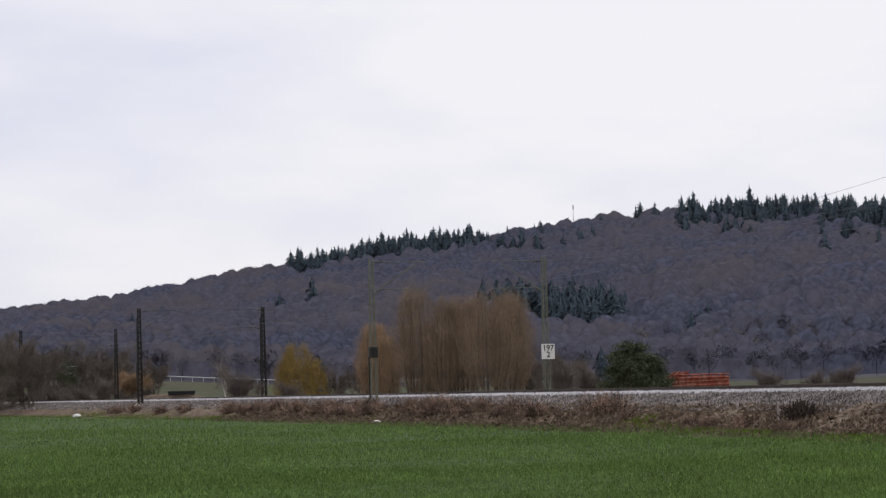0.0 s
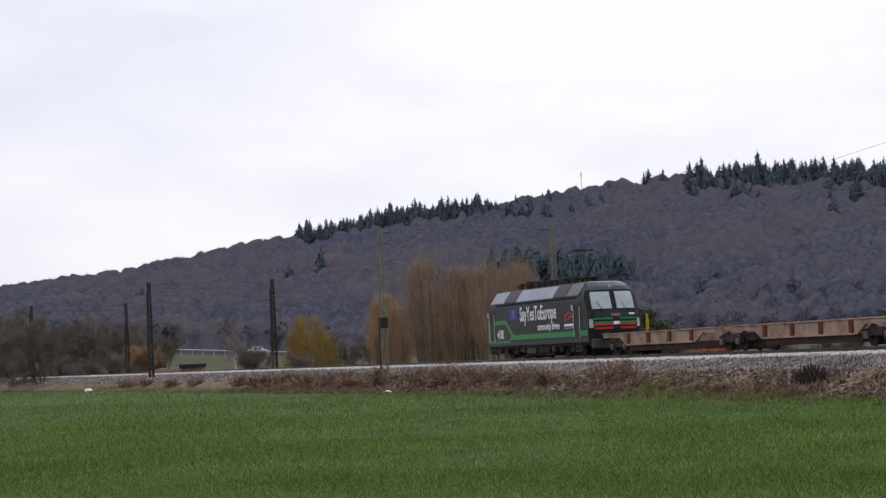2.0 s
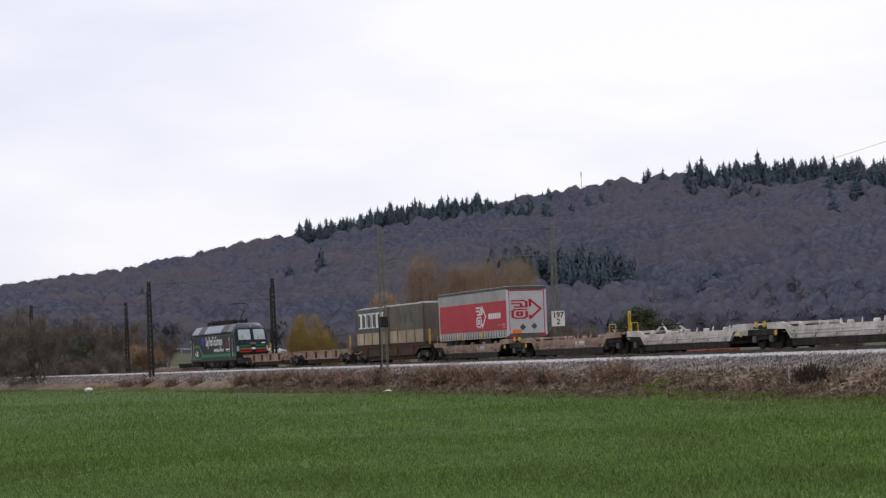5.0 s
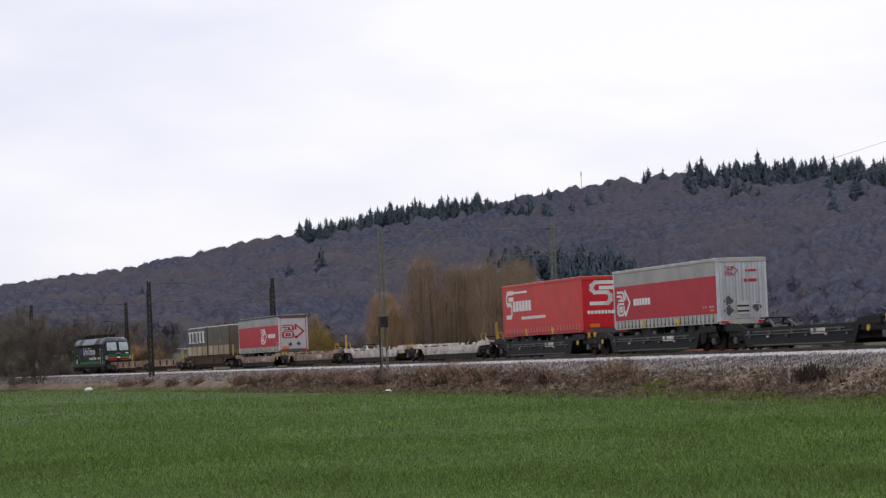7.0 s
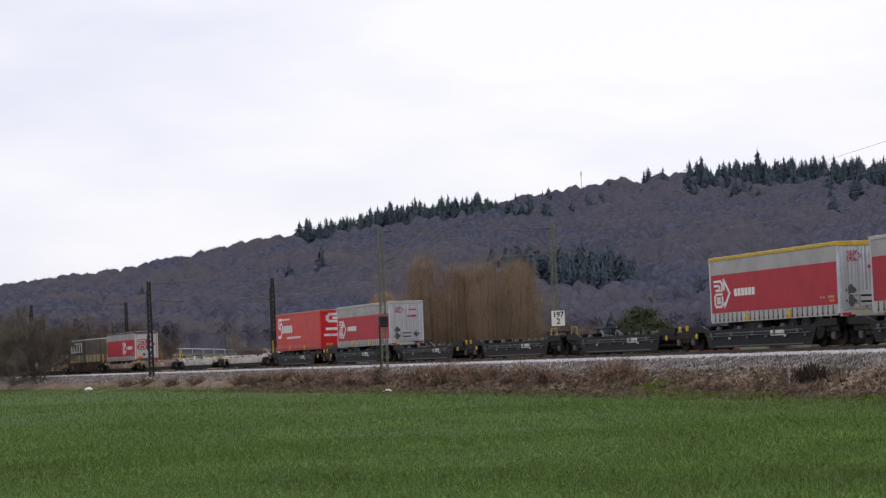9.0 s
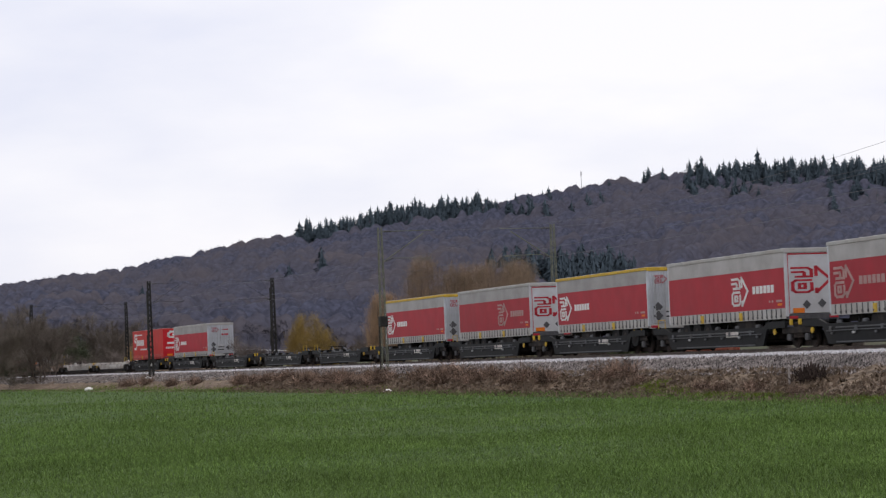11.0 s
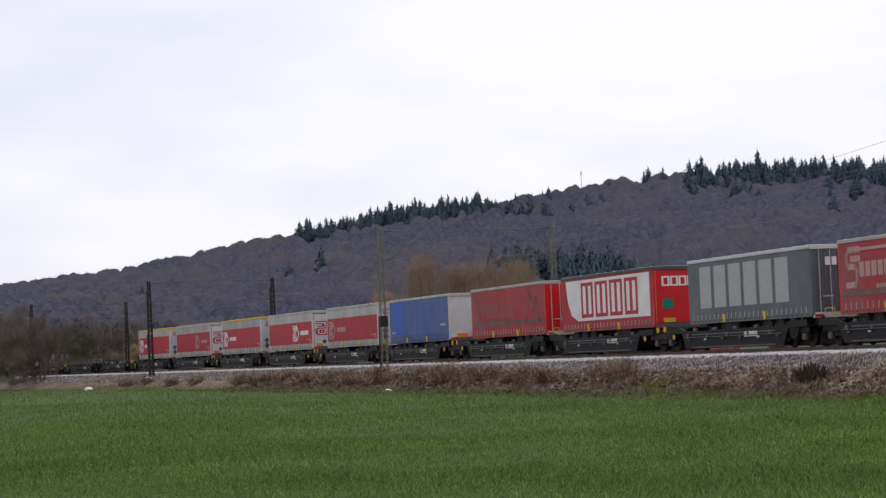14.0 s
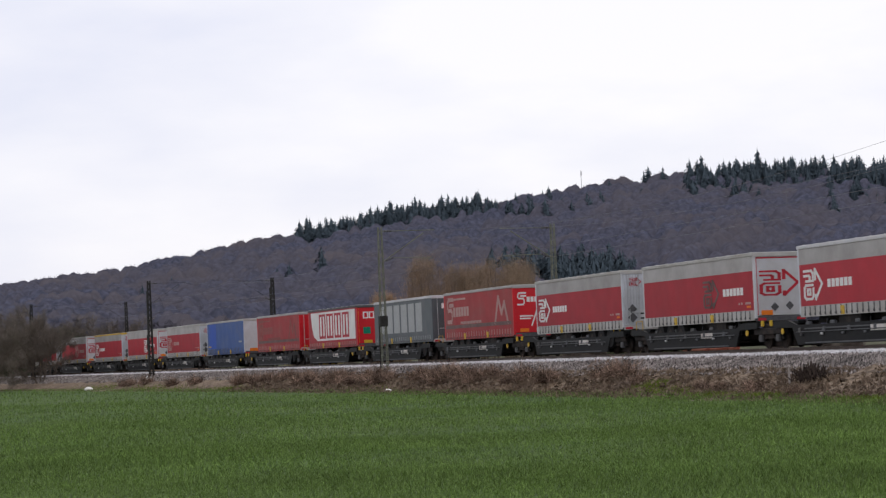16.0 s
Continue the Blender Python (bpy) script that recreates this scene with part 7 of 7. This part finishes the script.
def build_pipes():
    t = thing("pipe_rack", "stack of orange-red steel formwork frames behind the track", "building material")
    rng = random.Random(8)
    for k in range(9):
        x = 0.3 + k * 0.42 + rng.uniform(-0.08, 0.08)
        part("frame_post", boxes((x - 0.05, x + 0.05, -0.5, -0.4, 0.0, 0.95 + rng.uniform(-0.05, 0.05)), bevel=0.01), M["pipe_red"], t)
        part("frame_post", boxes((x - 0.05, x + 0.05, 0.4, 0.5, 0.0, 0.95), bevel=0.01), M["pipe_red"], t)
    for z in (0.2, 0.45, 0.70, 0.92):
        for y in (-0.5, 0.45):
            part("frame_bar", rods(((0.1, y, z + rng.uniform(-0.06, 0.06)), (4.0, y, z + rng.uniform(-0.08, 0.08)), 0.045), sides=4), M["pipe_red"], t)
    for k in range(4):
        part("leaning_beam", rods(((-1.3 + k * 0.3, -0.6 + 0.1 * k, 0.1), (0.4 + k * 0.3, -0.6 + 0.1 * k, 1.15), 0.07), sides=4), M["pipe_red"], t)
    part("long_beam", rods(((-1.4, -0.7, 0.32), (0.6, -0.7, 0.36), 0.05), sides=4), M["pipe_red"], t)
    part("formwork_block", boxes((0.1, 4.0, -0.36, 0.36, 0.0, 0.80), bevel=0.05), M["pipe_red"], t)
    t.matrix_basis = pose(15.75, 150, 1.42, 0, 0, -2)
    part("timber_bed", boxes((-0.6, 4.2, -0.7, 0.7, -1.3, 0.0), bevel=0.03), M["bark"], t)
    bm = bmesh.new()
    bmesh.ops.create_grid(bm, x_segments=24, y_segments=10, size=1)
    for v in bm.verts:
        e = max(0.0, 1 - v.co.x ** 2) * max(0.0, 1 - v.co.y ** 2)
        v.co = Vector((v.co.x * 6.0, v.co.y * 3.0, 1.1 * e ** 0.7 + 0.25 * noise.noise(v.co * 4) * e - 0.2))
    me = bpy.data.meshes.new("earth_mound")
    bm.to_mesh(me)
    bm.free()
    me.materials.append(M["earth"])
    h = tagged(new("earth_mound", me), "low mound of brown earth beyond the track", "earth mound")
    h.matrix_basis = pose(-32.5, 268, 1.2)
    c = thing("log_pile", "dark pile of logs on the earth heap", "log pile")
    rng2 = random.Random(4)
    for k in range(9):
        y, z = rng2.uniform(-0.6, 0.6), 0.10 + 0.22 * (k // 5)
        part("log", rods(((-1.4 + rng2.uniform(-0.3, 0.3), y, z), (1.4 + rng2.uniform(-0.3, 0.3), y + 0.1, z), 0.15)), M["black"], c)
    c.matrix_basis = pose(-30.6, 266.5, 1.95, 0, 0, 12)
    for x, y, z in ((-51.6, 297, 1.7), (-50.9, 297, 1.7)):
        p = thing("marker_post", "thin pale marker post beside the line", "marker post", "marker posts")
        part("post", rods(((0, 0, -0.6), (0, 0, 2.6), 0.09), sides=6), M["twig_pale"], p)
        p.matrix_basis = pose(x, y, z)


build_woods()
build_trees()
build_bank_growth()
build_crop()
build_road()
build_pipes()


# ---------------------------------------------------------------- what moves
def ride(t, s_mid):
    rows = []
    for k in range(33):
        u = k * 0.5 - MIDDLE
        rows.append((k * 0.5, on_line(s_mid + SPEED * u + GAIN * u * u / 2)))
    walk(t, rows)


def drive(t, x0, speed, lane):
    """Along the road, x0 at the start, speed along x."""
    rows = []
    for k in range(9):
        x = max(-148.0, min(58.0, x0 + speed * 2 * k))
        y, z = road_at(x)
        y2, z2 = road_at(x + 1)
        rows.append((2.0 * k, pose(x, y + lane, z, 0, 0, math.degrees(math.atan2(y2 - y, 1)) + (180 if speed < 0 else 0))))
    walk(t, rows)


def motions():
    for t, s_mid in RIDERS:
        ride(t, s_mid)
    drive(car("panel_van", "white van on the far road", 5.2, 2.1, True), -69.0, -14.0, -1.6)
    drive(car("passenger_car", "white car on the far road", 4.4, 1.45, False), -6.0, -15.2, -1.6)
    drive(car("passenger_car", "silver-white car on the far road", 4.4, 1.45, False), -104.5, 14.3, 1.6)


motions()
